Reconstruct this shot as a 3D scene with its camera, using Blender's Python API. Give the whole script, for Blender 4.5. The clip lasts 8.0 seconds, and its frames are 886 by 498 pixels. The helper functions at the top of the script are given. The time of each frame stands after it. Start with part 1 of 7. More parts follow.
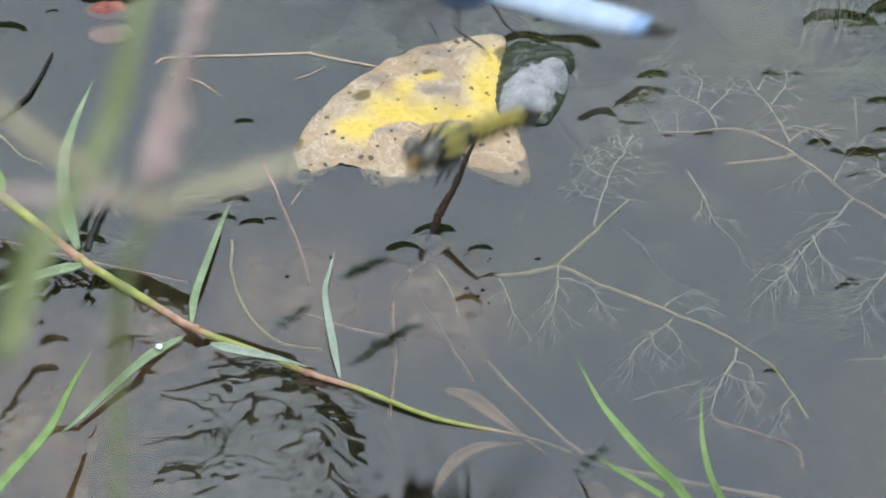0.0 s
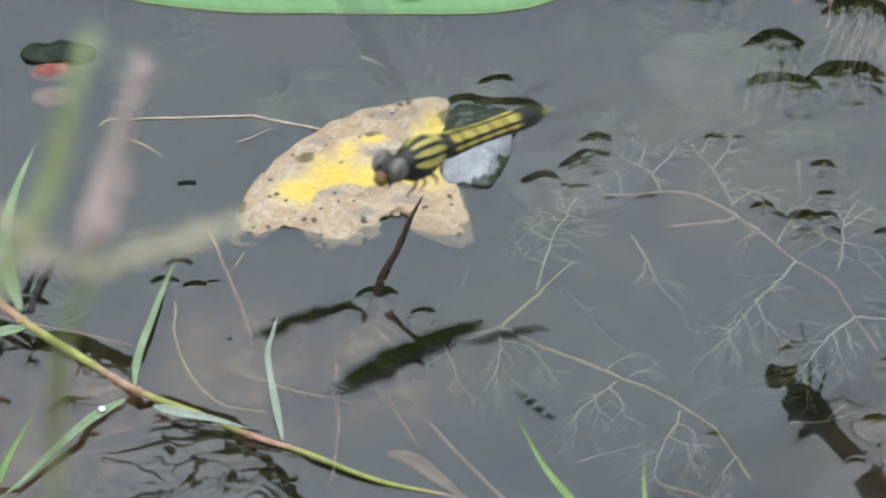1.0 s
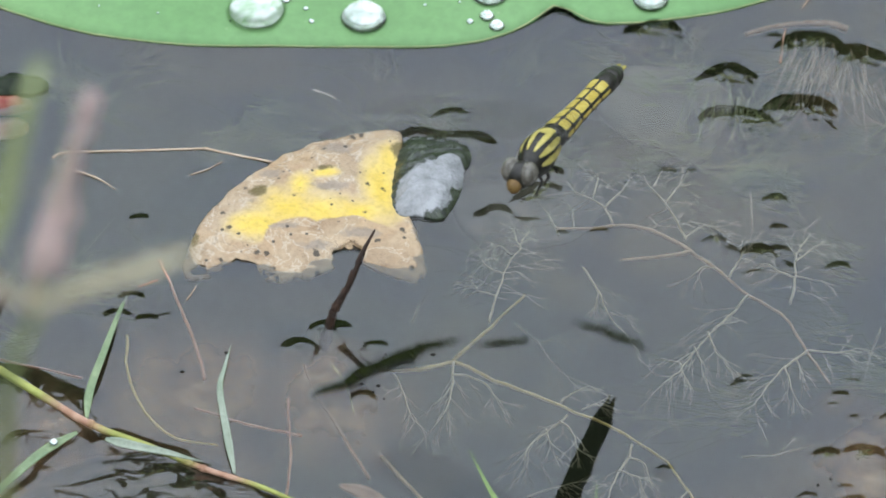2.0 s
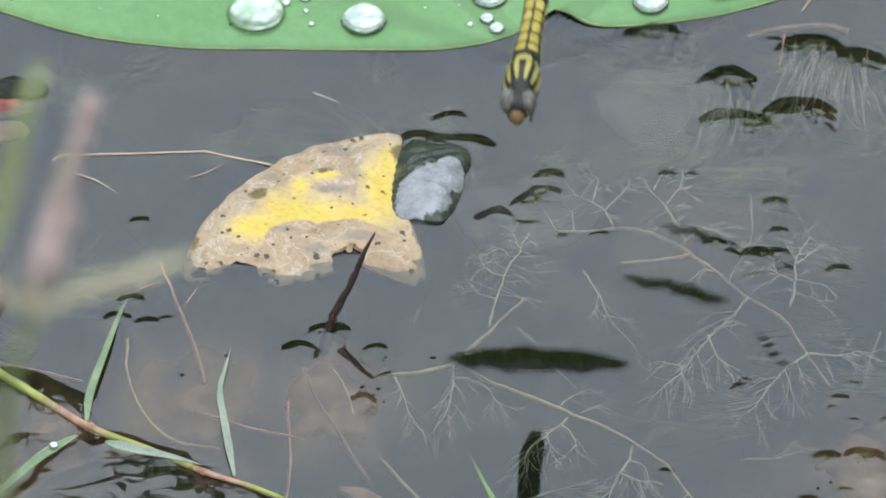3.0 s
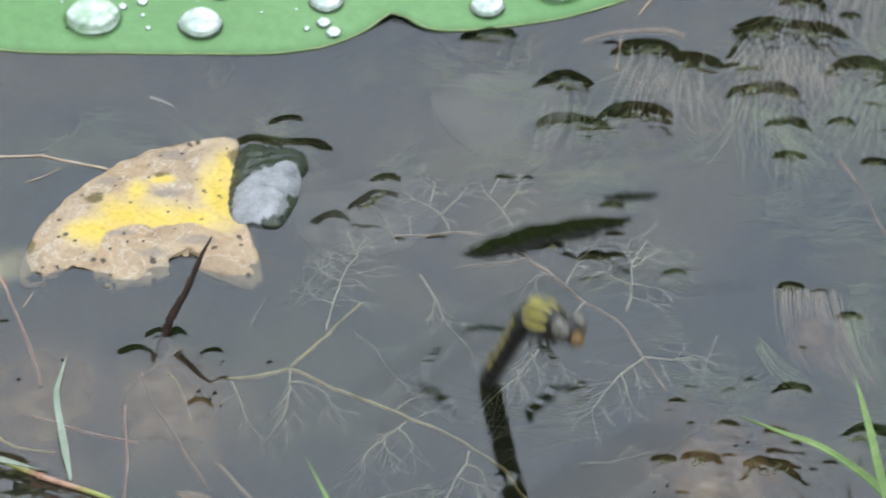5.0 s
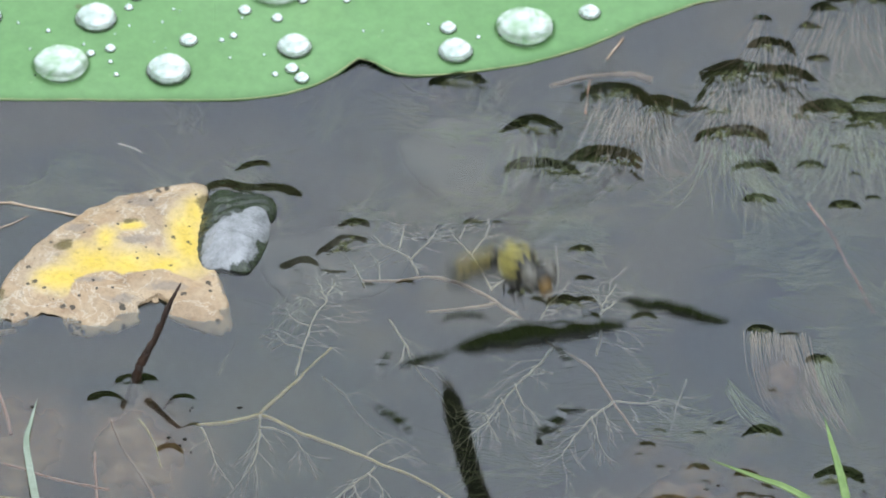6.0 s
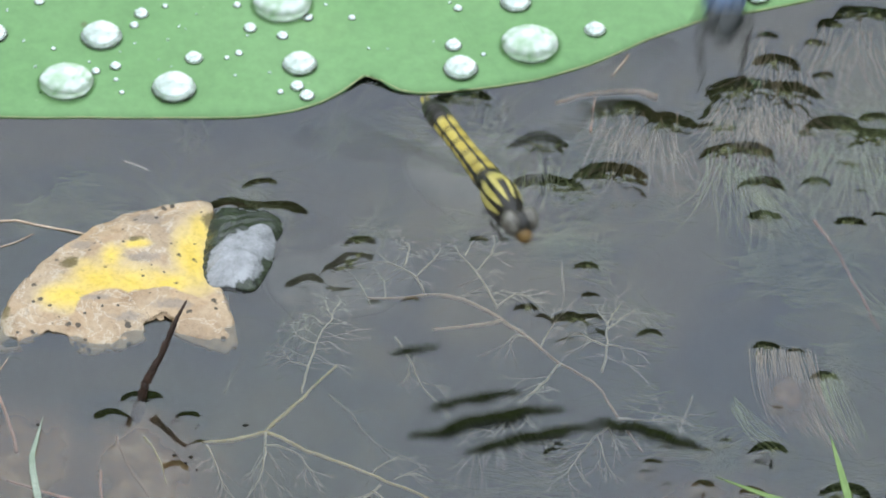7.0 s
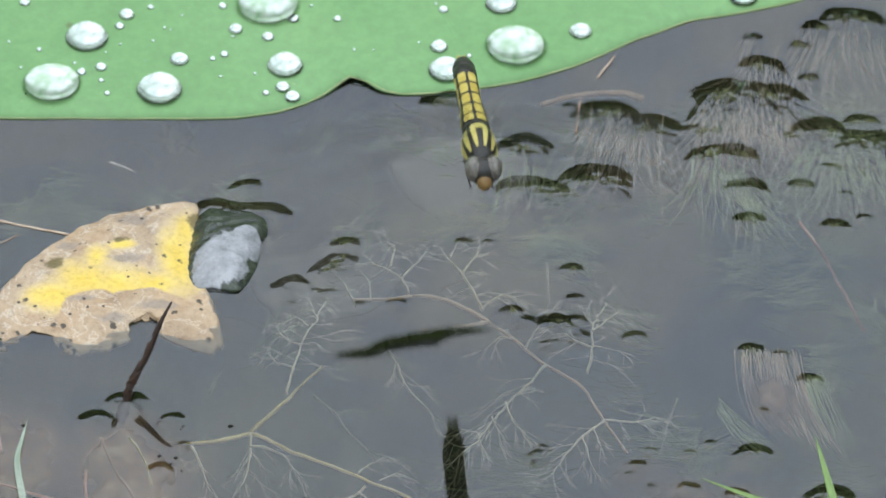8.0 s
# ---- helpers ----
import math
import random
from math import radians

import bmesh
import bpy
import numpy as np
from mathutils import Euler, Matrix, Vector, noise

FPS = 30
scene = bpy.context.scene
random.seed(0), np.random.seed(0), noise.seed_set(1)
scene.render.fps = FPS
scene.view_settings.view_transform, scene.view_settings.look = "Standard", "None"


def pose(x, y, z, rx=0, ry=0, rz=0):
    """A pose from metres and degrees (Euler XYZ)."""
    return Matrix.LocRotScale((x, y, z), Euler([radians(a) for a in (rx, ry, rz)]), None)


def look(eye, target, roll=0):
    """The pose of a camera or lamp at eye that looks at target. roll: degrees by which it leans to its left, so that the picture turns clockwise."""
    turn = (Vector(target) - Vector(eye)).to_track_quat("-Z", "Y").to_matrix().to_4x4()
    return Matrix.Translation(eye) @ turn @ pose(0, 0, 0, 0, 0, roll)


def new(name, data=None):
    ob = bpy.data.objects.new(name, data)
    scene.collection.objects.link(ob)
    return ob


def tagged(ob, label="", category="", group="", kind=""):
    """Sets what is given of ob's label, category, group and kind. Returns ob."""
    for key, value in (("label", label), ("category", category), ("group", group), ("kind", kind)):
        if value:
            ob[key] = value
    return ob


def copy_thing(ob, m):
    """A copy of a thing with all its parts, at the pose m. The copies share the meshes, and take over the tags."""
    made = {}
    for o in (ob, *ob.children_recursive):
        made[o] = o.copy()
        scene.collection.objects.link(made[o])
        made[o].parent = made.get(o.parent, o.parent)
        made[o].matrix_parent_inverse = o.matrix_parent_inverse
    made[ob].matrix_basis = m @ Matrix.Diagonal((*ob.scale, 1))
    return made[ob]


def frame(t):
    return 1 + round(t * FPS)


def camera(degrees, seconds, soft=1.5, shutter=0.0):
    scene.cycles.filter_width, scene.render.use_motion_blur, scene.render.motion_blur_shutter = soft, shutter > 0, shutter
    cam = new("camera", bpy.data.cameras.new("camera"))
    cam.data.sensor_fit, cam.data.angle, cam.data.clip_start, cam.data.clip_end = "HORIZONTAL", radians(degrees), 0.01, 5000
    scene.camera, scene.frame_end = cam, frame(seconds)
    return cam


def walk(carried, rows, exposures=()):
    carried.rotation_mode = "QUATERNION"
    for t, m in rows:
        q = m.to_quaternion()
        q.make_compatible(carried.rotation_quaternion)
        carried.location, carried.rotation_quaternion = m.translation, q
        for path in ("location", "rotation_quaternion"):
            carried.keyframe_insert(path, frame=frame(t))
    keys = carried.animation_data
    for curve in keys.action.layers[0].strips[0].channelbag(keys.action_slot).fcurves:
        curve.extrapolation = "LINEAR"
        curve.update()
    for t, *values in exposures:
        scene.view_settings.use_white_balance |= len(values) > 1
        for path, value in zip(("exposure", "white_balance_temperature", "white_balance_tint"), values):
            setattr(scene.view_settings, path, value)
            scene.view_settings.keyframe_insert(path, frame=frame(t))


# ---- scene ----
import collections

# ---------------------------------------------------------------- camera
cam = camera(7.48, 8.0, soft=1.6, shutter=0.28)
cam.data.dof.use_dof = True
cam.data.dof.focus_distance = 1.19
cam.data.dof.aperture_fstop = 34
walk(cam, [
    (0.0, look((-0.0024, -0.8776, 0.8184), (-0.01963, -0.02343, 0), -0.90)),
    (0.5, look((-0.0036, -0.8776, 0.8184), (-0.01919, -0.01871, 0), -0.88)),
    (0.8, look((-0.0024, -0.8776, 0.8184), (-0.01707, -0.01353, 0), -0.77)),
    (0.9, look((-0.0018, -0.8776, 0.8184), (-0.01491, -0.01050, 0), -0.67)),
    (1.0, look((-0.0012, -0.8776, 0.8184), (-0.00976, -0.00752, 0), -0.44)),
    (1.5, look((0.0000, -0.8776, 0.8184), (-0.00240, -0.00293, 0), -0.11)),
    (1.7, look((0.0000, -0.8776, 0.8184), (-0.00140, 0.00000, 0), -0.06)),
    (2.8, look((0.0000, -0.8776, 0.8184), (-0.00140, 0.00176, 0), -0.06)),
    (3.0, look((0.0000, -0.8776, 0.8184), (-0.00140, 0.00184, 0), -0.06)),
    (3.5, look((0.0000, -0.8776, 0.8184), (0.00000, 0.00000, 0), 0.00)),
    (4.0, look((0.0000, -0.8776, 0.8184), (0.00150, -0.00227, 0), 0.07)),
    (4.3, look((0.0000, -0.8776, 0.8184), (0.00478, -0.00672, 0), 0.22)),
    (4.5, look((0.0000, -0.8776, 0.8184), (0.01106, -0.00614, 0), 0.50)),
    (4.8, look((0.0000, -0.8776, 0.8184), (0.01969, -0.00205, 0), 0.88)),
    (5.0, look((0.0000, -0.8776, 0.8184), (0.02756, 0.00294, 0), 1.22)),
    (5.2, look((0.0000, -0.8776, 0.8184), (0.03177, 0.00781, 0), 1.25)),
    (6.3, look((0.0000, -0.8776, 0.8184), (0.03343, 0.01555, 0), 1.15)),
    (6.5, look((0.0000, -0.8776, 0.8184), (0.03234, 0.01667, 0), 1.06)),
    (7.0, look((0.0000, -0.8776, 0.8184), (0.03239, 0.01930, 0), 1.05)),
    (7.3, look((0.0000, -0.8776, 0.8184), (0.03442, 0.01945, 0), 1.14)),
    (7.5, look((0.0000, -0.8776, 0.8184), (0.03523, 0.01930, 0), 1.17)),
    (8.0, look((0.0000, -0.8776, 0.8184), (0.03503, 0.01960, 0), 1.22)),
], exposures=[(0.0, 0.0), (8.0, 0.0)])

# ---------------------------------------------------------------- world and light
SUN_UP, SUN_TURN = radians(58), radians(-35)
world = bpy.data.worlds.new("overcast_sky")
scene.world = world
world.use_nodes = True
wn, wl = world.node_tree.nodes, world.node_tree.links
wn.clear()
sky = wn.new("ShaderNodeTexSky")
sky.sky_type = "NISHITA"
sky.sun_disc = False
sky.sun_elevation, sky.sun_rotation = SUN_UP, SUN_TURN
sky.air_density, sky.dust_density = 1.0, 3.0
cloud_at = wn.new("ShaderNodeTexCoord")
cloud_noise = wn.new("ShaderNodeTexNoise")
cloud_noise.inputs["Scale"].default_value = 22.0
cloud_noise.inputs["Detail"].default_value = 2.5
cloud_ramp = wn.new("ShaderNodeValToRGB")
cloud_ramp.color_ramp.elements[0].position, cloud_ramp.color_ramp.elements[0].color = 0.34, (0.605, 0.73, 0.945, 1)
cloud_ramp.color_ramp.elements[1].position, cloud_ramp.color_ramp.elements[1].color = 0.64, (0.885, 0.955, 1.01, 1)
cloud_gain = wn.new("ShaderNodeVectorMath")
cloud_gain.operation = "SCALE"
cloud_gain.inputs["Scale"].default_value = 25.2
cover = wn.new("ShaderNodeMixRGB")
cover.inputs[0].default_value = 0.88
back = wn.new("ShaderNodeBackground")
back.inputs[1].default_value = 0.1
wout = wn.new("ShaderNodeOutputWorld")
wl.new(cloud_at.outputs["Generated"], cloud_noise.inputs["Vector"])
wl.new(cloud_noise.outputs["Fac"], cloud_ramp.inputs[0])
wl.new(cloud_ramp.outputs[0], cloud_gain.inputs[0])
wl.new(sky.outputs[0], cover.inputs[1])
wl.new(cloud_gain.outputs[0], cover.inputs[2])
wl.new(cover.outputs[0], back.inputs[0])
wl.new(back.outputs[0], wout.inputs[0])

sun = new("sun", bpy.data.lights.new("sun", "SUN"))
sun.data.energy, sun.data.angle, sun.data.color = 0.6, radians(120), (1.0, 0.96, 0.9)
sun.matrix_basis = look((math.sin(SUN_TURN) * 5, -2.0, 7.0), (0, 0, 0))


# ---------------------------------------------------------------- helpers
def part(name, bm, material, parent=None, label=""):
    me = bpy.data.meshes.new(name)
    bm.to_mesh(me)
    bm.free()
    for p in me.polygons:
        p.use_smooth = True
    me.materials.append(material)
    ob = new(name, me)
    ob.parent = parent
    if label:
        ob["label"] = label
    return ob


def raw_mesh(name, verts, faces, material, parent=None, smooth=True):
    me = bpy.data.meshes.new(name)
    me.from_pydata([tuple(v) for v in verts], [], faces)
    if smooth:
        me.polygons.foreach_set("use_smooth", [True] * len(me.polygons))
    me.materials.append(material)
    ob = new(name, me)
    ob.parent = parent
    return ob


def spline(points, steps):
    """Points on a smooth curve through the given ones."""
    pts = [Vector(p if len(p) == 3 else (*p, 0)) for p in points]
    if len(pts) == 2:
        return [pts[0].lerp(pts[1], i / steps) for i in range(steps + 1)]
    ext = [pts[0] * 2 - pts[1], *pts, pts[-1] * 2 - pts[-2]]
    out = []
    for k in range(1, len(ext) - 2):
        a, b, c, d = ext[k - 1:k + 3]
        for i in range(steps):
            t = i / steps
            out.append(0.5 * ((2 * b) + (c - a) * t + (2 * a - 5 * b + 4 * c - d) * t * t + (3 * b - a - 3 * c + d) * t ** 3))
    out.append(pts[-1])
    return out


def tube(bm, pts, radius, sides=6, bumps=0.0, cap=True):
    """A round stalk along pts; radius is a function of 0..1."""
    rings = []
    n = len(pts)
    for i, p in enumerate(pts):
        d = (pts[min(i + 1, n - 1)] - pts[max(i - 1, 0)]).normalized()
        side = d.cross(Vector((0, 0, 1)))
        side = side.normalized() if side.length > 1e-4 else Vector((1, 0, 0))
        upw = side.cross(d)
        r = radius(i / max(1, n - 1))
        ring = []
        for k in range(sides):
            a = 2 * math.pi * k / sides
            rr = r * (1 + bumps * noise.noise(Vector((p.x * 900 + k * 1.7, p.y * 900, p.z * 900 + i))))
            ring.append(bm.verts.new(p + (side * math.cos(a) + upw * math.sin(a)) * rr))
        rings.append(ring)
    for a, b in zip(rings, rings[1:]):
        for k in range(sides):
            bm.faces.new((a[k], a[(k + 1) % sides], b[(k + 1) % sides], b[k]))
    if cap:
        bm.faces.new(rings[0][::-1])
        bm.faces.new(rings[-1])


def blade(bm, pts, width, fold=0.25, thick=0.00025, facing=(0, -0.4, 1)):
    """A grass blade with a folded midrib and thickness; width is a function of 0..1."""
    n, rows = len(pts), []
    for i, p in enumerate(pts):
        d = (pts[min(i + 1, n - 1)] - pts[max(i - 1, 0)]).normalized()
        side = d.cross(Vector(facing))
        side = side.normalized() if side.length > 1e-4 else Vector((1, 0, 0))
        upw = side.cross(d)
        w = width(i / (n - 1))
        row = []
        for s_, u_ in ((-1, fold), (-0.5, fold * 0.35), (0, 0), (0.5, fold * 0.35), (1, fold)):
            row.append(bm.verts.new(p + side * s_ * w / 2 + upw * u_ * w / 2))
        low = [bm.verts.new(v.co - upw * thick) for v in row[::-1]]
        rows.append(row + low)
    m = len(rows[0])
    for a, b in zip(rows, rows[1:]):
        for k in range(m):
            bm.faces.new((a[k], a[(k + 1) % m], b[(k + 1) % m], b[k]))
    bm.faces.new(rows[0][::-1])
    bm.faces.new(rows[-1])


def ball(bm, centre, size, rings=10, sides=14, turn=None):
    made = bmesh.ops.create_uvsphere(bm, u_segments=sides, v_segments=rings, radius=1.0)["verts"]
    m = Matrix.Translation(centre) @ (turn or Matrix()) @ Matrix.Diagonal((*size, 1))
    bmesh.ops.transform(bm, matrix=m, verts=made)


def leaf_sheet(bm, centre, radii, height, thick=0.0005, rings=26, sectors=140, ragged=0.0, start=0.0):
    """A leaf around centre: radii are spaced evenly round it; height(x, y, t) lifts it, t from 0 at the centre to 1 at the edge."""
    count = len(radii)

    def reach(k):
        f = k / sectors * count
        i, t = int(f) % count, f - int(f)
        a, b, c, d = (radii[(i + j) % count] for j in (-1, 0, 1, 2))
        r = 0.5 * ((2 * b) + (c - a) * t + (2 * a - 5 * b + 4 * c - d) * t * t + (3 * b - a - 3 * c + d) * t ** 3)
        g = 2 * math.pi * k / sectors
        return r * (1 + ragged * noise.fractal(Vector((math.cos(g) * 7, math.sin(g) * 7, 3.1)), 0.8, 2.0, 5))

    layers = []
    for layer in (0, 1):
        rows = []
        for j in range(1, rings + 1):
            t = j / rings
            row = []
            for k in range(sectors):
                g = start + 2 * math.pi * k / sectors
                r = reach(k) * t
                x, y = centre[0] + r * math.cos(g), centre[1] + r * math.sin(g)
                row.append(bm.verts.new((x, y, height(x, y, t) - layer * thick)))
            rows.append(row)
        mid = bm.verts.new((centre[0], centre[1], height(centre[0], centre[1], 0) - layer * thick))
        layers.append((mid, rows))
        for k in range(sectors):
            q = (k + 1) % sectors
            f = (mid, rows[0][k], rows[0][q])
            bm.faces.new(f if layer == 0 else f[::-1])
            for a, b in zip(rows, rows[1:]):
                f = (a[k], b[k], b[q], a[q])
                bm.faces.new(f if layer == 0 else f[::-1])
    for k in range(sectors):
        q = (k + 1) % sectors
        bm.faces.new((layers[0][1][-1][k], layers[1][1][-1][k], layers[1][1][-1][q], layers[0][1][-1][q]))


# ---------------------------------------------------------------- materials
class Mat:
    """A small node graph under one principled shader."""

    def __init__(self, name, rough=0.5, **values):
        self.m = bpy.data.materials.new(name)
        self.m.use_nodes = True
        self.n, self.l = self.m.node_tree.nodes, self.m.node_tree.links
        self.b = self.n["Principled BSDF"]
        self.b.inputs["Roughness"].default_value = rough
        for k, v in values.items():
            self.b.inputs[k.replace("_", " ")].default_value = v
        self.pos = self.n.new("ShaderNodeTexCoord").outputs["Object"]

    def noise(self, scale, detail=4.0, rough=0.55, distort=0.0):
        t = self.n.new("ShaderNodeTexNoise")
        t.inputs["Scale"].default_value, t.inputs["Detail"].default_value = scale, detail
        t.inputs["Roughness"].default_value, t.inputs["Distortion"].default_value = rough, distort
        self.l.new(self.pos, t.inputs["Vector"])
        return t.outputs["Fac"]

    def ramp(self, fac, *stops):
        r = self.n.new("ShaderNodeValToRGB")
        e = r.color_ramp.elements
        while len(e) < len(stops):
            e.new(0.5)
        for el, (p, c) in zip(e, stops):
            el.position = p
            el.color = (*c, 1) if len(c) == 3 else c
        self.l.new(fac, r.inputs[0])
        return r.outputs[0]

    def mix(self, fac, a, b, kind="MIX"):
        x = self.n.new("ShaderNodeMixRGB")
        x.blend_type = kind
        for s, v in zip(x.inputs, (fac, a, b)):
            if isinstance(v, (int, float)):
                s.default_value = v
            elif isinstance(v, tuple):
                s.default_value = (*v, 1)
            else:
                self.l.new(v, s)
        return x.outputs[0]

    def math(self, op, a, b=0.0, clamp=False):
        x = self.n.new("ShaderNodeMath")
        x.operation, x.use_clamp = op, clamp
        for s, v in zip(x.inputs, (a, b)):
            if isinstance(v, (int, float)):
                s.default_value = v
            else:
                self.l.new(v, s)
        return x.outputs[0]

    def near_point(self, centre, size):
        """Distance from a point, with each axis divided by size."""
        mp = self.n.new("ShaderNodeVectorMath")
        mp.operation = "SUBTRACT"
        self.l.new(self.pos, mp.inputs[0])
        mp.inputs[1].default_value = centre
        dv = self.n.new("ShaderNodeVectorMath")
        dv.operation = "DIVIDE"
        self.l.new(mp.outputs[0], dv.inputs[0])
        dv.inputs[1].default_value = size
        ln = self.n.new("ShaderNodeVectorMath")
        ln.operation = "LENGTH"
        self.l.new(dv.outputs[0], ln.inputs[0])
        return ln.outputs["Value"]

    def color(self, c):
        if isinstance(c, tuple):
            self.b.inputs["Base Color"].default_value = (*c, 1)
        else:
            self.l.new(c, self.b.inputs["Base Color"])
        return self

    def bump(self, fac, strength=0.3, depth=0.0005):
        b = self.n.new("ShaderNodeBump")
        b.inputs["Strength"].default_value, b.inputs["Distance"].default_value = strength, depth
        self.l.new(fac, b.inputs["Height"])
        self.l.new(b.outputs[0], self.b.inputs["Normal"])
        return self


def two_tone(name, a, b, scale, rough=0.5, bump=0.2, **values):
    """Plain mottled material: two colours by coarse noise, grain by fine noise."""
    q = Mat(name, rough, **values)
    coarse = q.ramp(q.noise(scale), (0.35, a), (0.65, b))
    fine = q.ramp(q.noise(scale * 7), (0.3, (0.75, 0.75, 0.75)), (0.7, (1.15, 1.15, 1.15)))
    q.color(q.mix(0.7, coarse, fine, "MULTIPLY"))
    q.bump(q.noise(scale * 5), bump)
    return q.m


def water_material():
    m = bpy.data.materials.new("pond_water")
    m.use_nodes = True
    n, l = m.node_tree.nodes, m.node_tree.links
    n.clear()
    fres = n.new("ShaderNodeFresnel")
    fres.inputs["IOR"].default_value = 1.86
    clear = n.new("ShaderNodeBsdfTransparent")
    clear.inputs[0].default_value = (0.86, 0.86, 0.75, 1)
    murk = n.new("ShaderNodeBsdfDiffuse")
    murk.inputs[0].default_value = (0.16, 0.18, 0.13, 1)
    body = n.new("ShaderNodeMixShader")
    body.inputs[0].default_value = 0.02
    gloss = n.new("ShaderNodeBsdfGlossy")
    gloss.inputs["Roughness"].default_value = 0.0
    top = n.new("ShaderNodeMixShader")
    out = n.new("ShaderNodeOutputMaterial")
    l.new(clear.outputs[0], body.inputs[1])
    l.new(murk.outputs[0], body.inputs[2])
    l.new(fres.outputs[0], top.inputs[0])
    l.new(body.outputs[0], top.inputs[1])
    l.new(gloss.outputs[0], top.inputs[2])
    l.new(top.outputs[0], out.inputs[0])
    return m


WATER = water_material()


def murk_material():
    """Murk for the added depth sheets: mostly clear, a little dull olive."""
    m = bpy.data.materials.new("depth_dimming_murk")
    m.use_nodes = True
    n, l = m.node_tree.nodes, m.node_tree.links
    n.clear()
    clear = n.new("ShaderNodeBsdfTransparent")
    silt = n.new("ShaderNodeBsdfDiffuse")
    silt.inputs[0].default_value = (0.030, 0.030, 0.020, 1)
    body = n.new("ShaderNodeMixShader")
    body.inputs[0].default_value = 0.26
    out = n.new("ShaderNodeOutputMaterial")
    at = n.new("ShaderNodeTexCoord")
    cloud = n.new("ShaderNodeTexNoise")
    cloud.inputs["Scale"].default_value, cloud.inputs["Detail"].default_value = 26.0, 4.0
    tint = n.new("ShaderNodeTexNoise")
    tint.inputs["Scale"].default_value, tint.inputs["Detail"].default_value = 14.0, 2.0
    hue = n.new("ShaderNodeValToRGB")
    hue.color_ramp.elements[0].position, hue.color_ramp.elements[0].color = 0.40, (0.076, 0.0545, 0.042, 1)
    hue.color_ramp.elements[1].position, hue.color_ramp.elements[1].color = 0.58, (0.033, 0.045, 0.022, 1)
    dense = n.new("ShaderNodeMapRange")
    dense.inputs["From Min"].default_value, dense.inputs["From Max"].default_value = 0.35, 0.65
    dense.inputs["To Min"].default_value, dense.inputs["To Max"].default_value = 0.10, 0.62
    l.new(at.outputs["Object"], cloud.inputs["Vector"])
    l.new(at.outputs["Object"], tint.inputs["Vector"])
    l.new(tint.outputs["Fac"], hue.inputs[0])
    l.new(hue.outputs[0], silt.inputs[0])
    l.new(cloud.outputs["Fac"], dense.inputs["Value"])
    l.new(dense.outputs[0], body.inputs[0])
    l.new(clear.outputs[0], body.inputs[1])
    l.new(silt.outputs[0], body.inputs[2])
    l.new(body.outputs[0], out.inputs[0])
    return m


MURK = murk_material()
# near-black opaque base deepens the trees' reflection and hides the sky mirrored beneath
CREST = Mat("crest_darkened_reflection", 0.03, IOR=1.86).color((0.010, 0.013, 0.005)).m
MUD = two_tone("pond_mud", (0.012, 0.014, 0.006), (0.022, 0.025, 0.010), 35, 0.9)


def silt_material():
    """Brownish pink silt that thins out ragged towards the rim of its patch."""
    q = Mat("pinkish_silt", 0.9)
    base = q.ramp(q.noise(130, 6, 0.65), (0.32, (0.11, 0.055, 0.030)), (0.52, (0.25, 0.143, 0.082)), (0.68, (0.50, 0.345, 0.225)))
    q.color(q.mix(0.7, base, q.ramp(q.noise(900, 3), (0.3, (0.7, 0.7, 0.7)), (0.7, (1.15, 1.15, 1.15))), "MULTIPLY"))
    q.bump(q.noise(500, 5), 0.5)
    rag = q.math("MULTIPLY", q.math("SUBTRACT", q.noise(90, 5, 0.6), 0.5), 1.1)
    q.pos = q.n.new("ShaderNodeTexCoord").outputs["Generated"]
    d = q.math("ADD", q.near_point((0.5, 0.5, 0.5), (0.5, 0.5, 1000)), rag)
    q.l.new(q.ramp(d, (0.25, (1, 1, 1)), (0.95, (0, 0, 0))), q.b.inputs["Alpha"])
    return q.m


SILT = silt_material()
HEDGE = two_tone("dark_foliage", (0.055, 0.080, 0.005), (0.135, 0.175, 0.016), 1.5, 0.7)
WEED_PALE = two_tone("pale_pinkish_weed", (0.52, 0.40, 0.34), (0.70, 0.57, 0.49), 120, 0.7)
WORT_PINK = two_tone("pinkish_bladderwort_stem", (0.52, 0.36, 0.27), (0.70, 0.53, 0.42), 260, 0.6)
WEED_GREEN = two_tone("pale_green_weed", (0.34, 0.42, 0.24), (0.48, 0.55, 0.34), 120, 0.7)
WORT = two_tone("bladderwort_stem", (0.62, 0.50, 0.22), (0.86, 0.73, 0.40), 260, 0.6)
WORT_FINE = two_tone("bladderwort_thread", (0.70, 0.64, 0.54), (0.86, 0.81, 0.71), 260, 0.6)
GHOST = two_tone("sunken_leaf", (0.16, 0.15, 0.16), (0.26, 0.25, 0.25), 150, 0.8)
DEAD = two_tone("dead_straw", (0.48, 0.35, 0.24), (0.64, 0.50, 0.37), 300, 0.7)
DEAD_LEAF = two_tone("withered_pinkish_leaf", (0.34, 0.19, 0.12), (0.52, 0.34, 0.24), 260, 0.6)
DEAD_PINK = two_tone("dead_reddish_straw", (0.56, 0.27, 0.19), (0.76, 0.46, 0.37), 300, 0.7)


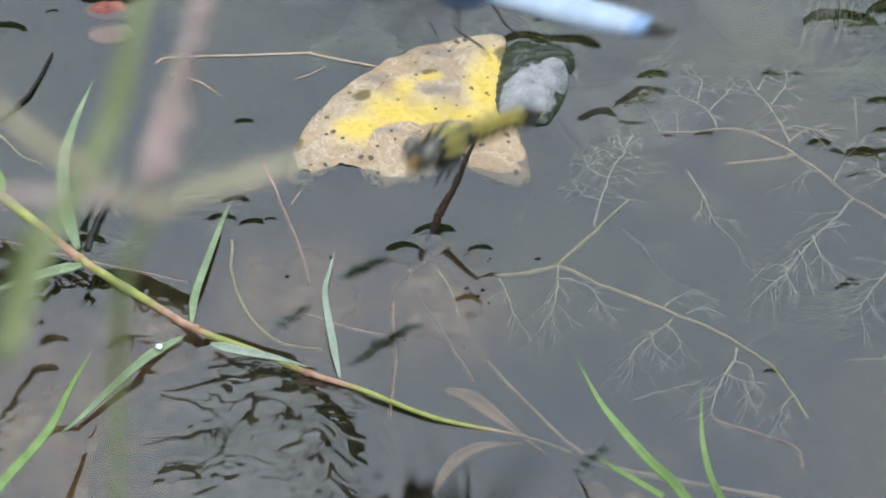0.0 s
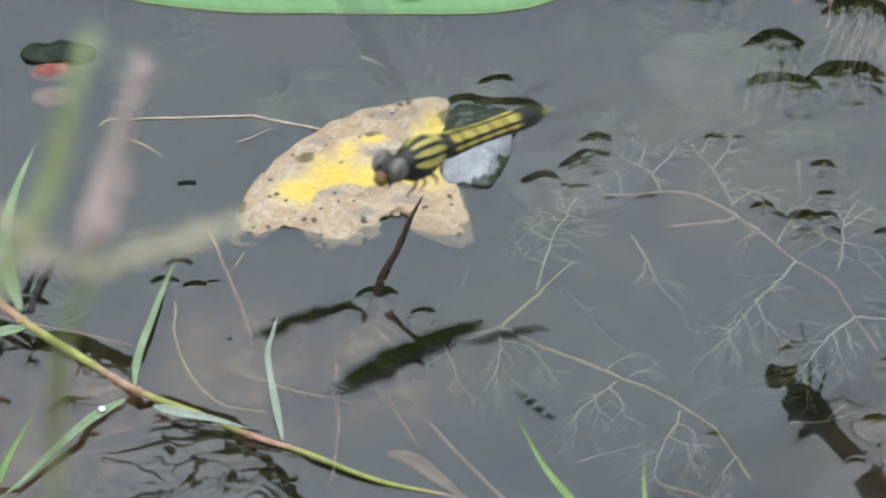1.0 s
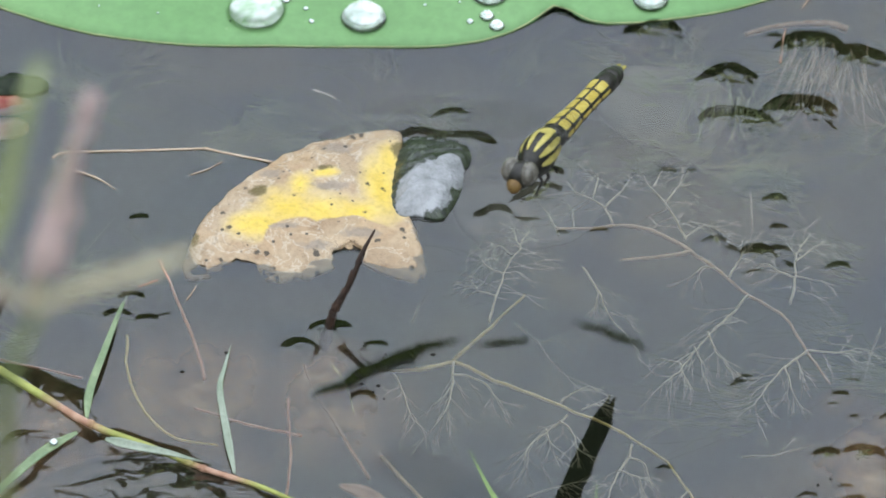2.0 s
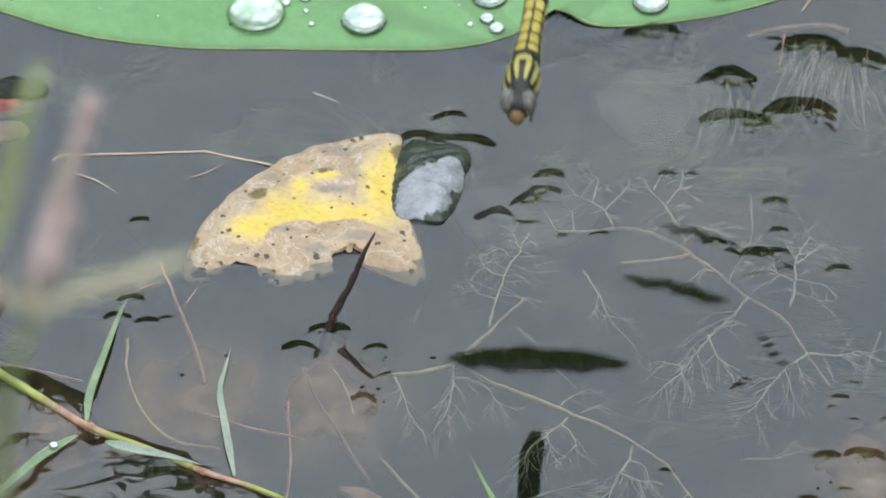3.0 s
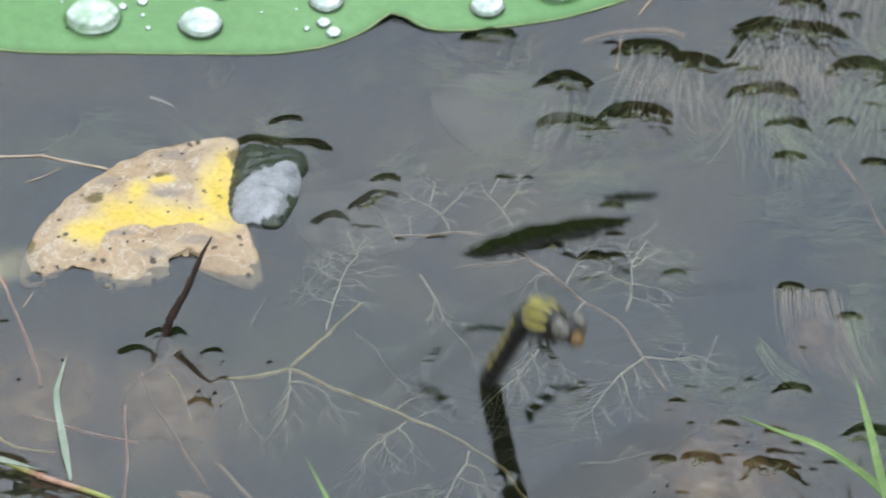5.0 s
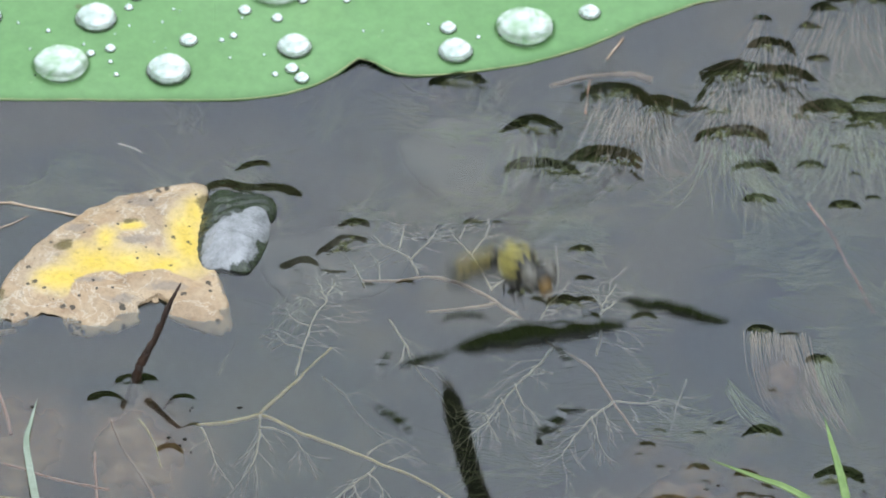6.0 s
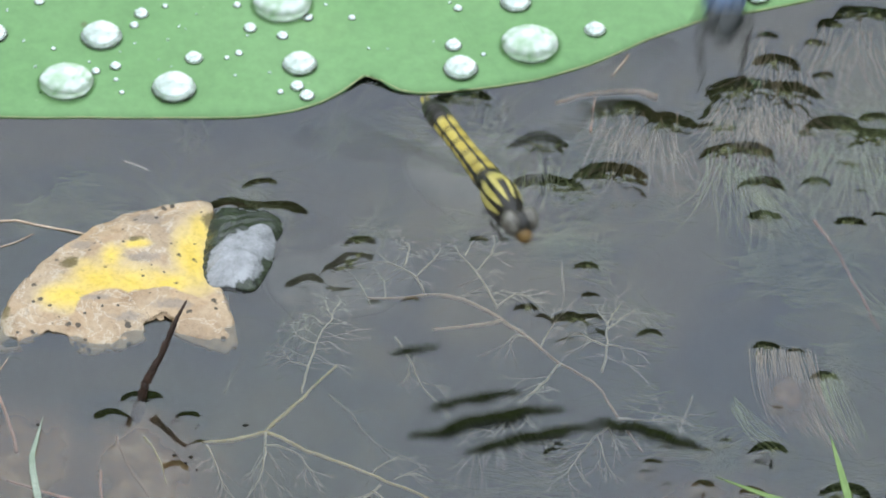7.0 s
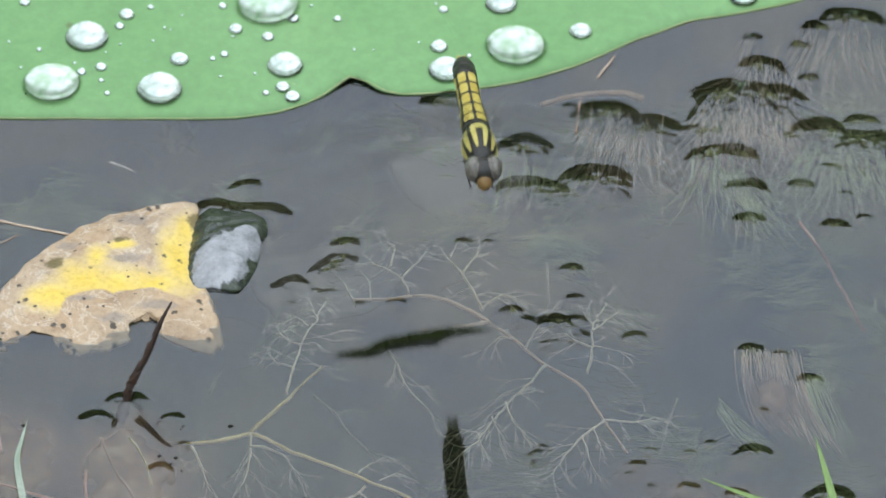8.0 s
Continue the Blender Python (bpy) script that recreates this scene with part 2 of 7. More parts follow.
def wet_mud_material():
    """Wet dark olive mud that turns into pinkish silt towards one side and the rim."""
    q = Mat("wet_mud", 0.6)
    mud = q.ramp(q.noise(220, 5), (0.35, (0.020, 0.017, 0.009)), (0.65, (0.070, 0.056, 0.040)))
    silt = q.ramp(q.noise(180, 6, 0.65), (0.35, (0.075, 0.052, 0.040)), (0.65, (0.20, 0.145, 0.115)))
    rag = q.math("MULTIPLY", q.math("SUBTRACT", q.noise(110, 5, 0.6), 0.5), 1.4)
    fine = q.noise(1100, 3)
    q.pos = q.n.new("ShaderNodeTexCoord").outputs["Generated"]
    d = q.math("ADD", q.near_point((0.66, 0.66, 0.5), (0.50, 0.50, 1000)), rag)
    q.color(q.mix(q.ramp(d, (0.65, (0, 0, 0)), (1.0, (1, 1, 1))), mud, silt))
    q.bump(fine, 0.15)
    return q.m


WET_MUD = wet_mud_material()
GREY_GREEN = two_tone("slimy_dark_green_leaf", (0.010, 0.016, 0.008), (0.034, 0.044, 0.026), 300, 0.45, IOR=1.25)
DARK_SHOOT = two_tone("blackish_dead_shoot", (0.008, 0.007, 0.004), (0.022, 0.018, 0.010), 400, 0.4, 0.5)
TIPS = two_tone("olive_weed_tips", (0.11, 0.13, 0.035), (0.24, 0.25, 0.10), 500, 0.5)
STICK = two_tone("wet_brown_twig", (0.018, 0.009, 0.005), (0.060, 0.030, 0.017), 400, 0.45, 0.6)
BLADE = two_tone("dusty_green_blade", (0.17, 0.24, 0.12), (0.25, 0.32, 0.17), 250, 0.5)
BLADE_PALE = two_tone("pale_green_blade", (0.22, 0.27, 0.19), (0.31, 0.35, 0.27), 250, 0.5)
BRIGHT = two_tone("bright_green_blade", (0.13, 0.22, 0.05), (0.20, 0.30, 0.09), 200, 0.5)
HAZE = two_tone("yellow_green_blade", (0.27, 0.31, 0.12), (0.34, 0.39, 0.18), 120, 0.5)
BUFF = two_tone("buff_grass_stalk", (0.50, 0.44, 0.28), (0.61, 0.54, 0.36), 120, 0.6)
SPIKE = two_tone("pink_seed_head", (0.54, 0.38, 0.35), (0.68, 0.56, 0.50), 400, 0.8)
RED_LEAF = two_tone("orange_red_leaf", (0.19, 0.022, 0.010), (0.30, 0.12, 0.08), 350, 0.5)


RIM = two_tone("pale_leaf_rim", (0.26, 0.30, 0.12), (0.42, 0.40, 0.20), 200, 0.6)


def lotus_material(centre):
    q = Mat("matt_lotus_green", 0.6)
    base = q.ramp(q.noise(22, 3), (0.3, (0.136, 0.286, 0.098)), (0.7, (0.176, 0.332, 0.130)))
    grain = q.ramp(q.noise(420, 5, 0.7), (0.35, (0.9, 0.9, 0.9)), (0.65, (1.07, 1.07, 1.07)))
    c = q.mix(1.0, base, grain, "MULTIPLY")
    c = q.mix(1.0, c, q.ramp(q.noise(9, 3), (0.36, (0.92, 0.94, 0.90)), (0.52, (1, 1, 1)), (0.66, (1.14, 1.06, 1.0))), "MULTIPLY")
    specks = q.ramp(q.noise(900, 2), (0.73, (0, 0, 0)), (0.78, (1, 1, 1)))
    c = q.mix(q.math("MULTIPLY", specks, 0.5), c, (0.34, 0.42, 0.22))
    spots = q.ramp(q.noise(260, 1), (0.76, (0, 0, 0)), (0.79, (1, 1, 1)))
    c = q.mix(q.math("MULTIPLY", spots, 0.55), c, (0.10, 0.09, 0.03))
    q.color(c)
    q.bump(q.noise(700, 3), 0.15, 0.0003)
    return q.m


def rotting_leaf_material(yellow_at, covers, stains, greys, foot, span, bites):
    """Tan decaying leaf: a yellow heart that pales outwards, stains, black specks, and a foot rotted into holes."""
    q = Mat("rotting_yellow_leaf", 0.42)
    tan = q.ramp(q.noise(120, 6, 0.68), (0.33, (0.26, 0.175, 0.10)), (0.43, (0.39, 0.285, 0.18)), (0.53, (0.465, 0.36, 0.24)), (0.64, (0.55, 0.445, 0.31)))
    blotch = q.ramp(q.noise(240, 6, 0.7), (0.50, (1, 1, 1)), (0.64, (0.74, 0.65, 0.57)))
    c = q.mix(0.85, tan, blotch, "MULTIPLY")
    warm = q.ramp(q.noise(70, 3), (0.42, (1, 0.985, 0.97)), (0.62, (1.01, 0.93, 0.83)))
    c = q.mix(1.0, c, warm, "MULTIPLY")
    # pale seams and dark hairline cracks where the skin has split
    seam = q.math("ABSOLUTE", q.math("SUBTRACT", q.noise(135, 5, 0.6, 0.6), 0.5))
    c = q.mix(q.math("MULTIPLY", q.ramp(seam, (0.004, (1, 1, 1)), (0.020, (0, 0, 0))), 0.45), c, (0.64, 0.57, 0.46))
    crack = q.math("ABSOLUTE", q.math("SUBTRACT", q.noise(95, 5, 0.6, 1.0), 0.47))
    c = q.mix(q.math("MULTIPLY", q.ramp(crack, (0.002, (1, 1, 1)), (0.008, (0, 0, 0))), 0.5), c, (0.16, 0.11, 0.07))
    plain = q.mix(1.0, c, (0.98, 0.955, 0.925), "MULTIPLY")
    rag = q.math("MULTIPLY", q.math("SUBTRACT", q.noise(150, 4, 0.5), 0.5), 1.2)
    near = None
    for centre, size in yellow_at:
        d = q.near_point(centre, size)
        near = d if near is None else q.math("SMOOTH_MIN", near, d)
    near = q.math("MULTIPLY", q.math("ADD", near, rag), 0.78)
    gold = q.ramp(near, (0.15, (0.72, 0.52, 0.09)), (0.50, (0.70, 0.515, 0.14)), (0.78, (0.62, 0.465, 0.20)), (1.0, (0.54, 0.43, 0.26)))
    gold = q.mix(1.0, gold, q.ramp(q.noise(190, 4), (0.3, (0.92, 0.89, 0.86)), (0.6, (1, 1, 1))), "MULTIPLY")
    c = q.mix(q.ramp(near, (0.42, (1, 1, 1)), (0.74, (0.66, 0.66, 0.66)), (0.92, (0.2, 0.2, 0.2)), (1.0, (0, 0, 0))), c, gold)
    for centre, size in covers:
        d = q.math("ADD", q.near_point(centre, size), q.math("MULTIPLY", rag, 0.35))
        c = q.mix(q.ramp(d, (0.93, (1, 1, 1)), (1.0, (0, 0, 0))), c, plain)
    for spots, tone, top in ((greys, (0.25, 0.205, 0.165), 0.7), (stains, (0.12, 0.088, 0.022), 0.9)):
        for centre, size in spots:
            d = q.math("ADD", q.near_point(centre, size), q.math("MULTIPLY", q.math("SUBTRACT", q.noise(420, 5, 0.7), 0.5), 2.4))
            c = q.mix(q.ramp(d, (0.5, (top, top, top)), (1.1, (0, 0, 0))), c, tone)
    for scale, low in ((300, 0.50), (560, 0.58)):
        dots = q.n.new("ShaderNodeTexVoronoi")
        dots.inputs["Scale"].default_value = scale
        q.l.new(q.pos, dots.inputs["Vector"])
        pick = q.ramp(dots.outputs["Color"], (low, (0, 0, 0)), (low + 0.04, (1, 1, 1)))
        spot = q.ramp(q.math("ADD", dots.outputs["Distance"], q.math("MULTIPLY", q.noise(700, 3), 0.62)), (0.42, (1, 1, 1)), (0.50, (0, 0, 0)))
        c = q.mix(q.math("MULTIPLY", q.math("MULTIPLY", pick, spot), 0.9), c, (0.028, 0.022, 0.012))
    fine = q.ramp(q.noise(1000, 4, 0.7), (0.36, (0.80, 0.78, 0.75)), (0.50, (1, 1, 1)), (0.66, (1.06, 1.06, 1.06)))
    q.color(q.mix(0.7, c, fine, "MULTIPLY"))
    q.bump(q.noise(420, 6, 0.7), 0.6, 0.0008)
    torn = q.math("MULTIPLY", q.math("SUBTRACT", q.noise(260, 6, 0.62), 0.5), 1.0)
    far = q.math("ADD", q.near_point(foot, span), q.math("MULTIPLY", torn, 0.55))
    whole = q.ramp(far, (0.99, (1, 1, 1)), (1.02, (0, 0, 0)))
    for centre, size in bites:
        d = q.math("ADD", q.near_point(centre, size), q.math("MULTIPLY", torn, 2.2))
        whole = q.mix(1.0, whole, q.ramp(d, (0.95, (0, 0, 0)), (1.02, (1, 1, 1))), "MULTIPLY")
    q.l.new(whole, q.b.inputs["Alpha"])
    return q.m


def wet_lobe_material(faces):
    """Drowned leaf skin: blackish green, with the sky's sheen painted on as one silvery face."""
    q = Mat("wet_leaf_lobe_sky_sheen", 0.22, Coat_Weight=0.35, Coat_Roughness=0.06)
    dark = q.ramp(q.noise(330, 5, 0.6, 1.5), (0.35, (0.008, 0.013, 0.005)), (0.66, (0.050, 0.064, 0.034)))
    # grey base colour stands in for the sky mirrored on the wet skin
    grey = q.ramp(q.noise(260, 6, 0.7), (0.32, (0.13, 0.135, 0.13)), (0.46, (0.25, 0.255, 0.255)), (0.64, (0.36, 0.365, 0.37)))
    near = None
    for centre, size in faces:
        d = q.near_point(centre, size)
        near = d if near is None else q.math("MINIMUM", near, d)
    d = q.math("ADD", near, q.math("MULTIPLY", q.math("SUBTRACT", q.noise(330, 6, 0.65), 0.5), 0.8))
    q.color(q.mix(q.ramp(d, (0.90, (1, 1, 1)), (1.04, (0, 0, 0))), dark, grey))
    q.bump(q.noise(360, 6, 0.66, 1.2), 0.6, 0.0010)
    return q.m


def wing_material():
    m = bpy.data.materials.new("clear_wing")
    m.use_nodes = True
    n, l = m.node_tree.nodes, m.node_tree.links
    n.clear()
    clear = n.new("ShaderNodeBsdfTransparent")
    clear.inputs[0].default_value = (0.95, 0.95, 0.945, 1)
    film = n.new("ShaderNodeBsdfGlossy")
    film.inputs["Roughness"].default_value = 0.35
    film.inputs[0].default_value = (0.5, 0.5, 0.5, 1)
    mixed = n.new("ShaderNodeMixShader")
    mixed.inputs[0].default_value = 0.03
    out = n.new("ShaderNodeOutputMaterial")
    l.new(clear.outputs[0], mixed.inputs[1])
    l.new(film.outputs[0], mixed.inputs[2])
    l.new(mixed.outputs[0], out.inputs[0])
    return m


def drop_material():
    q = Mat("water_drop", 0.02, IOR=1.33, Transmission_Weight=1.0)
    q.color((0.97, 1.0, 0.97))
    return q.m


WING = wing_material()
DROP = drop_material()
AIR_FILM = two_tone("silvery_air_film", (0.40, 0.46, 0.39), (0.70, 0.72, 0.70), 2.6, 0.2, 0.01, Metallic=1.0)
AIR_FILM_BIG = two_tone("mottled_air_film", (0.32, 0.46, 0.27), (0.72, 0.75, 0.71), 3.4, 0.3, 0.02, Metallic=1.0)
BLACK = two_tone("black_chitin", (0.012, 0.011, 0.008), (0.030, 0.026, 0.018), 900, 0.4)
YELLOW = two_tone("yellow_chitin", (0.46, 0.34, 0.05), (0.58, 0.47, 0.11), 700, 0.5)
PALE_YELLOW = two_tone("pale_yellow_chitin", (0.44, 0.37, 0.08), (0.56, 0.48, 0.15), 700, 0.5)
FACE = two_tone("amber_face", (0.16, 0.085, 0.02), (0.23, 0.145, 0.045), 700, 0.5)
EYE_GREY = two_tone("grey_brown_eye", (0.09, 0.08, 0.062), (0.20, 0.185, 0.155), 900, 0.25)
EYE_DARK = two_tone("dark_green_black_eye", (0.02, 0.024, 0.024), (0.06, 0.065, 0.06), 900, 0.22)
BLUE = two_tone("powder_blue_bloom", (0.20, 0.31, 0.50), (0.29, 0.42, 0.62), 500, 0.75)
BLUE_MID = two_tone("dusky_blue_bloom", (0.055, 0.09, 0.165), (0.15, 0.225, 0.35), 420, 0.7)
BLUE_PALE = two_tone("pale_blue_bloom", (0.40, 0.49, 0.60), (0.50, 0.59, 0.69), 500, 0.75)
BLUE_DARK = two_tone("dark_slate_blue", (0.035, 0.055, 0.095), (0.085, 0.125, 0.20), 500, 0.6)

# ---------------------------------------------------------------- ground, trees round the pond
def ground_sheet():
    """One sheet: the pond's basin, its bank and flat land out to the horizon."""
    rings = [0, 0.4, 0.9, 1.5, 2.1, 2.4, 2.6, 2.8, 3.0, 3.4, 4.5, 7, 12, 30, 100, 400, 1500]
    verts, faces, sectors = [(0, 2.0, -0.10)], [], 64
    for r in rings[1:]:
        for k in range(sectors):
            a = 2 * math.pi * k / sectors
            x, y = r * math.cos(a), 2.0 + r * math.sin(a)
            edge = min(1, max(0, (r - 2.3) / 0.7))
            z = -0.10 + 0.22 * edge * edge * (3 - 2 * edge)
            if 1.0 < r < 30:
                z += 0.03 * noise.noise(Vector((x * 1.3, y * 1.3, 0)))
            verts.append((x, y, z))
    for k in range(sectors):
        faces.append((0, 1 + k, 1 + (k + 1) % sectors))
    for j in range(len(rings) - 2):
        a, b = 1 + j * sectors, 1 + (j + 1) * sectors
        for k in range(sectors):
            q = (k + 1) % sectors
            faces.append((a + k, b + k, b + q, a + q))
    ob = raw_mesh("ground", verts, faces, MUD)
    tagged(ob, "dark muddy pond bed rising to a flat bank", "ground", kind="structure")


def tree_belt():
    """The dark belt of trees round the pond that its surface mirrors."""
    rng = random.Random(4)
    verts, faces = [], []
    for _ in range(9000):
        a = rng.uniform(0, 2 * math.pi)
        top = 3.8 + 0.5 * noise.noise(Vector((math.cos(a) * 5, math.sin(a) * 5, 0))) + 0.35 * noise.noise(Vector((math.cos(a) * 19, math.sin(a) * 19, 4)))
        h = top * rng.random() ** 0.75
        r = 8.0 + rng.uniform(-0.5, 1.2)
        p = Vector((r * math.cos(a), r * math.sin(a), 0.05 + h))
        m = Euler((rng.uniform(0, 6), rng.uniform(0, 6), rng.uniform(0, 6))).to_matrix()
        s = rng.uniform(0.12, 0.34)
        i = len(verts)
        verts += [p + m @ Vector(v) * s for v in ((-1, 0, 0), (0, -0.6, 0.12), (1.2, 0, 0), (0, 0.6, 0.12))]
        faces.append((i, i + 1, i + 2, i + 3))
    base, sectors = len(verts), 400
    for k in range(sectors):
        a = 2 * math.pi * k / sectors
        top = 3.75 + 0.5 * noise.noise(Vector((math.cos(a) * 5, math.sin(a) * 5, 0))) + 0.2 * noise.noise(Vector((math.cos(a) * 19, math.sin(a) * 19, 4)))
        for r, z in ((8.4, 0.0), (8.5, top * 0.6), (8.9, top), (9.6, top * 0.8), (9.8, 0.0)):
            verts.append(Vector((r * math.cos(a), r * math.sin(a), z)))
    for k in range(sectors):
        for j in range(4):
            a, b = base + k * 5 + j, base + (k + 1) % sectors * 5 + j
            faces.append((a, b, b + 1, a + 1))
    ob = raw_mesh("tree_belt", verts, faces, HEDGE, smooth=False)
    tagged(ob, "dark green belt of trees mirrored in the pond", "trees", kind="stuff")


ground_sheet()
tree_belt()

# ---------------------------------------------------------------- the pond's surface
RIDGES = []


def meniscus(width, *points):
    """Water drawn up along a line of wet plant tips; width in mm of the slope round it."""
    RIDGES.append((width * 0.00118, [(x, y - width * 0.00034) for x, y in points]))


# tips of weed, off towards the round leaf's far side
meniscus(3.8, (0.0916, 0.0683), (0.0948, 0.0689), (0.0981, 0.0679))
meniscus(6.8, (0.0829, 0.0576), (0.0870, 0.0597), (0.0932, 0.0600), (0.1008, 0.0584))
meniscus(1.7, (0.0925, 0.0776), (0.0955, 0.0766))
meniscus(2.3, (0.1008, 0.0746), (0.1053, 0.0749))
meniscus(3.4, (0.1043, 0.0794), (0.1092, 0.0797))
meniscus(4.0, (0.1074, 0.0823), (0.1125, 0.0826), (0.1177, 0.0809))
meniscus(2.1, (0.1019, 0.0653), (0.1053, 0.0655))
meniscus(5.1, (0.0607, 0.0533), (0.0650, 0.0555), (0.0709, 0.0548))
meniscus(5.5, (0.0696, 0.0486), (0.0731, 0.0514), (0.0786, 0.0498))
meniscus(1.2, (0.0725, 0.0550), (0.0761, 0.0548))
meniscus(3.4, (0.0797, 0.0513), (0.0834, 0.0510), (0.0878, 0.0513))
meniscus(4.4, (0.0811, 0.0426), (0.0856, 0.0447), (0.0924, 0.0431))
meniscus(3.4, (0.0943, 0.0528), (0.0988, 0.0527))
meniscus(5.5, (0.0989, 0.0471), (0.1025, 0.0505), (0.1096, 0.0495))
meniscus(2.7, (0.1096, 0.0533), (0.1152, 0.0535))
meniscus(6.5, (0.1084, 0.0442), (0.1116, 0.0470), (0.1161, 0.0457))
meniscus(3.1, (0.1047, 0.0412), (0.1092, 0.0411))
meniscus(1.6, (0.1012, 0.0421), (0.1048, 0.0424))
meniscus(2.3, (0.1094, 0.0405), (0.1147, 0.0405))
meniscus(3.4, (0.0874, 0.0348), (0.0906, 0.0357), (0.0936, 0.0342))
meniscus(2.2, (0.0982, 0.0360), (0.1023, 0.0362))
meniscus(2.7, (0.0879, 0.0257), (0.0905, 0.0269), (0.0930, 0.0253))
meniscus(2.7, (0.1036, 0.0249), (0.1077, 0.0249))
meniscus(1.3, (0.1100, 0.0273), (0.1124, 0.0273))
meniscus(4.8, (0.0472, 0.0444), (0.0507, 0.0466), (0.0544, 0.0444))
meniscus(5.1, (0.0455, 0.0352), (0.0508, 0.0351), (0.0558, 0.0333), (0.0602, 0.0360))
meniscus(5.7, (0.0577, 0.0345), (0.0627, 0.0375), (0.0690, 0.0359))
meniscus(2.1, (0.0614, 0.0305), (0.0687, 0.0307))
meniscus(1.0, (0.0830, 0.0387), (0.0855, 0.0387))
meniscus(1.2, (0.1074, 0.0338), (0.1093, 0.0337))
meniscus(1.2, (0.0580, 0.0581), (0.0601, 0.0581))
meniscus(2.8, (-0.0022, 0.0354), (0.0002, 0.0364), (0.0020, 0.0358))
meniscus(4.5, (0.0327, 0.0569), (0.0364, 0.0591), (0.0413, 0.0607))
# beside the yellow leaf
meniscus(2.0, (0.0099, 0.0082), (0.0161, 0.0083))
meniscus(3.4, (0.0120, 0.0116), (0.0151, 0.0145), (0.0188, 0.0187))
meniscus(3.4, (0.0050, 0.0073), (0.0076, 0.0095), (0.0108, 0.0116))
meniscus(2.6, (0.0166, 0.0208), (0.0191, 0.0209))
meniscus(1.3, (0.0192, 0.0049), (0.0201, 0.0050))
meniscus(1.8, (0.0257, 0.0052), (0.0271, 0.0053))
meniscus(2.2, (0.0456, 0.0027), (0.0482, 0.0030))
meniscus(2.0, (0.0475, -0.0004), (0.0485, 0.0006), (0.0502, 0.0009))
meniscus(2.6, (0.0531, 0.0002), (0.0561, -0.0004), (0.0579, -0.0021))
meniscus(2.0, (0.0567, 0.0008), (0.0595, 0.0002))
meniscus(3.2, (0.0537, 0.0005), (0.0549, -0.0012))
meniscus(2.0, (0.0527, -0.0062), (0.0546, -0.0039))
meniscus(1.6, (0.0571, -0.0015), (0.0596, -0.0036))
meniscus(1.8, (0.0517, 0.0002), (0.0528, -0.0017))
meniscus(2.0, (0.0572, -0.0038), (0.0598, -0.0034))
meniscus(2.2, (0.0567, 0.0136), (0.0591, 0.0141))
meniscus(1.7, (0.0568, 0.0062), (0.0595, 0.0063))
meniscus(2.0, (0.0667, -0.0047), (0.0682, -0.0039), (0.0700, -0.0030))
meniscus(2.0, (0.0498, -0.0338), (0.0514, -0.0335))
meniscus(1.6, (0.0356, -0.0545), (0.0381, -0.0546))
meniscus(1.6, (0.0379, 0.0216), (0.0397, 0.0211))
meniscus(1.0, (0.0430, 0.0214), (0.0434, 0.0214))
meniscus(4.0, (-0.0095, 0.0287), (-0.0055, 0.0299), (-0.0004, 0.0293), (0.0040, 0.0290), (0.0068, 0.0277))
meniscus(2.6, (-0.0064, 0.0093), (-0.0042, 0.0060))
# the standing twig and the small leaves under it
meniscus(2.8, (-0.0245, -0.0187), (-0.0213, -0.0199), (-0.0180, -0.0187))
meniscus(3.2, (-0.0282, -0.0239), (-0.0244, -0.0244))
meniscus(2.2, (-0.0148, -0.0247), (-0.0114, -0.0237))
meniscus(2.4, (-0.0162, -0.0357), (-0.0141, -0.0380))
meniscus(1.2, (-0.0114, -0.0301), (-0.0110, -0.0309))
# among the grass
meniscus(1.7, (-0.0567, 0.0087), (-0.0541, 0.0090))
meniscus(2.6, (-0.0554, -0.0183), (-0.0511, -0.0173))
meniscus(1.2, (-0.0503, -0.0163), (-0.0495, -0.0161))
meniscus(2.8, (-0.0594, -0.0167), (-0.0575, -0.0161))
meniscus(2.4, (-0.0570, -0.0121), (-0.0554, -0.0115))
meniscus(6.0, (-0.1019, -0.0381), (-0.0934, -0.0335), (-0.0829, -0.0287))
meniscus(6.5, (-0.0798, -0.0307), (-0.0717, -0.0363), (-0.0642, -0.0419))
meniscus(4.5, (-0.0761, -0.0474), (-0.0693, -0.0466), (-0.0630, -0.0463))
meniscus(3.2, (-0.0601, -0.0458), (-0.0527, -0.0494), (-0.0448, -0.0530))
meniscus(3.0, (-0.0409, -0.0571), (-0.0331, -0.0603))
meniscus(2.6, (-0.0939, -0.0746), (-0.0917, -0.0636), (-0.0865, -0.0520))
meniscus(2.6, (-0.0878, -0.0469), (-0.0849, -0.0469))
meniscus(3.0, (-0.0848, -0.0693), (-0.0825, -0.0687))
meniscus(3.4, (-0.0826, -0.0247), (-0.0813, -0.0204))
meniscus(4.2, (-0.0668, -0.0806), (-0.0632, -0.0789), (-0.0590, -0.0818))
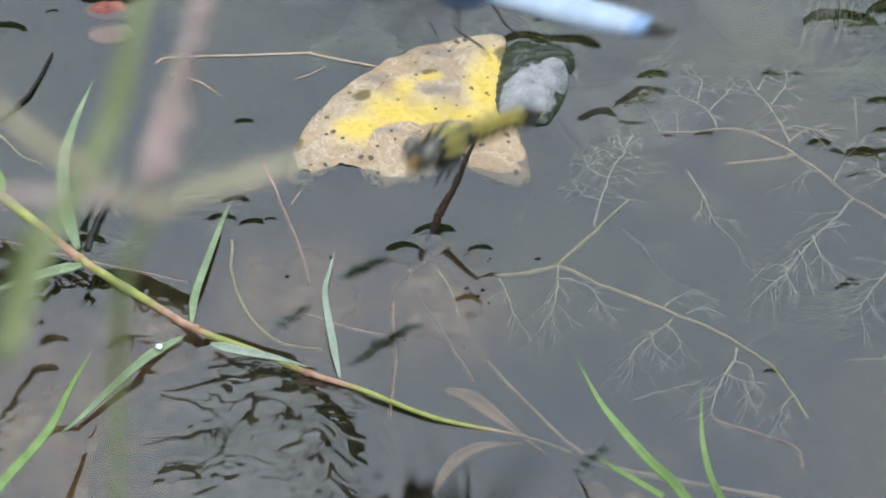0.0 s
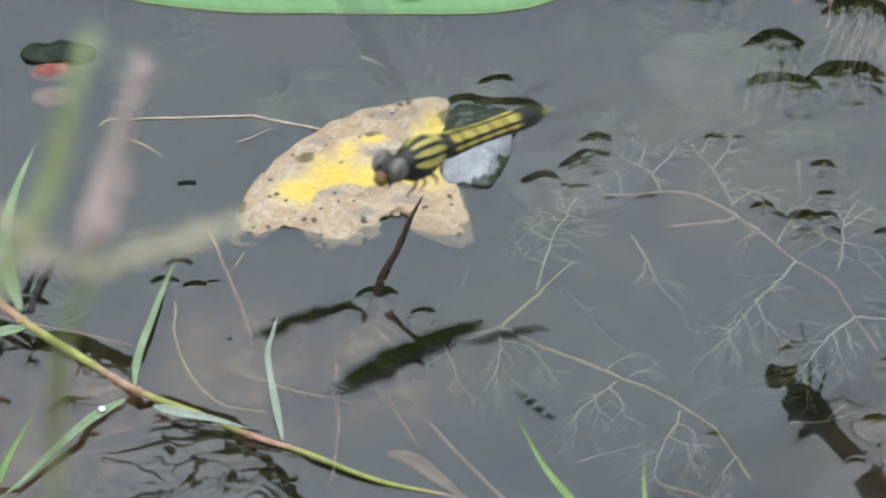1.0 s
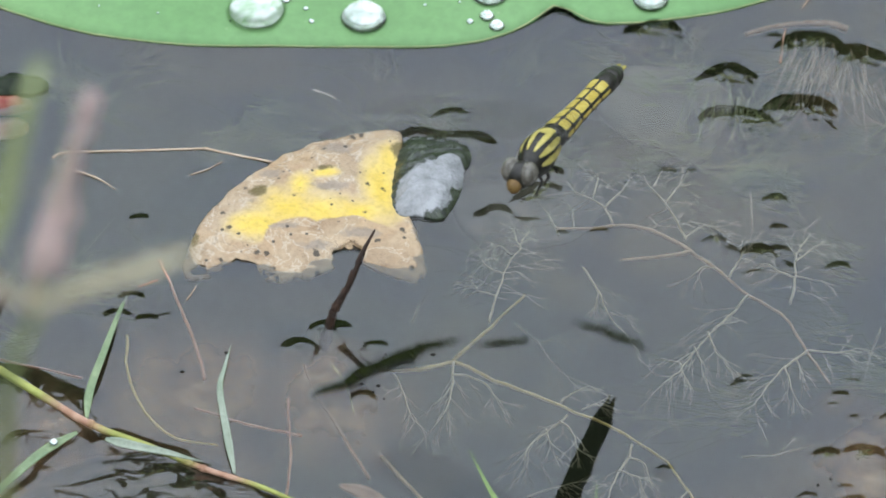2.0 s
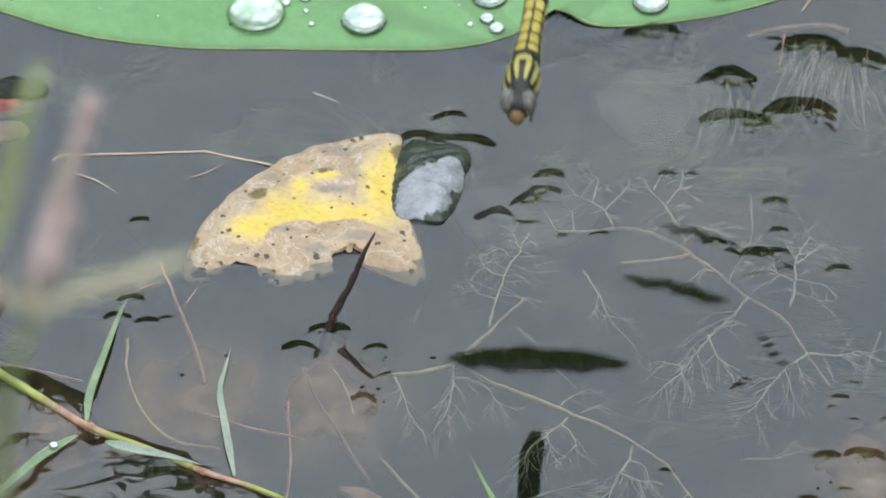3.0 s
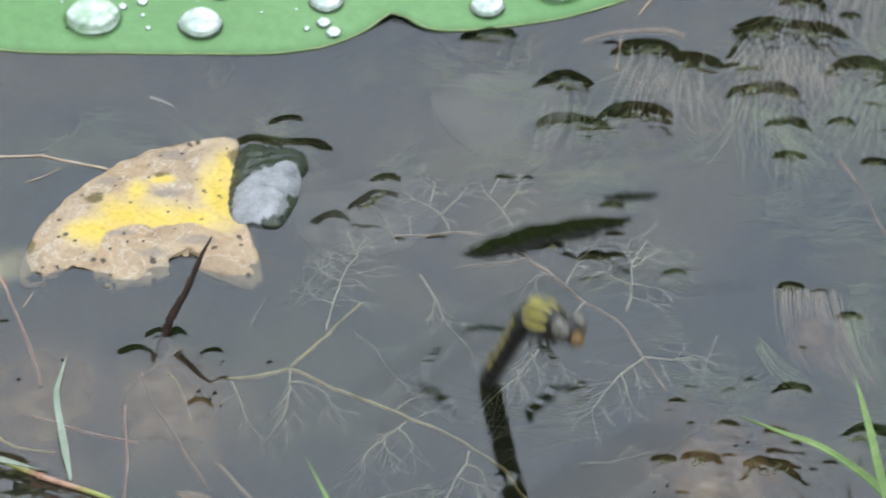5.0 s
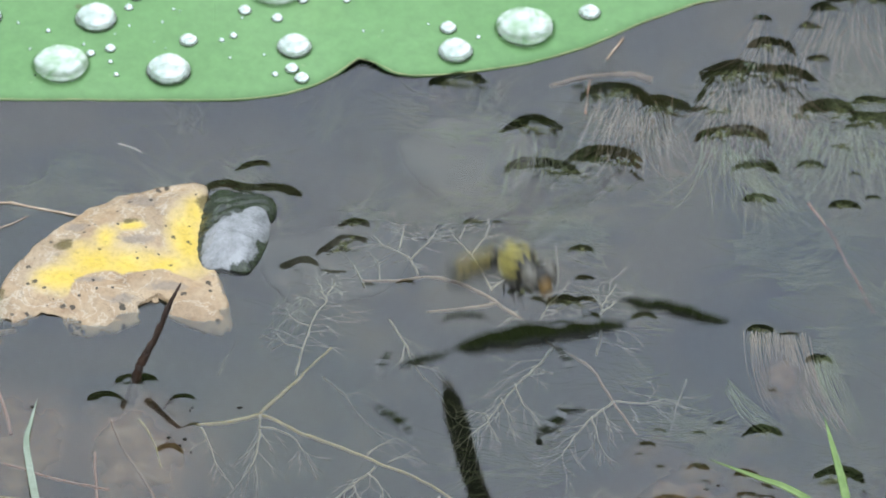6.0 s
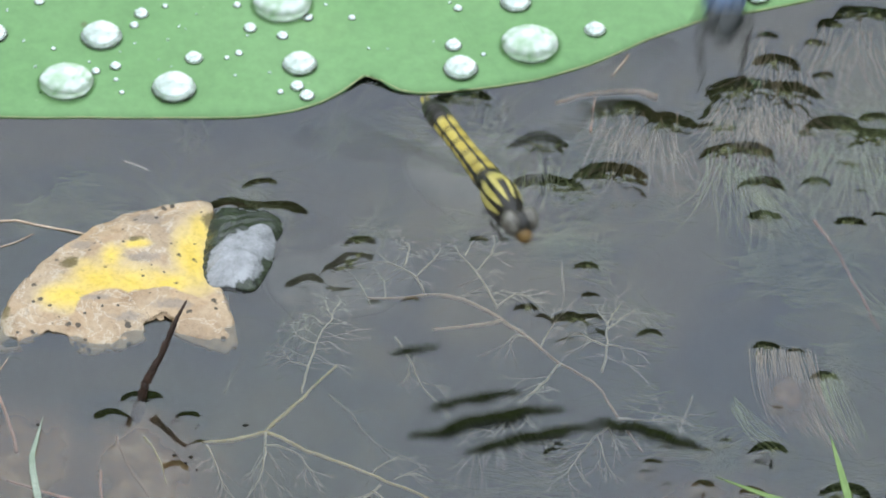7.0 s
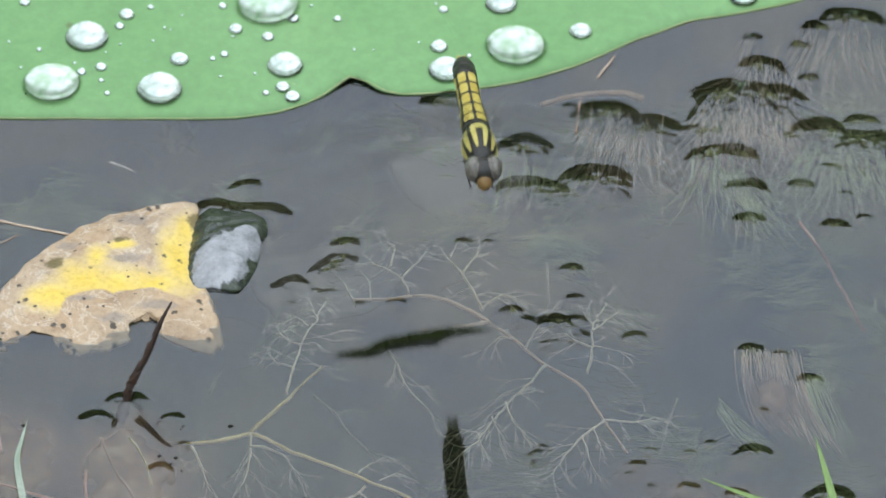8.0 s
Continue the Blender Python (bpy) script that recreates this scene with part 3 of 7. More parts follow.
# towards the near side, off the bladderwort
meniscus(1.8, (0.0592, -0.0617), (0.0625, -0.0606))
meniscus(2.0, (0.0663, -0.0617), (0.0708, -0.0620))
meniscus(2.6, (0.0696, -0.0658), (0.0721, -0.0655))
meniscus(1.5, (0.0922, -0.0088), (0.0954, -0.0083))
meniscus(1.6, (0.0507, -0.0329), (0.0515, -0.0328))
meniscus(2.2, (0.0866, -0.0076), (0.0891, -0.0073), (0.0910, -0.0082))
meniscus(1.0, (0.0889, -0.0229), (0.0909, -0.0228))
meniscus(2.2, (0.0973, -0.0160), (0.0985, -0.0151), (0.1001, -0.0154))
meniscus(5.0, (0.0789, -0.0552), (0.0815, -0.0533), (0.0853, -0.0539), (0.0868, -0.0552))
meniscus(3.6, (0.0678, -0.0514), (0.0705, -0.0511), (0.0734, -0.0516))
meniscus(2.8, (0.0629, -0.0515), (0.0663, -0.0511))
meniscus(4.5, (0.0970, -0.0479), (0.0995, -0.0453), (0.1033, -0.0436))
meniscus(2.2, (0.0825, -0.0436), (0.0843, -0.0439), (0.0860, -0.0449))
meniscus(1.8, (0.0825, -0.0485), (0.0854, -0.0489))
meniscus(1.8, (0.0862, -0.0492), (0.0883, -0.0494))
meniscus(2.0, (0.0748, -0.0418), (0.0771, -0.0422))
meniscus(1.2, (0.0761, -0.0453), (0.0778, -0.0454))
meniscus(1.2, (0.0794, -0.0308), (0.0814, -0.0311))
meniscus(1.5, (0.0663, -0.0362), (0.0684, -0.0361))
meniscus(1.3, (0.0656, -0.0387), (0.0668, -0.0384))
meniscus(1.3, (0.0691, -0.0324), (0.0704, -0.0331))
meniscus(1.2, (0.0754, -0.0338), (0.0778, -0.0331))
meniscus(1.5, (0.0922, -0.0519), (0.0939, -0.0511))
meniscus(1.1, (0.0893, -0.0532), (0.0909, -0.0532))
meniscus(1.2, (0.0751, -0.0498), (0.0763, -0.0494))
meniscus(1.0, (0.0691, -0.0417), (0.0701, -0.0417))
meniscus(1.4, (0.0868, -0.0456), (0.0878, -0.0479))
meniscus(1.6, (0.0664, -0.0592), (0.0682, -0.0589))
meniscus(1.0, (0.0506, -0.0315), (0.0517, -0.0318))
meniscus(2.8, (0.0858, -0.0342), (0.0876, -0.0334), (0.0901, -0.0344))
# the far corner with the reddish leaf
meniscus(3.4, (-0.1003, 0.0331), (-0.0973, 0.0334))
meniscus(3.6, (-0.1004, 0.0340), (-0.1044, 0.0328))
meniscus(1.4, (-0.0914, 0.0383), (-0.0906, 0.0386))


def drawn_in(pts, cut):
    """The line with both its ends drawn in, so that the slope round it ends where the tips do."""
    pts = [Vector((*p, 0)) for p in pts]
    whole = sum((b - a).length for a, b in zip(pts, pts[1:]))
    cut = min(cut, whole * 0.42)
    for _ in (0, 1):
        left = cut
        while len(pts) > 2 and (pts[1] - pts[0]).length < left:
            left -= (pts[1] - pts[0]).length
            pts.pop(0)
        step = (pts[1] - pts[0])
        pts[0] = pts[0] + step * min(0.9, left / max(step.length, 1e-6))
        pts.reverse()
    return [(p.x, p.y) for p in pts]


def surface_heights(X, Y, ragged):
    """Height of the water: slopes drawn up along every wet line, and a rumpled film over the mud hump."""
    H = np.zeros_like(X)
    for w, pts in RIDGES:
        pts = drawn_in(pts, 0.70 * w)
        xs, ys = [p[0] for p in pts], [p[1] for p in pts]
        reach = w * 2.2
        i0, i1 = np.searchsorted(X[0], [min(xs) - reach, max(xs) + reach])
        j0, j1 = np.searchsorted(Y[:, 0], [min(ys) - reach, max(ys) + reach])
        if i1 - i0 < 2 or j1 - j0 < 2:
            continue
        x, y = X[j0:j1, i0:i1], Y[j0:j1, i0:i1]
        best, beyond = np.full(x.shape, 1e9), np.zeros(x.shape)
        for (ax, ay), (bx, by) in zip(pts, pts[1:]):
            dx, dy = bx - ax, by - ay
            t = np.clip(((x - ax) * dx + (y - ay) * dy) / (dx * dx + dy * dy), 0, 1)
            off = np.hypot(x - ax - t * dx, y - ay - t * dy)
            beyond = np.where(off < best, y - ay - t * dy, beyond)
            best = np.minimum(best, off)
        # smooth on the far side, frayed by the tips on the near side
        fray = 1 - 0.72 * ease(beyond / w, -0.1, 0.5)
        best = best * (1 + fray * (0.21 * ragged[0][j0:j1, i0:i1] + 0.07 * ragged[1][j0:j1, i0:i1]))
        rise = w - best
        soft = w * 0.07
        lift = 0.35 * soft * np.logaddexp(0, np.clip(rise / soft, -30, 30))
        lift *= 1 - np.exp(-(best / (0.42 * w)) ** 2) * (0.26 + 0.24 * ragged[1][j0:j1, i0:i1] + 0.16 * ragged[0][j0:j1, i0:i1])
        H[j0:j1, i0:i1] = np.maximum(H[j0:j1, i0:i1], lift)
    return H


def smooth_noise(shape, cell, rng):
    """Value noise on a grid, cell points wide."""
    ny, nx = shape[0] // cell + 3, shape[1] // cell + 3
    g = rng.uniform(-1, 1, (ny, nx))
    y, x = np.arange(shape[0]) / cell, np.arange(shape[1]) / cell
    iy, ix = y.astype(int), x.astype(int)
    fy, fx = (y - iy)[:, None], (x - ix)[None]
    fy, fx = fy * fy * (3 - 2 * fy), fx * fx * (3 - 2 * fx)
    a, b = g[np.ix_(iy, ix)], g[np.ix_(iy, ix + 1)]
    c, d = g[np.ix_(iy + 1, ix)], g[np.ix_(iy + 1, ix + 1)]
    return (a * (1 - fx) + b * fx) * (1 - fy) + (c * (1 - fx) + d * fx) * fy


HUMP, HUMP_R = (-0.0550, -0.0780), (0.0250, 0.0300)


def lattice_noise(x, y, seed):
    """Value noise at any place; one cell is one unit."""
    g = np.random.default_rng(seed).uniform(-1, 1, (64, 64))
    ix, iy = np.floor(x).astype(int), np.floor(y).astype(int)
    fx, fy = x - ix, y - iy
    fx, fy = fx * fx * (3 - 2 * fx), fy * fy * (3 - 2 * fy)
    at = lambda a, b: g[b % 64, a % 64]
    low = at(ix, iy) * (1 - fx) + at(ix + 1, iy) * fx
    return low * (1 - fy) + (at(ix, iy + 1) * (1 - fx) + at(ix + 1, iy + 1) * fx) * fy


def ease(v, a, b):
    v = np.clip((v - a) / (b - a), 0, 1)
    return v * v * (3 - 2 * v)


def hump_film(X, Y):
    """The film of water that clings to the mud hump: a low dome, rumpled on its far side."""
    x, y = X - HUMP[0], Y - HUMP[1]
    wob = 0.07 * lattice_noise(X * 110, Y * 110, 3) + 0.04 * lattice_noise(X * 300, Y * 300, 4)
    d = np.hypot(x / HUMP_R[0], y / HUMP_R[1]) + wob
    left = ease(-x, -0.004, 0.016)
    inside = 1 - ease(d, 0.60 - 0.4 * left, 1.04)
    side = ease(x, -0.014, 0.012) * 0.9 + 0.1
    wx = X + 0.0030 * lattice_noise(X * 150, Y * 150, 5) + 0.0011 * lattice_noise(X * 420, Y * 420, 6)
    wy = Y + 0.0026 * lattice_noise(X * 130, Y * 130, 7) + 0.0012 * lattice_noise(X * 400, Y * 400, 8)
    fold = 1 - np.abs(lattice_noise(wx * 78 + wy * 40, wy * 165 - wx * 20, 9)) * 2
    fine = 1 - np.abs(lattice_noise(wx * 280, wy * 520, 10)) * 2
    grain = lattice_noise(wx * 620, wy * 1000, 11)
    far = ease(y + 0.60 * x + 0.005 * lattice_noise(X * 140, Y * 140, 12), -0.005, 0.010)
    patchy = ease(lattice_noise(X * 95 + 5, Y * 150, 13), -0.75, 0.0)
    swirl = np.exp(-(((X + 0.0406) / 0.0046) ** 2 + ((Y + 0.0705) / 0.0062) ** 2))
    rough = np.clip(0.14 + 0.95 * far * (0.35 + 0.65 * patchy) + 0.9 * swirl, 0, 1.15)
    return inside * (0.0026 * side + rough * (0.00125 * fold + 0.00058 * fine + 0.00030 * grain))


def pond():
    step = 0.0003
    xs = np.arange(-0.125, 0.150, step)
    ys = np.arange(-0.105, 0.125, step)
    X, Y = np.meshgrid(xs, ys)
    rng = np.random.default_rng(7)
    ragged = (smooth_noise(X.shape, 12, rng), smooth_noise(X.shape, 4, rng))
    H = np.maximum(surface_heights(X, Y, ragged), hump_film(X, Y))
    # faint swell
    H += 0.00006 * smooth_noise(X.shape, 80, rng) + 0.00003 * smooth_noise(X.shape, 33, rng)
    rim = np.minimum(np.minimum(X - xs[0], xs[-1] - X), np.minimum(Y - ys[0], ys[-1] - Y))
    H *= np.clip(rim / 0.006, 0, 1)
    ny, nx = X.shape
    co = np.stack([X, Y, H], -1).reshape(-1, 3)
    idx = np.arange(ny * nx).reshape(ny, nx)
    quads = np.stack([idx[:-1, :-1], idx[:-1, 1:], idx[1:, 1:], idx[1:, :-1]], -1).reshape(-1, 4)
    # the rest of the pond, flat, out to its bank
    far = [(-3.2, -1.2), (3.2, -1.2), (3.2, 5.2), (-3.2, 5.2)]
    co = np.vstack([co, [(x, y, 0) for x, y in far]])
    k = ny * nx
    rimq = [(k, k + 1, idx[0, -1], idx[0, 0]), (k + 1, k + 2, idx[-1, -1], idx[0, -1]),
            (k + 2, k + 3, idx[-1, 0], idx[-1, -1]), (k + 3, k, idx[0, 0], idx[-1, 0])]
    quads = np.vstack([quads, rimq])
    me = bpy.data.meshes.new("water")
    me.vertices.add(len(co))
    me.vertices.foreach_set("co", co.ravel())
    me.loops.add(quads.size)
    me.loops.foreach_set("vertex_index", quads.ravel().astype(np.int32))
    me.polygons.add(len(quads))
    me.polygons.foreach_set("loop_start", np.arange(0, quads.size, 4, dtype=np.int32))
    me.polygons.foreach_set("use_smooth", np.ones(len(quads), bool))
    me.update(calc_edges=True)
    me.materials.append(WATER)
    ob = new("water", me)
    tagged(ob, "still grey pond water mirroring an overcast sky", "water", kind="structure")


pond()


def murk_layers():
    """Thin sheets added in place of light fading with depth; they dim what lies deeper."""
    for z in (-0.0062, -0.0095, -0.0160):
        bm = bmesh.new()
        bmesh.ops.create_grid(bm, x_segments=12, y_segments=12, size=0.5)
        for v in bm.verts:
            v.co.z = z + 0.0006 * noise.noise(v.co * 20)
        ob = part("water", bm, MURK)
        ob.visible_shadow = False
        tagged(ob, "added sheet of murk that dims what lies deeper in the water", "water", kind="structure")


murk_layers()


def silt_bank(name, centre, size, top, label, material, drop=0.0025):
    """A low mound of silt under the water."""
    bm = bmesh.new()
    radii = [size * (1 + 0.25 * math.sin(3.1 * k) + 0.12 * math.cos(5.7 * k)) for k in range(11)]
    leaf_sheet(bm, centre, radii, lambda x, y, t: top - drop * t * t + 0.0006 * noise.noise(Vector((x * 180, y * 180, 1))), thick=0.0005, rings=20, sectors=60)
    return tagged(part(name, bm, material), label, "silt")


def mud_hump():
    """A lump of mud just under its film of water, which sinks into the silt round it."""
    rings, sectors = 60, 160
    t = np.linspace(0, 1, rings)[:, None]
    a = np.linspace(0, 2 * math.pi, sectors, endpoint=False)[None]
    X, Y = HUMP[0] + 1.15 * HUMP_R[0] * t * np.cos(a), HUMP[1] + 1.15 * HUMP_R[1] * t * np.sin(a)
    Z = 0.75 * hump_film(X, Y) - 0.0007 - 0.0034 * ease(t, 0.70, 1.0) + 0.00012 * lattice_noise(X * 500, Y * 500, 20)
    verts = np.stack([X, Y, Z], -1).reshape(-1, 3).tolist()
    faces = []
    for j in range(rings - 1):
        for k in range(sectors):
            q = (k + 1) % sectors
            faces.append((j * sectors + k, (j + 1) * sectors + k, (j + 1) * sectors + q, j * sectors + q))
    tagged(raw_mesh("mud_hump", verts, faces, WET_MUD), "wrinkled wet brownish grey mud hump just under the water film", "mud")


mud_hump()
silt_bank("silt_patch", (-0.0767, -0.0744), 0.052, -0.0022, "brownish pink silt patch under shallow water", SILT)
silt_bank("silt_patch", (-0.0228, -0.0326), 0.0175, -0.0034, "brownish pink silt patch under shallow water", SILT)
silt_bank("silt_patch", (0.0054, -0.0837), 0.022, -0.0060, "brownish pink silt patch under shallow water", SILT)
silt_bank("silt_patch", (0.0735, -0.0500), 0.026, -0.0060, "brownish pink silt patch under shallow water", SILT)
silt_bank("silt_patch", (-0.0460, -0.0297), 0.020, -0.0040, "brownish pink silt patch under deeper water", SILT)
silt_bank("silt_patch", (0.0750, 0.0536), 0.016, -0.0070, "brownish pink silt patch under deeper water", SILT)
silt_bank("silt_patch", (-0.0060, 0.0330), 0.010, -0.0064, "brownish pink silt patch under deeper water", SILT)


def weed_tips():
    """Threads of weed that lie on the drawn-up water along its wet lines."""
    rng = random.Random(77)
    verts, faces = [], []
    for w, pts in RIDGES:
        if w < 0.0024 or pts[0][0] < 0.012:
            continue
        pts = drawn_in(pts, 0.4 * w)
        whole = sum(math.dist(a, b) for a, b in zip(pts, pts[1:]))
        for _ in range(round(whole / 0.00035) + 6):
            a, b = rng.choice(list(zip(pts, pts[1:])))
            t = rng.random()
            x, y = a[0] + (b[0] - a[0]) * t, a[1] + (b[1] - a[1]) * t
            h = rng.gauss(1.57, 0.8)
            r, d0, d1 = rng.uniform(0.00004, 0.00009), rng.uniform(0.0, 0.2) * w, rng.uniform(0.25, 0.62) * w
            prev = None
            for j in range(5):
                d = d0 + (d1 - d0) * j / 4
                h += rng.gauss(0, 0.25)
                px, py = x + math.cos(h) * d, y + math.sin(h) * d
                z = 0.33 * (w - abs(d)) * (1 - 0.30 * math.exp(-(d / (0.42 * w)) ** 2)) + 0.00012
                k = len(verts)
                verts += [(px + r, py, z), (px - r, py, z), (px, py, z + 1.5 * r)]
                if prev is not None:
                    for q in range(3):
                        e = (q + 1) % 3
                        faces.append((prev + q, prev + e, k + e, k + q))
                prev = k
    tagged(raw_mesh("weed_tips", verts, faces, TIPS), "olive threads of weed lying on the water surface", "water plant", kind="stuff")


weed_tips()


# ---------------------------------------------------------------- the round lotus leaf and its drops
LOTUS_C = (-0.012, 0.225)


def lotus_radius(a):
    """Edge of the leaf by its angle: a wavy circle with one notch."""
    r = 0.1660
    r += float(np.interp(a, [-2.750, -2.300, -1.982, -1.928, -1.884, -1.842, -1.779, -1.691, -1.600, -1.509, -1.465, -1.433, -1.405, -1.383, -1.373, -1.364, -1.350, -1.327, -1.291, -1.242, -1.198, -1.131, -1.057, -0.986, -0.875, -0.767, -0.200], [0.0000, 0.0050, 0.0082, 0.0087, 0.0088, 0.0082, 0.0071, 0.0048, 0.0039, 0.0040, 0.0031, 0.0014, -0.0010, -0.0037, -0.0042, -0.0026, 0.0007, 0.0024, 0.0037, 0.0048, 0.0057, 0.0058, 0.0045, 0.0053, 0.0131, 0.0179, 0.0000]))
    return r


def lotus_height(x, y):
    d = math.hypot(x - LOTUS_C[0], y - LOTUS_C[1])
    a = math.atan2(y - LOTUS_C[1], x - LOTUS_C[0])
    inward = max(0.0, lotus_radius(a) - d)
    z = 0.00012 + 0.0011 * (1 - math.exp(-inward / 0.006)) + 0.011 * max(0, 1 - d / 0.16) ** 2
    z += 0.0010 * math.exp(-((a - -1.373) / 0.03) ** 2) * max(0, d / 0.13 - 0.6)
    return z


def lotus_leaf():
    leaf = tagged(new("lotus_leaf"), "large matt green lotus leaf lying on the pond", "leaf")
    leaf.location = (0, 0, 0)
    bm = bmesh.new()
    rings, sectors, layers = 60, 720, []
    for layer in (0, 1):
        rows = []
        for j in range(1, rings + 1):
            t = (j / rings) ** 0.8
            row = []
            for k in range(sectors):
                a = -math.pi + 2 * math.pi * k / sectors
                r = lotus_radius(a) * t
                x, y = LOTUS_C[0] + r * math.cos(a), LOTUS_C[1] + r * math.sin(a)
                row.append(bm.verts.new((x, y, lotus_height(x, y) - layer * (0.0006 - 0.0003 * t))))
            rows.append(row)
        mid = bm.verts.new((*LOTUS_C, lotus_height(*LOTUS_C) - layer * 0.0006))
        for k in range(sectors):
            q = (k + 1) % sectors
            f = (mid, rows[0][k], rows[0][q])
            bm.faces.new(f if layer == 0 else f[::-1])
            for a, b in zip(rows, rows[1:]):
                f = (a[k], b[k], b[q], a[q])
                bm.faces.new(f if layer == 0 else f[::-1])
        layers.append(rows)
    for k in range(sectors):
        q = (k + 1) % sectors
        bm.faces.new((layers[0][-1][k], layers[1][-1][k], layers[1][-1][q], layers[0][-1][q]))
    part("blade", bm, lotus_material(LOTUS_C), leaf)
    bm = bmesh.new()
    edge = []
    for k in range(361):
        a = -math.pi + 2 * math.pi * k / 360
        r = lotus_radius(a) - 0.0001
        x, y = LOTUS_C[0] + r * math.cos(a), LOTUS_C[1] + r * math.sin(a)
        edge.append(Vector((x, y, lotus_height(x, y) + 0.00004)))
    tube(bm, edge, lambda t: 0.00011, 5, 0.3, False)
    part("rim", bm, RIM, leaf, "thin pale tan rim of the leaf")
    # veins: low ribs that run from the middle to the edge
    for k in range(21):
        a = -math.pi + 2 * math.pi * (k + 0.35) / 21
        bm = bmesh.new()
        pts = []
        for i in range(30):
            r = lotus_radius(a) * (0.05 + 0.9 * i / 29)
            x, y = LOTUS_C[0] + r * math.cos(a), LOTUS_C[1] + r * math.sin(a)
            pts.append(Vector((x, y, lotus_height(x, y) - 0.00022)))
        tube(bm, pts, lambda t: 0.0005 - 0.00025 * t, 6)
        part("vein", bm, lotus_material(LOTUS_C) if k == 0 else bpy.data.materials["matt_lotus_green"], leaf)


lotus_leaf()


def drop_thing(label, film_r, film_y, film):
    """A flattened bead of water with the silvery film of air under it; radius one."""
    root = tagged(new("water_drop"), label, "water drop", "drops on the lotus leaf")
    bm = bmesh.new()
    rows, sides = [], 28
    profile = [(0.0, 1.0), (0.25, 0.945), (0.5, 0.77), (0.70, 0.54), (0.85, 0.31), (0.94, 0.15), (0.985, 0.06), (1.0, 0.0)]
    for r, z in profile[1:]:
        rows.append([bm.verts.new((r * math.cos(2 * math.pi * k / sides), r * math.sin(2 * math.pi * k / sides), z)) for k in range(sides)])
    top = bm.verts.new((0, 0, profile[0][1]))
    for k in range(sides):
        q = (k + 1) % sides
        bm.faces.new((top, rows[0][k], rows[0][q]))
        for a, b in zip(rows, rows[1:]):
            bm.faces.new((a[k], b[k], b[q], a[q]))
    body = part("bead", bm, DROP, root)
    body.visible_shadow = False
    bm = bmesh.new()
    verts = []
    for j in range(7):
        f = 1 - j / 7
        row = []
        for k in range(sides):
            a = 2 * math.pi * k / sides
            r = f * (film_r - film_y * max(0.0, math.sin(a))) * (1 + (0.05 * noise.noise(Vector((math.cos(a) * 3, math.sin(a) * 3, 2))) if j == 0 else 0))
            x, y = r * math.cos(a), r * math.sin(a)
            row.append(bm.verts.new((x, y, 0.02 + 0.15 * max(0.0, 1 - x * x - y * y) + 0.012 * noise.noise(Vector((x * 3, y * 3, 6))))))
        verts.append(row)
    for a, b in zip(verts, verts[1:]):
        for k in range(sides):
            q = (k + 1) % sides
            bm.faces.new((a[k], a[q], b[q], b[k]))
    bm.faces.new(verts[-1])
    part("air_film", bm, film, root, "silvery film of air under the drop")
    return root


def put_drop(first, spot, radius, flat):
    """Sets a drop of that radius on the leaf; large ones lie flatter."""
    x, y = spot
    ob = first if first.get("set") is None else copy_thing(first, Matrix())
    first["set"] = 1
    ob.matrix_basis = Matrix.Translation((x, y, lotus_height(x, y) + 0.0001)) @ Matrix.Rotation(0.35 * math.sin(x * 900), 4, "Z") @ Matrix.Diagonal((radius, radius, radius * flat, 1))
    return ob


DROP_BIG = drop_thing("large flat mottled silvery water drop resting on the lotus leaf", 0.87, -0.06, AIR_FILM_BIG)
DROP_ONE = drop_thing("round silvery water drop resting on the lotus leaf", 0.97, 0.12, AIR_FILM)
for x, y, r in ((-0.0358, 0.0641, 5.5), (0.0040, 0.0856, 6.0), (0.0498, 0.0740, 5.8)):
    put_drop(DROP_BIG, (x, y), r * 0.001, 0.52)
for x, y, r in ((-0.0160, 0.0624, 3.8), (-0.0295, 0.0767, 3.6), (0.0071, 0.0687, 3.0), (0.0368, 0.0676, 3.0), (0.0475, 0.0859, 2.7), (0.0620, 0.0783, 1.9), (-0.0124, 0.0705, 1.6)):
    put_drop(DROP_ONE, (x, y), r * 0.00112, 0.74)
for x, y, r in ((0.0356, 0.0738, 1.5), (0.0084, 0.0605, 1.35), (0.0066, 0.0629, 1.25), (-0.0222, 0.0830, 1.3), (-0.0494, 0.0775, 2.4),
                (-0.0020, 0.0788, 1.2), (0.0040, 0.0766, 1.05), (-0.0268, 0.0684, 1.0), (0.0929, 0.0885, 2.6), (0.0087, 0.0817, 1.0)):
    put_drop(DROP_ONE, (x, y), r * 0.0011, 0.9)
for x, y, r in ((-0.0235, 0.0798, 0.9), (-0.0412, 0.0866, 1.0), (-0.0178, 0.0851, 0.6), (-0.0041, 0.0718, 0.8), (-0.0063, 0.0706, 0.55),
                (0.0169, 0.0811, 0.75), (-0.0044, 0.0853, 0.8), (0.0035, 0.0614, 0.65), (-0.0304, 0.0671, 0.9), (0.0411, 0.0714, 0.5),
                (-0.0256, 0.0614, 0.55), (0.0367, 0.0842, 0.9), (-0.0383, 0.0734, 0.5), (-0.0267, 0.0648, 0.5)):
    put_drop(DROP_ONE, (x, y), r * 0.001, 0.95)
SPRAY = random.Random(12)
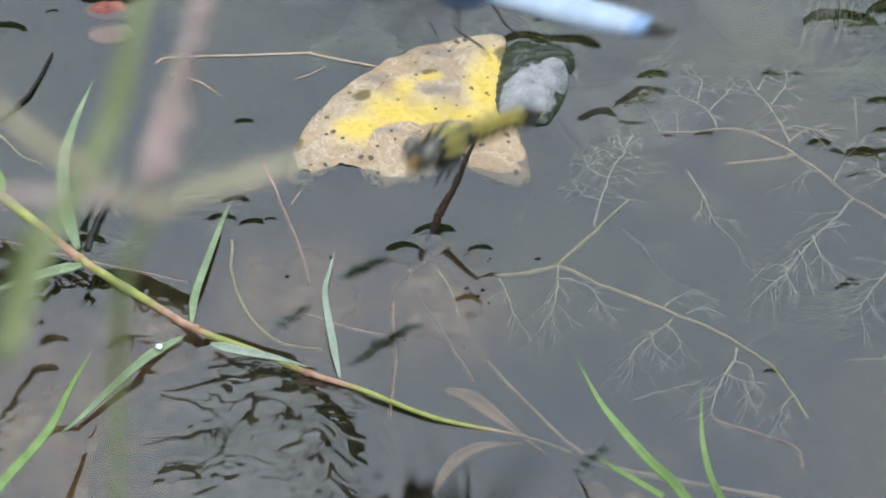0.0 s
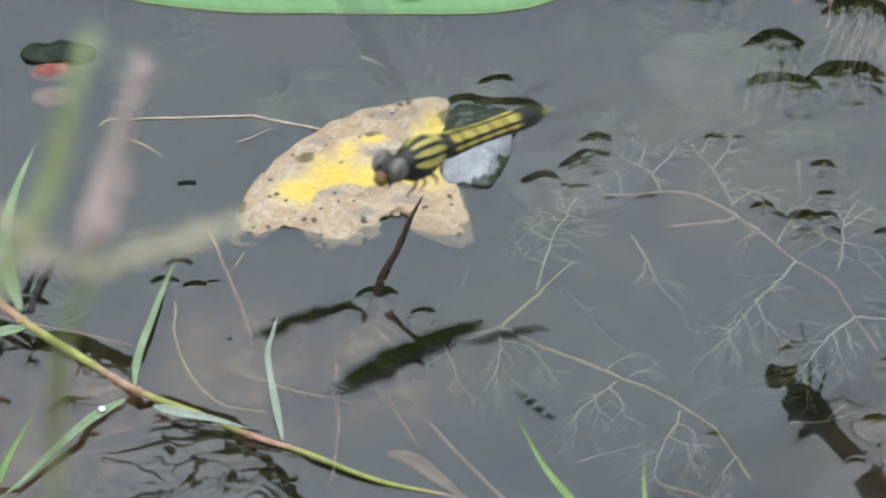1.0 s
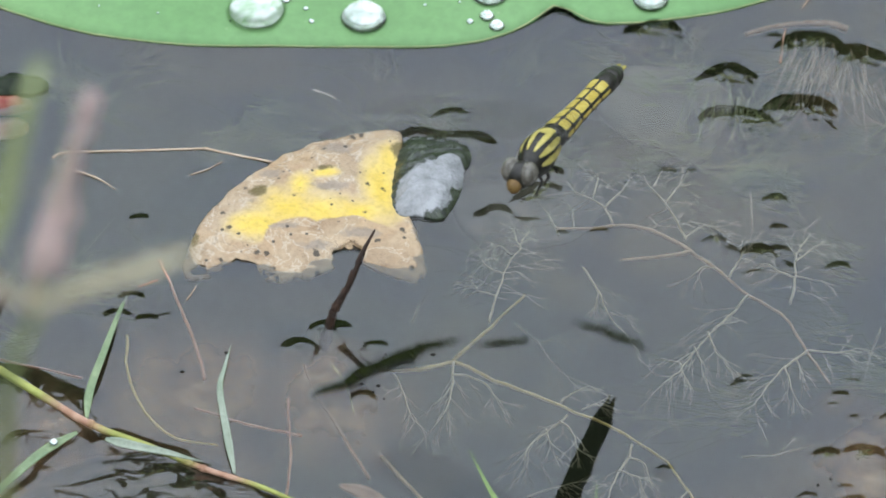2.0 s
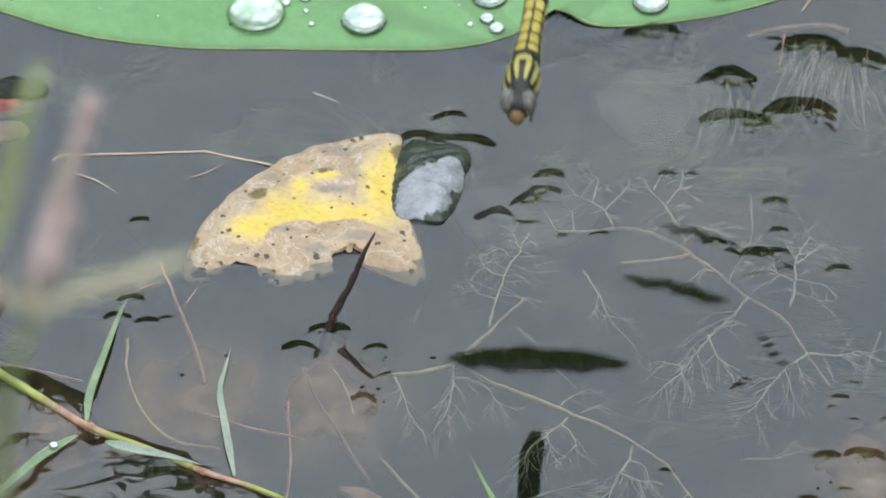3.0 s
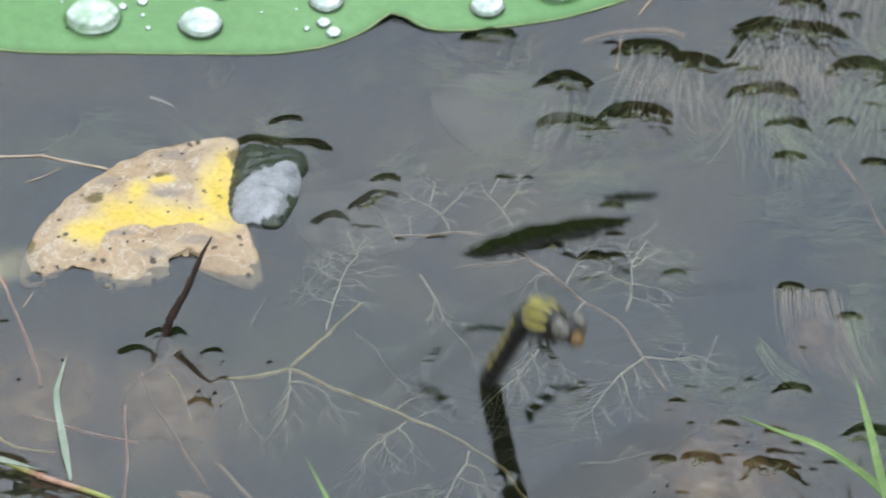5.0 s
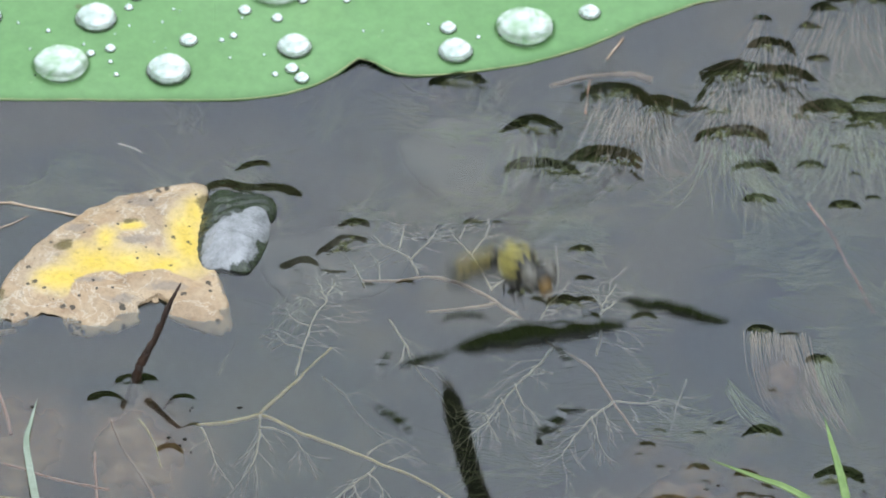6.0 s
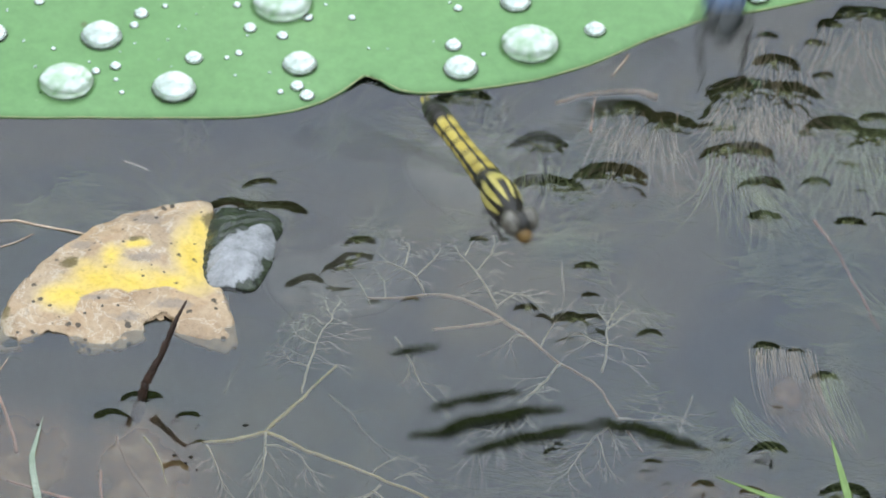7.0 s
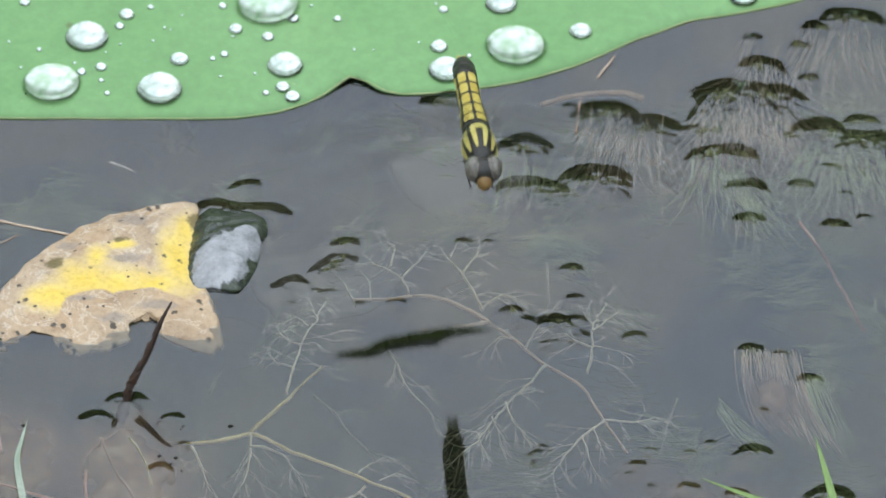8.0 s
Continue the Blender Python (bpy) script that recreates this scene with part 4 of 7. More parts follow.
for _ in range(110):
    a = SPRAY.uniform(-2.1, -0.85)
    d = lotus_radius(a) * SPRAY.uniform(0.66, 0.985)
    put_drop(DROP_ONE, (LOTUS_C[0] + d * math.cos(a), LOTUS_C[1] + d * math.sin(a)), SPRAY.uniform(0.00012, 0.00034), 1.0)


# ---------------------------------------------------------------- the yellow leaf
LEAF_C = (-0.0266, 0.0102)


def leaf_rise(x, y, t):
    up = (y - LEAF_C[1]) / 0.020
    z = 0.0015 * (1 - t * t) + 0.0009 * max(-1.3, min(1, up + 0.3)) + 0.0003
    z -= 0.0005 * max(0, -up - 0.15)
    z += 0.00050 * noise.noise(Vector((x * 260, y * 260, 0))) + 0.00025 * noise.noise(Vector((x * 700, y * 700, 3)))
    return z


def yellow_leaf():
    leaf = tagged(new("floating_leaf"), "half-sunken decaying tan leaf with a bright yellow heart", "leaf")
    bm = bmesh.new()
    leaf_sheet(bm, LEAF_C, [0.0186, 0.0174, 0.0184, 0.0226, 0.0267, 0.0221, 0.0190, 0.0162, 0.0147, 0.0135, 0.0129, 0.0129, 0.0136, 0.0145, 0.0165, 0.0188, 0.0221, 0.0256, 0.0185, 0.0174, 0.0173, 0.0167, 0.0153, 0.0146, 0.0147, 0.0268, 0.0240, 0.0209], leaf_rise, 0.0006, 34, 220, 0.018)
    heart = [((-0.0338, 0.0058, 0.0015), (0.0066, 0.0038, 1)), ((-0.0288, 0.0095, 0.0018), (0.0062, 0.0058, 1)), ((-0.0227, 0.0086, 0.0018), (0.0062, 0.0042, 1)), ((-0.0167, 0.0095, 0.0018), (0.0066, 0.0042, 1)),
             ((-0.0123, 0.0156, 0.0018), (0.0040, 0.0100, 1)), ((-0.0270, 0.0156, 0.0018), (0.0026, 0.0040, 1)), ((-0.0109, 0.0231, 0.0018), (0.0026, 0.0050, 1)), ((-0.0225, 0.0190, 0.0018), (0.0030, 0.0015, 1))]
    covers = [((-0.0186, 0.0004, 0.0015), (0.0128, 0.0074, 1)), ((-0.0270, 0.0013, 0.0015), (0.0066, 0.0062, 1))]
    stains = [((-0.0343, 0.0147, 0.0015), (0.0021, 0.0019, 1)), ((-0.0093, 0.0263, 0.0015), (0.0014, 0.0026, 1)), ((-0.0226, 0.0204, 0.0015), (0.0022, 0.0008, 1)), ((-0.0454, 0.0031, 0.0010), (0.0012, 0.0020, 1))]
    greys = [((-0.0215, 0.0154, 0.0020), (0.0036, 0.0016, 1)), ((-0.0201, 0.0260, 0.0015), (0.0040, 0.0018, 1)), ((-0.0322, 0.0194, 0.0015), (0.0026, 0.0012, 1)), ((-0.0299, 0.0055, 0.0015), (0.0030, 0.0010, 1)), ((-0.0158, 0.0040, 0.0015), (0.0040, 0.0014, 1)), ((-0.0238, 0.0009, 0.0010), (0.0040, 0.0012, 1))]
    bites = [((-0.0377, -0.0053, 0.0005), (0.0048, 0.0032, 1)), ((-0.0180, -0.0018, 0.0005), (0.0026, 0.0036, 1)), ((-0.0138, -0.0062, 0.0005), (0.0040, 0.0014, 1)), ((-0.0447, -0.0041, 0.0005), (0.0014, 0.0012, 1))]
    part("leaf_blade", bm, rotting_leaf_material(heart, covers, stains, greys, (-0.0282, 0.0212, 0.0015), (1, 0.0272, 1), bites), leaf)
    # the drowned lobe, skinned with water
    bm = bmesh.new()
    q = (-0.0041, 0.0177)
    leaf_sheet(bm, q, [0.0062, 0.0067, 0.0077, 0.0122, 0.0132, 0.0126, 0.0124, 0.0126, 0.0110, 0.0085, 0.0072, 0.0067, 0.0068, 0.007, 0.0078, 0.0091, 0.0097, 0.0087, 0.0092, 0.0095, 0.0081, 0.0069, 0.0064, 0.0062], lambda x, y, t: 0.0030 - 0.0026 * t ** 2.6 - 0.06 * (x - q[0]) * (x > q[0]) + 0.00030 * (1 - 2 * abs(noise.noise(Vector((x * 200 + y * 160, y * 420 - x * 200, 5))))), 0.0008, 34, 168, 0.02)
    part("wet_lobe", bm, wet_lobe_material([((-0.0069, 0.0126, 0.002), (0.0032, 0.0058, 1)), ((-0.0036, 0.0153, 0.002), (0.0040, 0.0062, 1)), ((0.0001, 0.0195, 0.002), (0.0030, 0.0040, 1))]), leaf, "dark wet lobe of the leaf with a painted silvery sky sheen")


yellow_leaf()


def twig(name, label, points, r0, r1, material, category="twig", bumps=0.4, sides=7, steps=8, sway=0.00025):
    bm = bmesh.new()
    line = [p + sway * noise.noise_vector(p * 330) * Vector((1, 1, 0.2)) for p in spline(points, steps)]
    tube(bm, line, lambda t: 0.8 * (r0 + (r1 - r0) * t), sides, bumps)
    return tagged(part(name, bm, material), label, category)


STICK_FOOT = (-0.0214, -0.0193)


def standing_twig():
    x, y = STICK_FOOT
    root = tagged(new("standing_twig"), "dark brown pointed twig standing out of the water", "twig")
    pts = spline([(x - 0.0016, y - 0.0004, -0.008), (x, y, 0), (x + 0.0014, y + 0.001, 0.0045), (x + 0.0036, y + 0.0022, 0.0085), (x + 0.0060, y + 0.0042, 0.014), (x + 0.0082, y + 0.006, 0.0180)], 10)
    bm = bmesh.new()
    tube(bm, pts, lambda t: 0.00082 * (1 - t) ** 0.6 + 0.00012, 8, 0.7)
    part("stalk", bm, STICK, root)
    # the dry sheath twisted round it
    bm = bmesh.new()
    wrap = []
    for i, p in enumerate(pts[10:44]):
        a = i * 0.42
        wrap.append(p + Vector((math.cos(a), math.sin(a), 0)) * 0.00062 * (1 - i / 60))
    tube(bm, wrap, lambda t: 0.00038 * (1 - t) + 0.0001, 5, 0.5)
    part("sheath", bm, STICK, root, "twisted reddish-brown sheath")


standing_twig()


# ---------------------------------------------------------------- bladderwort under the surface
def hair(bm, start, heading, length, forks, rng, radius, fall):
    """A limp thread that bends and forks in the plane just under the surface."""
    p, h = start.copy(), heading
    pts, bend = [p.copy()], rng.gauss(0, 0.10)
    for _ in range(4):
        h += bend + rng.uniform(-0.16, 0.16)
        p = p + Vector((math.cos(h), math.sin(h), -fall)) * length / 4
        pts.append(p.copy())
    tube(bm, pts, lambda t: radius * (1 - 0.45 * t), 3, 0.0, False)
    if forks:
        for side in (-1, 1):
            hair(bm, pts[-1], h + side * rng.uniform(0.2, 0.5), length * rng.uniform(0.55, 0.85), forks - 1, rng, radius * 0.72, fall)
        if rng.random() < 0.7:
            hair(bm, pts[2], heading + rng.choice((-1, 1)) * rng.uniform(0.5, 0.9), length * rng.uniform(0.5, 0.7), forks - 1, rng, radius * 0.66, fall)


def bladderwort(label, stems, shoots, seed, stem_r, z=-0.003, stem_material=WORT, shoot_r=0.00019, hairs=1.0):
    """Stems and pale shoots along given lines; fine forked threads spring from both sides of each shoot."""
    rng = random.Random(seed)
    plant = tagged(new("bladderwort"), label, "water plant")
    for pts in stems:
        bm = bmesh.new()
        line = [Vector((x, y, z - 0.0008 * k / len(pts))) for k, (x, y) in enumerate(pts)]
        line = [p + 0.00022 * noise.noise_vector(p * 420) * Vector((1, 1, 0)) for p in spline(line, 8)]
        tube(bm, line, lambda t: stem_r * (1 - 0.5 * t) * min(1, 0.4 + 6 * t), 7, 0.4)
        part("stem", bm, stem_material, plant)
    for pts in shoots:
        bm = bmesh.new()
        line = spline([(x, y, z - 0.0004 * k) for k, (x, y) in enumerate(pts)], 6)
        line = [p + 0.0003 * noise.noise_vector(p * 600) * Vector((1, 1, 0)) for p in line]
        reach = sum((b - a).length for a, b in zip(line, line[1:]))
        thick = shoot_r * min(1, 0.35 + reach / 0.020)
        tube(bm, line, lambda t: thick * (1 - 0.65 * t), 5, 0.35)
        part("shoot", bm, WORT_FINE, plant)
        bm = bmesh.new()
        span = 0.0016 + 0.16 * reach
        for k in range(3, len(line)):
            d = line[k] - line[k - 1]
            h = math.atan2(d.y, d.x)
            tip = k == len(line) - 1
            for side in (-1, 1):
                if tip or rng.random() < 0.42 * hairs:
                    turn = side * (rng.uniform(0.15, 0.45) if tip else rng.uniform(0.45, 0.95))
                    hair(bm, line[k], h + turn, span * rng.uniform(0.5, 1.05), 2, rng, shoot_r * 0.25, rng.uniform(0.05, 1.1))
        part("threads", bm, WORT_FINE, plant, "fine forked pale threads")
    return plant


bladderwort("pale straw-coloured bladderwort stem with forked threads underwater",
            [[(-0.0107, -0.0269), (-0.0068, -0.0266), (-0.0029, -0.0258), (0.0003, -0.0245), (0.0031, -0.0258), (0.0080, -0.0292), (0.0129, -0.0317), (0.0178, -0.0345), (0.0217, -0.0369), (0.0275, -0.0401), (0.0323, -0.0443), (0.0371, -0.0488), (0.0408, -0.0563), (0.0430, -0.0614)],
             [(0.0003, -0.0245), (0.0031, -0.0207), (0.0056, -0.0174), (0.0071, -0.0156), (0.0093, -0.0120), (0.0131, -0.0070)]],
            [[(0.0003, -0.0249), (0.0004, -0.0278), (-0.0001, -0.0327), (-0.0014, -0.0369)],
             [(0.0004, -0.0278), (0.0031, -0.0278), (0.0060, -0.0295), (0.0078, -0.0327)],
             [(0.0202, -0.0379), (0.0189, -0.0393), (0.0165, -0.0414), (0.0138, -0.0442), (0.0128, -0.0467)],
             [(0.0189, -0.0393), (0.0211, -0.0418), (0.0217, -0.0449)],
             [(0.0165, -0.0414), (0.0172, -0.0453)],
             [(0.0313, -0.0453), (0.0306, -0.0481), (0.0287, -0.0515), (0.0272, -0.0556), (0.0267, -0.0600)],
             [(0.0287, -0.0515), (0.0321, -0.0529), (0.0332, -0.0570)],
             [(0.0306, -0.0481), (0.0332, -0.0494), (0.0339, -0.0522)],
             [(-0.0099, -0.0278), (-0.0083, -0.0317), (-0.0071, -0.0369)],
             [(0.0192, -0.0348), (0.0212, -0.0320), (0.0239, -0.0299)],
             [(0.0226, -0.0365), (0.0256, -0.0345)],
             [(0.0408, -0.0563), (0.0388, -0.0590), (0.0382, -0.0618)]],
            5, 0.0004, -0.003, WORT, 0.00027, 0.8)
bladderwort("pale pinkish bladderwort stem with a fan of forked threads underwater",
            [[(0.0294, 0.0105), (0.0334, 0.0102), (0.0384, 0.0077), (0.0433, 0.0033), (0.0472, -0.0007), (0.0515, -0.0062), (0.0559, -0.0099), (0.0592, -0.0135), (0.0624, -0.0214), (0.0661, -0.0295)],
             [(0.0428, 0.0037), (0.0382, 0.0026), (0.0302, 0.0021)],
             [(0.0294, 0.0105), (0.0253, 0.0099), (0.0188, 0.0102)]],
            [[(0.0289, 0.0111), (0.0276, 0.0152), (0.0254, 0.0182), (0.0219, 0.0207)],
             [(0.0276, 0.0152), (0.0307, 0.0201), (0.0321, 0.0231)],
             [(0.0254, 0.0182), (0.0265, 0.0234), (0.0255, 0.0252)],
             [(0.0418, 0.0070), (0.0405, 0.0114), (0.0386, 0.0167), (0.0366, 0.0207), (0.0349, 0.0246)],
             [(0.0386, 0.0167), (0.0411, 0.0216), (0.0418, 0.0243)],
             [(0.0366, 0.0207), (0.0378, 0.0252)],
             [(0.0418, 0.0073), (0.0450, 0.0108), (0.0475, 0.0111)],
             [(0.0599, -0.0099), (0.0609, -0.0033), (0.0613, 0.0026), (0.0623, 0.0062), (0.0641, 0.0097)],
             [(0.0609, -0.0033), (0.0577, -0.0007), (0.0563, 0.0014)],
             [(0.0613, 0.0011), (0.0644, 0.0048), (0.0660, 0.0070)],
             [(0.0613, 0.0026), (0.0597, 0.0067)],
             [(0.0609, -0.0027), (0.0656, -0.0036)],
             [(0.0525, -0.0077), (0.0494, -0.0120), (0.0463, -0.0156), (0.0427, -0.0207), (0.0401, -0.0249), (0.0370, -0.0281)],
             [(0.0452, -0.0172), (0.0466, -0.0221), (0.0480, -0.0238)],
             [(0.0463, -0.0156), (0.0493, -0.0142)],
             [(0.0427, -0.0207), (0.0440, -0.0256)],
             [(0.0401, -0.0246), (0.0376, -0.0238)],
             [(0.0401, -0.0249), (0.0407, -0.0285)],
             [(0.0624, -0.0218), (0.0583, -0.0256), (0.0557, -0.0292), (0.0529, -0.0337)],
             [(0.0604, -0.0235), (0.0614, -0.0281)],
             [(0.0583, -0.0256), (0.0596, -0.0323)],
             [(0.0568, -0.0278), (0.0545, -0.0278)],
             [(0.0624, -0.0218), (0.0674, -0.0218), (0.0712, -0.0204)],
             [(0.0491, -0.0033), (0.0508, 0.0011), (0.0524, 0.0048)],
             [(0.0472, -0.0007), (0.0447, -0.0001), (0.0426, -0.0021)]],
            8, 0.0004, -0.003, WORT_PINK, 0.00027, 0.9)
bladderwort("thin pale bladderwort shoot with forked threads underwater",
            [],
            [[(0.0067, -0.0146), (0.0079, -0.0077), (0.0093, -0.0021), (0.0107, 0.0029), (0.0125, 0.0062), (0.0114, 0.0091)],
             [(0.0093, -0.0021), (0.0066, -0.0001), (0.0053, 0.0033)],
             [(0.0107, 0.0029), (0.0090, 0.0055)],
             [(0.0125, 0.0062), (0.0140, 0.0092)],
             [(0.0093, -0.0021), (0.0116, -0.0011)],
             [(0.0079, -0.0077), (0.0049, -0.0059), (0.0036, -0.0033)]],
            11, 0.0004, -0.003, WORT, 0.00024, 1.0)
bladderwort("thin bare bladderwort shoot underwater",
            [],
            [[(0.0235, 0.0007), (0.0261, -0.0052), (0.0280, -0.0110), (0.0321, -0.0173)],
             [(0.0280, -0.0110), (0.0305, -0.0117)],
             [(0.0261, -0.0052), (0.0255, -0.0088)]],
            12, 0.0004, -0.004, WORT, 0.00022, 0.4)
bladderwort("faint pale bladderwort shoots sunk deeper in the pond",
            [],
            [[(0.0116, -0.0116), (0.0155, -0.0159), (0.0179, -0.0202), (0.0216, -0.0255)],
             [(0.0155, -0.0159), (0.0195, -0.0149)],
             [(0.0132, -0.0542), (0.0176, -0.0518), (0.0213, -0.0501)],
             [(0.0504, -0.0446), (0.0568, -0.0435), (0.0629, -0.0407)],
             [(0.0568, -0.0435), (0.0594, -0.0400)],
             [(0.0540, 0.0228), (0.0540, 0.0149), (0.0531, 0.0094)],
             [(0.0758, -0.0126), (0.0739, -0.0183), (0.0723, -0.0252)],
             [(0.0739, -0.0183), (0.0761, -0.0159)],
             [(-0.0069, -0.0108), (-0.0054, -0.0058), (-0.0034, -0.0006)],
             [(0.0193, 0.0119), (0.0178, 0.0171), (0.0159, 0.0209)],
             [(0.0219, 0.0129), (0.0219, 0.0179), (0.0204, 0.0219)]],
            15, 0.0004, -0.0066, WORT, 0.00022, 0.7)


# ---------------------------------------------------------------- hair-like weed
def weed_tuft(label, crown, reach, count, spread, width, material, seed, deep=0.008, r=0.000075, cushion=0.0, start=-0.0008, bend=0.15):
    """Fine limp strands that hang from a line of tips just under the surface."""
    rng = random.Random(seed)
    plant = tagged(new("water_weed"), label, "water plant")
    verts, faces = [], []
    (x0, y0), (x1, y1) = crown
    for i in range(round(count * 0.8)):
        t = rng.random()
        x, y = x0 + (x1 - x0) * t + rng.gauss(0, 0.0012), y0 + (y1 - y0) * t + rng.gauss(-0.0008, 0.0028)
        h = math.atan2(reach[1], reach[0]) + (t - 0.5) * spread + rng.gauss(0, 0.16)
        length = math.hypot(*reach) * rng.uniform(0.45, 1.15)
        z = start - rng.random() * 0.003
        curl, drop, prev = rng.gauss(0, bend), rng.uniform(0.5, 1.2) * deep, None
        for j in range(8):
            f = j / 7
            rr = r * (1.15 - 0.8 * f) * width
            nx, ny = -math.sin(h) * rr, math.cos(h) * rr
            k = len(verts)
            verts += [(x + nx, y + ny, z), (x - nx, y - ny, z), (x, y, z + rr * 1.4)]
            if prev is not None:
                for a in range(3):
                    b = (a + 1) % 3
                    faces.append((prev + a, prev + b, k + b, k + a))
            prev = k
            h += curl + rng.gauss(0, 0.05)
            x, y, z = x + math.cos(h) * length / 7, y + math.sin(h) * length / 7, z - drop / 7
    raw_mesh("strands", verts, faces, material, plant)
    if cushion:
        bm = bmesh.new()
        mid = ((x0 + x1) / 2 + reach[0] * 0.35, (y0 + y1) / 2 + reach[1] * 0.35)
        wide = max(abs(x1 - x0) * 0.55, 0.006)
        radii = [(wide * abs(math.cos(a)) + cushion * abs(math.sin(a))) * rng.uniform(0.8, 1.15) for a in (k * math.pi / 5 for k in range(10))]
        leaf_sheet(bm, mid, radii, lambda x, y, t: -0.0064 - 0.005 * t * t + 0.0008 * noise.noise(Vector((x * 300, y * 300, 1))), 0.002, 12, 50)
        part("cushion", bm, SILT, plant, "pinkish matted heart of the weed")
    return plant


weed_tuft("limp pale pinkish hair-like weed hanging under the surface", ((0.0625, 0.0563), (0.0773, 0.0508)), (-0.001, -0.013), 100, 0.8, 0.85, WEED_PALE, 21, cushion=0.007, bend=0.22)
weed_tuft("dense pale pinkish hair-like weed hanging under the surface", ((0.0834, 0.0602), (0.0999, 0.0579)), (0.0, -0.019), 150, 0.8, 0.85, WEED_PALE, 22, cushion=0.010, start=-0.0014, bend=0.24)
weed_tuft("limp pale green hair-like weed hanging under the surface", ((0.0994, 0.0500), (0.1166, 0.0477)), (-0.002, -0.022), 170, 0.8, 0.85, WEED_GREEN, 23, start=-0.0014, bend=0.22)
weed_tuft("limp pale green hair-like weed spreading under the surface", ((0.0822, 0.0454), (0.0924, 0.0361)), (0.010, -0.018), 90, 0.9, 0.9, WEED_GREEN, 24)
weed_tuft("thin pale hair-like weed under the surface", ((0.0906, 0.0786), (0.1026, 0.0689)), (-0.004, -0.013), 46, 0.9, 0.9, WEED_PALE, 25)
weed_tuft("thin pale hair-like weed under the surface", ((0.0448, 0.0446), (0.0551, 0.0438)), (0.001, -0.010), 40, 0.9, 0.8, WEED_GREEN, 26)
weed_tuft("thin pale hair-like weed under the surface", ((0.0830, 0.0466), (0.0919, 0.0435)), (-0.001, -0.016), 50, 0.9, 0.9, WEED_GREEN, 35)
weed_tuft("pale hair-like weed under the surface", ((0.1034, 0.0818), (0.1178, 0.0786)), (-0.001, -0.014), 50, 0.9, 0.9, WEED_PALE, 36)


def draped_weed():
    """Hair-like weed that drapes from its tips at the surface and sinks away in swathes."""
    plant = tagged(new("water_weed"), "tuft of pale pinkish hair-like weed draped under the surface", "water plant")
    rng = random.Random(27)
    for a, b, count, material in (
            ([(0.0871, -0.0047), (0.0872, -0.0099), (0.0879, -0.0157), (0.0898, -0.0208), (0.0928, -0.0241)], [(0.0969, -0.0054), (0.0982, -0.0129), (0.1007, -0.0210), (0.1040, -0.0276), (0.1060, -0.0339)], 96, WEED_PALE),
            ([(0.0830, -0.0171), (0.0866, -0.0209), (0.0914, -0.0238), (0.0963, -0.0253)], [(0.0825, -0.0203), (0.0854, -0.0250), (0.0892, -0.0280), (0.0940, -0.0304)], 36, WEED_GREEN),
            ([(0.0982, -0.0129), (0.0992, -0.0187), (0.1007, -0.0259), (0.1016, -0.0338)], [(0.1008, -0.0104), (0.1032, -0.0165), (0.1063, -0.0237), (0.1082, -0.0325)], 30, WEED_GREEN),
            ([(0.0987, -0.0108), (0.1013, -0.0086), (0.1047, -0.0054)], [(0.1006, -0.0141), (0.1045, -0.0133), (0.1098, -0.0102)], 9, WEED_GREEN),
    ):
        bm = bmesh.new()
        locks = [rng.random() for _ in range(count // 2)]
        for _ in range(count):
            f, cut, slip = rng.choice(locks) + rng.gauss(0, 0.06), rng.uniform(0.45, 1.0), rng.gauss(0, 0.0004)
            sunk, thin = 0.0012 * rng.random(), rng.uniform(0.000035, 0.00008)
            pts = []
            for k, (p, q) in enumerate(zip(a, b)):
                g = min(1, max(0, f + rng.gauss(0, 0.05)))
                pts.append(Vector((p[0] + (q[0] - p[0]) * g + slip, p[1] + (q[1] - p[1]) * g + rng.gauss(0, 0.0005), -0.0022 - 0.0052 * k / (len(a) - 1) - sunk)))
            line = spline(pts, 5)
            line = line[:max(4, round(len(line) * cut))]
            tube(bm, line, lambda t: thin * (1.1 - 0.7 * t), 4)
        part("strands", bm, material, plant)
    bm = bmesh.new()
    leaf_sheet(bm, (0.0920, -0.0136), [0.0066, 0.0058, 0.0072, 0.0062, 0.0050, 0.0068, 0.0090, 0.0084], lambda x, y, t: -0.0030 - 0.0024 * t * t + 0.0008 * noise.noise(Vector((x * 300, y * 300, 1))), 0.002, 12, 50)
    part("cushion", bm, SILT, plant, "pinkish matted heart of the weed")


draped_weed()


def deep_weed():
    """Feathery weed that fills the water deeper down, thickest towards the round leaf and the open side."""
    rng = random.Random(64)
    count = 0
    while count < 58:
        x, y = rng.uniform(-0.095, 0.115), rng.uniform(-0.05, 0.066)
        thick = max(0.0, min(1, (y - 0.022) / 0.02)) * (0.8 if x > -0.03 else 0.3) + max(0.0, min(1, (x - 0.040) / 0.03)) * 0.75 + 0.06
        if rng.random() > thick:
            continue
        a, reach = rng.uniform(0.2, 2.9), rng.uniform(0.012, 0.026)
        weed_tuft("faint feathery weed deep under the surface", ((x, y), (x + 0.005, y + 0.001)), (math.cos(a) * reach, math.sin(a) * reach),
                  80, rng.uniform(0.7, 1.4), 1.0, WEED_GREEN, 50 + count, 0.005, 0.0001, start=-0.0068, bend=0.12)
        count += 1


deep_weed()


